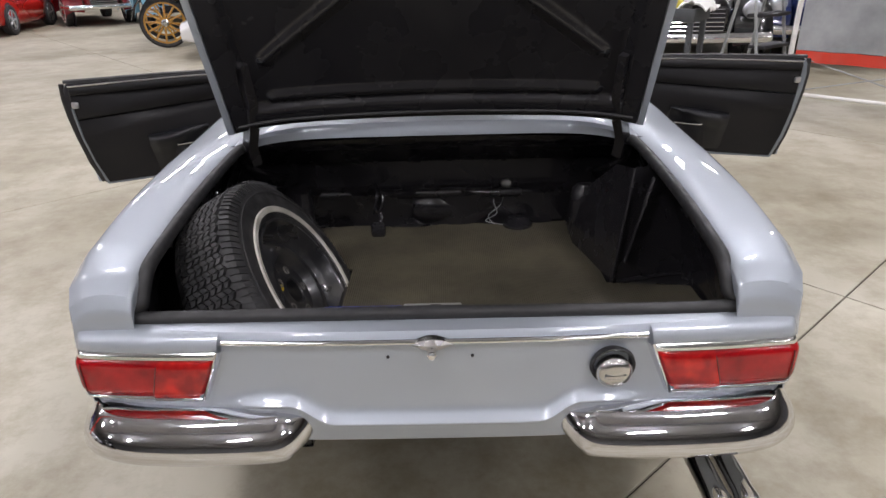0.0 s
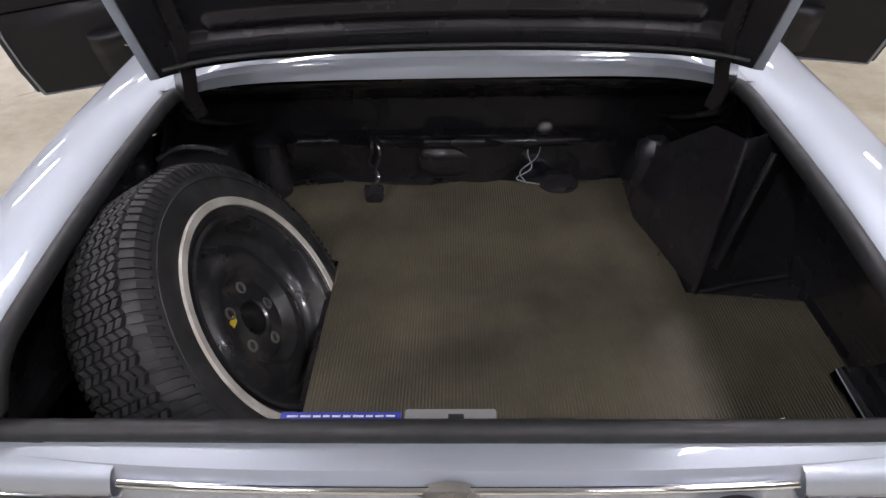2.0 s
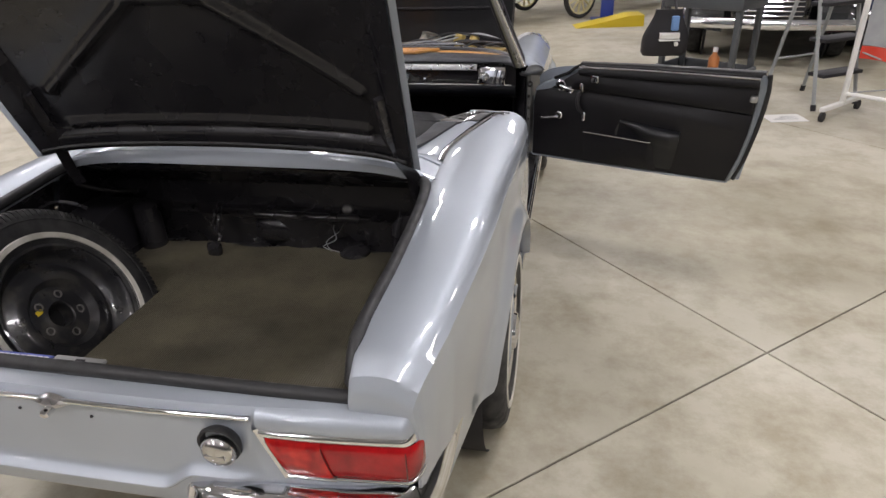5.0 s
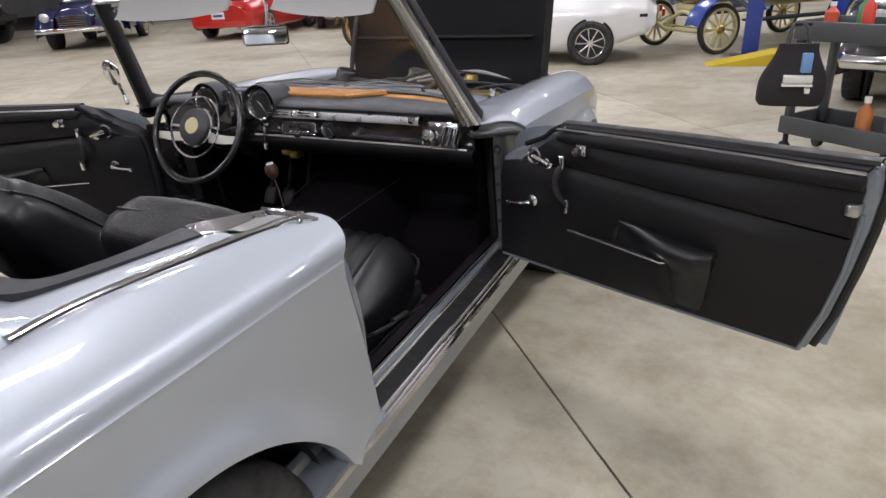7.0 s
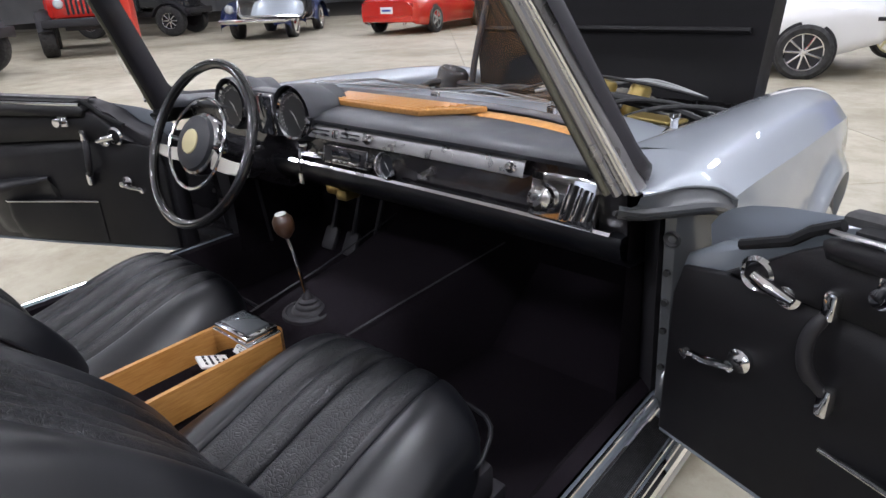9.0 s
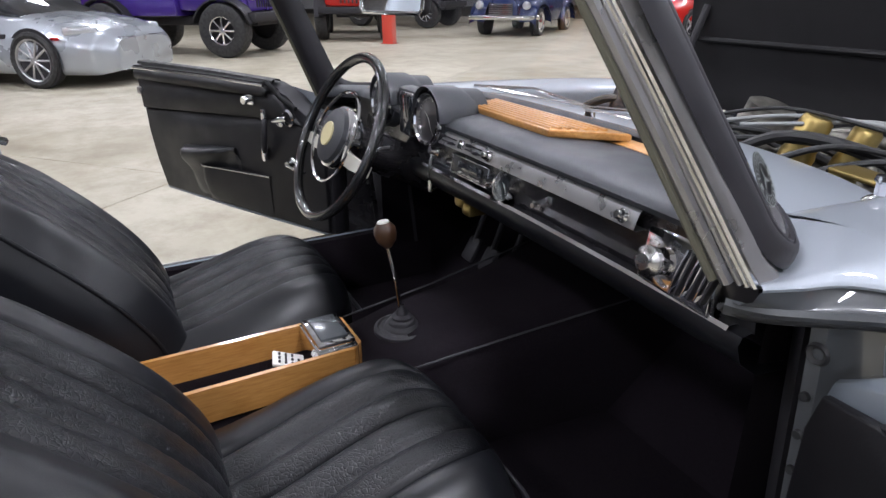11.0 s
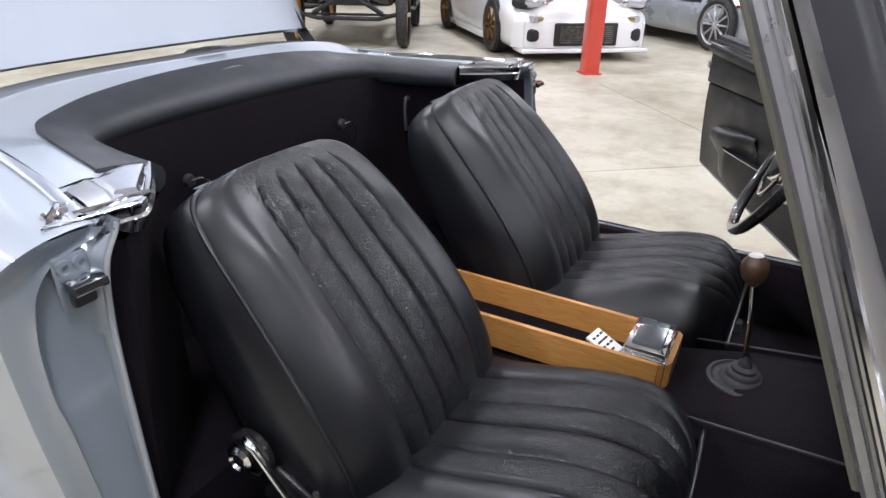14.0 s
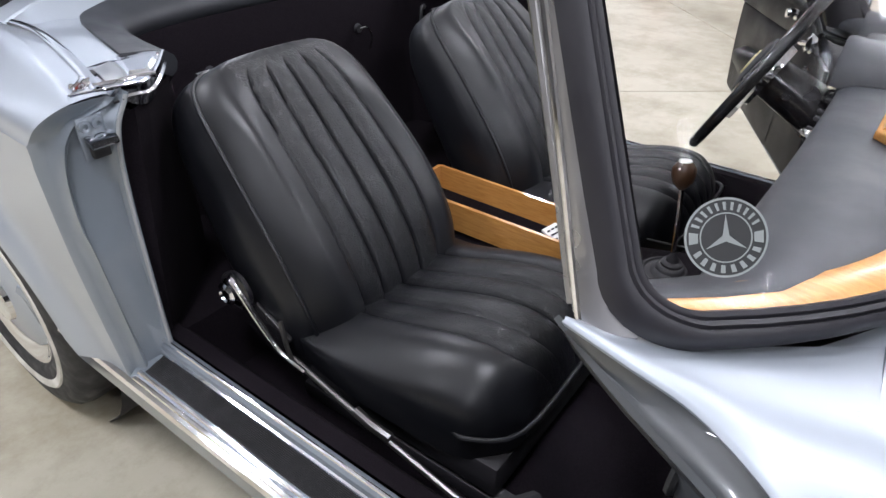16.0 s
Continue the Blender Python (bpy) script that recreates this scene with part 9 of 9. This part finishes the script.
pp = post(-5.80, 0.31, 0.165)
bm = bm_new()
box(bm, (-5.70, 0.06, 1.05), (0.03, 0.17, 0.62), 0.006, pose(0, 0, 0, 0, 0, 8))
sign = part("extinguisher_sign", bm, RED_POST, pp, "red sign panel on the post")
bm = bm_new()
box(bm, (-5.682, 0.05, 1.05), (0.006, 0.10, 0.20), 0.001, pose(0, 0, 0, 0, 0, 8))
part("sign_panel", bm, WHITE, sign)
post(-12.45, 7.75, 0.24)
lift = thing("car_lift", "blue two-post car lift column", "car lift")
bm = bm_new()
box(bm, (1.42, 10.35, 1.9), (0.20, 0.20, 3.8), 0.02)
box(bm, (1.42, 10.35, 0.015), (0.5, 0.45, 0.03), 0.005)
part("column", bm, BLUE_STEEL, lift)
ramp = thing("wheel_ramp", "low yellow steel ramp lying on the floor", "ramp")
bm = bm_new()
q = [V(0.95, 9.52, 0.0), V(1.95, 9.70, 0.0), V(1.95, 9.70, 0.16), V(1.75, 9.66, 0.16)]
q2 = [p + V(-0.06, 0.42, 0) for p in q]
rows = [q + [q[0]], q2 + [q2[0]]]
grid(bm, rows)
bm.faces.new([bm.verts.new(p) for p in q])
bm.faces.new([bm.verts.new(p) for p in q2])
part("ramp_body", bm, YELLOW, ramp)

# ---- tool cart, ladder, sheet stand ----
cart = thing("tool_cart", "grey plastic tool cart loaded with bottles and a black bag", "cart")
CM = pose(2.12, 5.52, 0, 0, 0, -38)


def cpart(name, c, sz, material, bevel=0.01, parent=None, rot=None):
    bm = bm_new()
    box(bm, c, sz, bevel, rot)
    bmesh.ops.transform(bm, matrix=CM, verts=bm.verts)
    return part(name, bm, material, parent or cart)


DGREY = mat("dark_grey_plastic", (0.07, 0.075, 0.08), 0.5)
for z in (0.22, 0.84):
    cpart("tray", (0, 0, z - 0.05), (0.74, 0.44, 0.02), DGREY)
    for c_, s_ in (((0, 0.215, z), (0.74, 0.02, 0.12)), ((0, -0.215, z), (0.74, 0.02, 0.12)), ((0.36, 0, z), (0.02, 0.44, 0.12)), ((-0.36, 0, z), (0.02, 0.44, 0.12))):
        cpart("tray_side", c_, s_, DGREY)
for x in (-0.33, 0.33):
    for y in (-0.18, 0.18):
        cpart("leg", (x, y, 0.50), (0.05, 0.05, 0.62), DGREY)
        bm = bm_new()
        lathe(bm, [(0, -0.015), (0.05, -0.015), (0.05, 0.015), (0, 0.015)], (x, y, 0.05), (0.4, 1, 0), 18)
        tube(bm, [(x, y, 0.06), (x, y, 0.16)], 0.018, 8)
        bmesh.ops.transform(bm, matrix=CM, verts=bm.verts)
        part("caster", bm, BLACK_MATT, cart)
bag = thing("shoulder_bag", "black cloth bag with white lettering hung on the tool cart", "bag")
BG = pose(1.715, 5.20, 0, 0, 0, 4)
bm = bm_new()
rows = []
for k in range(13):
    t = k / 12
    w = (0.11 + 0.085 * sstep(t * 1.5)) * (1 - 0.12 * sstep((t - 0.9) / 0.1))
    z = lerp(0.80, 0.415, t)
    th = 0.022 + 0.045 * sstep(t * 1.2) * (1 if t < 0.95 else 0.7)
    row = []
    for i in range(24):
        a = 2 * math.pi * i / 24
        fold = 0.006 * math.sin(5 * a + 4 * t) * t
        row.append(V(w * math.copysign(abs(math.cos(a)) ** 0.7, math.cos(a)), 0.10 * t * 0.6 - (th + fold) * math.copysign(abs(math.sin(a)) ** 0.7, math.sin(a)), z))
    rows.append(row)
vr = grid(bm, rows, True)
bm.faces.new(vr[-1])
bm.faces.new(vr[0])
bmesh.ops.transform(bm, matrix=BG, verts=bm.verts)
part("bag_body", bm, BLACK_MATT, bag)
for k, (w, z, hh) in enumerate(((0.16, 0.592, 0.040), (0.17, 0.558, 0.010), (0.028, 0.525, 0.026))):
    bm = bm_new()
    box(bm, (0.02 + (0.06 if k == 2 else 0), -0.032 - (0.60 - z) * 0.02, z), (w, 0.05, hh), 0.002, pose(0, 0, 0, 10, 0, 0))
    bmesh.ops.transform(bm, matrix=BG, verts=bm.verts)
    part("white_bar", bm, WHITE, bag)
bm = bm_new()
box(bm, (0.055, -0.030, 0.69), (0.058, 0.05, 0.115), 0.008)
bmesh.ops.transform(bm, matrix=BG, verts=bm.verts)
part("blue_pouch", bm, mat("pale_blue_cloth", (0.16, 0.30, 0.55), 0.7), bag)
for x in (-0.06, 0.06):
    bm = bm_new()
    tube(bm, [BG @ V(x, 0.0, 0.79), BG @ V(x * 0.8, 0.06, 0.87), BG @ V(x * 0.5, 0.14, 0.90), BG @ V(x * 0.4 + 0.05, 0.22, 0.89)], 0.012, 8)
    part("strap", bm, BLACK_MATT, bag)
for i, (x, y, z, r, hh, col) in enumerate(((0.02, -0.1, 0.85, 0.035, 0.22, (0.6, 0.05, 0.03)), (0.12, 0.05, 0.85, 0.04, 0.24, (0.7, 0.6, 0.1)), (-0.12, 0.1, 0.85, 0.045, 0.2, (0.05, 0.25, 0.08)), (0.25, -0.08, 0.85, 0.04, 0.28, (0.6, 0.6, 0.62)), (0.15, -0.14, 0.23, 0.045, 0.24, (0.45, 0.16, 0.05)), (-0.2, -0.12, 0.85, 0.04, 0.16, (0.6, 0.1, 0.05)))):
    b = thing("spray_bottle", "coloured plastic bottle standing on the tool cart", "bottle", "bottles on the cart")
    bm = bm_new()
    lathe(bm, [(0, 0), (r, 0.0), (r, hh * 0.62), (r * 0.4, hh * 0.78), (r * 0.35, hh * 0.86)], CM @ V(x, y, z), (0, 0, 1), 16)
    part("bottle", bm, mat("bottle_plastic", col, 0.35), b)
    bm = bm_new()
    lathe(bm, [(r * 0.45, hh * 0.84), (r * 0.45, hh), (0, hh)], CM @ V(x, y, z), (0, 0, 1), 14)
    part("cap", bm, WHITE, b)
bm = bm_new()
rr = random.Random(3)
rows = []
for i in range(9):
    rows.append([CM @ V(0.18 + 0.035 * i, -0.2 + 0.05 * j, 0.93 + 0.05 * rr.random() - 0.004 * (i - 4) ** 2) for j in range(9)])
grid(bm, rows)
rag = part("rag", bm, WHITE)
tagged(rag, "crumpled white cloth on the tool cart", "cloth")
solid(rag, 0.01)

ladder = thing("step_ladder", "folding grey step ladder standing open", "ladder")
base = V(2.98, 5.42, 0)
lu, lv = V(0.84, 0.54, 0), V(-0.54, 0.84, 0)
for s in (-1, 1):
    for d, sgn in ((0.24, 1), (-0.30, -1)):
        bm = bm_new()
        tube(bm, [base + lv * d + lu * s * 0.24, base + lv * (0.02 * sgn) + lu * s * 0.20 + V(0, 0, 1.30)], 0.016, 8)
        part("ladder_leg", bm, GREY, ladder)
        bm = bm_new()
        tube(bm, [base + lv * d + lu * s * 0.24, base + lv * d * 0.97 + lu * s * 0.24 + V(0, 0, 0.05)], 0.022, 8)
        part("ladder_foot", bm, BLACK_MATT, ladder)
for z, k in ((0.28, 0.78), (0.55, 0.58), (0.82, 0.38), (1.08, 0.2)):
    bm = bm_new()
    box(bm, base + lv * (-0.30 * k) + V(0, 0, z), (0.44, 0.16 if z < 1 else 0.22, 0.03), 0.006, basis((0, 0, 0), lu, lv))
    part("ladder_step", bm, BLACK_MATT, ladder)
bm = bm_new()
tube(bm, [base + lv * 0.17 + lu * -0.23 + V(0, 0, 0.35), base + lv * 0.17 + lu * 0.23 + V(0, 0, 0.35)], 0.010, 8)
part("ladder_brace", bm, GREY, ladder)

stand = thing("sheet_stand", "wheeled white frame holding a grey sheet with a red lower edge", "display stand")
a, b = V(3.10, 4.92, 0), V(4.02, 4.02, 0)
du = (b - a).normalized()
dn_ = V(-du.y, du.x, 0)
for p in (a, b):
    bm = bm_new()
    box(bm, p + V(0, 0, 1.02), (0.035, 0.035, 1.86), 0.004)
    part("upright", bm, WHITE, stand)
    bm = bm_new()
    box(bm, p + V(0, 0, 0.10), (0.035, 0.62, 0.035), 0.004, basis((0, 0, 0), du, dn_))
    part("foot_bar", bm, WHITE, stand)
    for k in (-0.28, 0.28):
        bm = bm_new()
        lathe(bm, [(0, -0.012), (0.038, -0.012), (0.038, 0.012), (0, 0.012)], p + dn_ * k + V(0, 0, 0.038), du, 16)
        tube(bm, [p + dn_ * k + V(0, 0, 0.04), p + dn_ * k + V(0, 0, 0.10)], 0.014, 8)
        part("caster", bm, BLACK_MATT, stand)
for z in (0.18, 1.95):
    bm = bm_new()
    tube(bm, [a + V(0, 0, z), b + V(0, 0, z)], 0.016, 8)
    part("cross_bar", bm, WHITE, stand)
for zz in ((0.18, 0.52), (0.52, 0.18)):
    bm = bm_new()
    tube(bm, [a + V(0, 0, zz[0]), b + V(0, 0, zz[1])], 0.006, 6)
    part("brace_wire", bm, GREY, stand)
SHEET = mat("grey_sheet", (0.30, 0.31, 0.32), 0.6)
vary(SHEET, (0.22, 0.23, 0.24), (0.36, 0.37, 0.38), 3.0)
bm = bm_new()
rows = [[a.lerp(b, 0.03 + 0.94 * i / 24) + V(0, 0, lerp(0.56, 1.92, j / 8)) + dn_ * (0.012 * math.sin(i * 0.9) * (1 - j / 10)) for i in range(25)] for j in range(9)]
grid(bm, rows)
solid(part("sheet", bm, SHEET, stand, "grey hanging sheet"), 0.006)
bm = bm_new()
rows = [[a.lerp(b, 0.03 + 0.94 * i / 24) + V(0, 0, z) + dn_ * 0.016 * math.sin(i * 0.9) for i in range(25)] for z in (0.46, 0.555)]
grid(bm, rows)
solid(part("sheet_hem", bm, RED_POST, stand, "red hem"), 0.008)
bm = bm_new()
box(bm, (2.66, 4.80, 0.002), (0.30, 0.21, 0.003), 0, pose(0, 0, 0, 0, 0, 10))
paper = part("paper_sheet", bm, WHITE)
tagged(paper, "white printed sheet lying on the floor", "paper")
bm = bm_new()
for k in range(4):
    box(bm, (2.66 + 0.01 * k, 4.76 + 0.03 * k, 0.0042), (0.2 - 0.03 * k, 0.008, 0.001), 0, pose(0, 0, 0, 0, 0, 10))
part("print_line", bm, GREY, paper)

# ---- floor slabs ----
AD, BD = V(0.66, -0.7513, 0), V(0.7513, 0.66, 0)
A_CUTS = [-28.7, -25.6, -22.5, -19.4, -16.4, -13.3, -10.2, -7.1, -4.10, -1.02, 2.32, 5.03, 8.1, 11.2, 14.2, 17.3, 20.3, 23.4, 26.5, 29.5]
B_CUTS = [-27.6, -23.65, -19.7, -15.75, -11.8, -7.9, -3.92, 0.02, 3.95, 7.9, 11.85, 15.8, 19.75, 23.7]
GAP = 0.0035
for i in range(len(A_CUTS) - 1):
    for j in range(len(B_CUTS) - 1):
        a0, a1, b0, b1 = A_CUTS[i] + GAP, A_CUTS[i + 1] - GAP, B_CUTS[j] + GAP, B_CUTS[j + 1] - GAP
        me = bpy.data.meshes.new("slab")
        q = [BD * x + AD * y for x, y in ((a0, b0), (a0, b1), (a1, b1), (a1, b0))]
        c = sum(q, Vector()) / 4
        if not (-35 < c.x < 27 and -21 < c.y < 33):
            continue
        e = 0.0025
        tp = [p + (c - p).normalized() * e * 1.4 for p in q]
        me.from_pydata([(*p.xy, -0.009) for p in q] + [(*p.xy, -0.002) for p in q] + [(*p.xy, 0.0) for p in tp], [], [(8, 9, 10, 11)] + [(k, (k + 1) % 4, (k + 1) % 4 + 4, k + 4) for k in range(4)] + [(k + 4, (k + 1) % 4 + 4, (k + 1) % 4 + 8, k + 8) for k in range(4)])
        bmf = bm_new()
        bmf.from_mesh(me)
        bmesh.ops.recalc_face_normals(bmf, faces=bmf.faces)
        if max(bmf.faces, key=lambda f: f.calc_area()).normal.z < 0:
            bmesh.ops.reverse_faces(bmf, faces=bmf.faces)
        bmf.to_mesh(me)
        bmf.free()
        me.materials.append(CONCRETE)
        ob = new("slab", me)
        ob.parent = floor
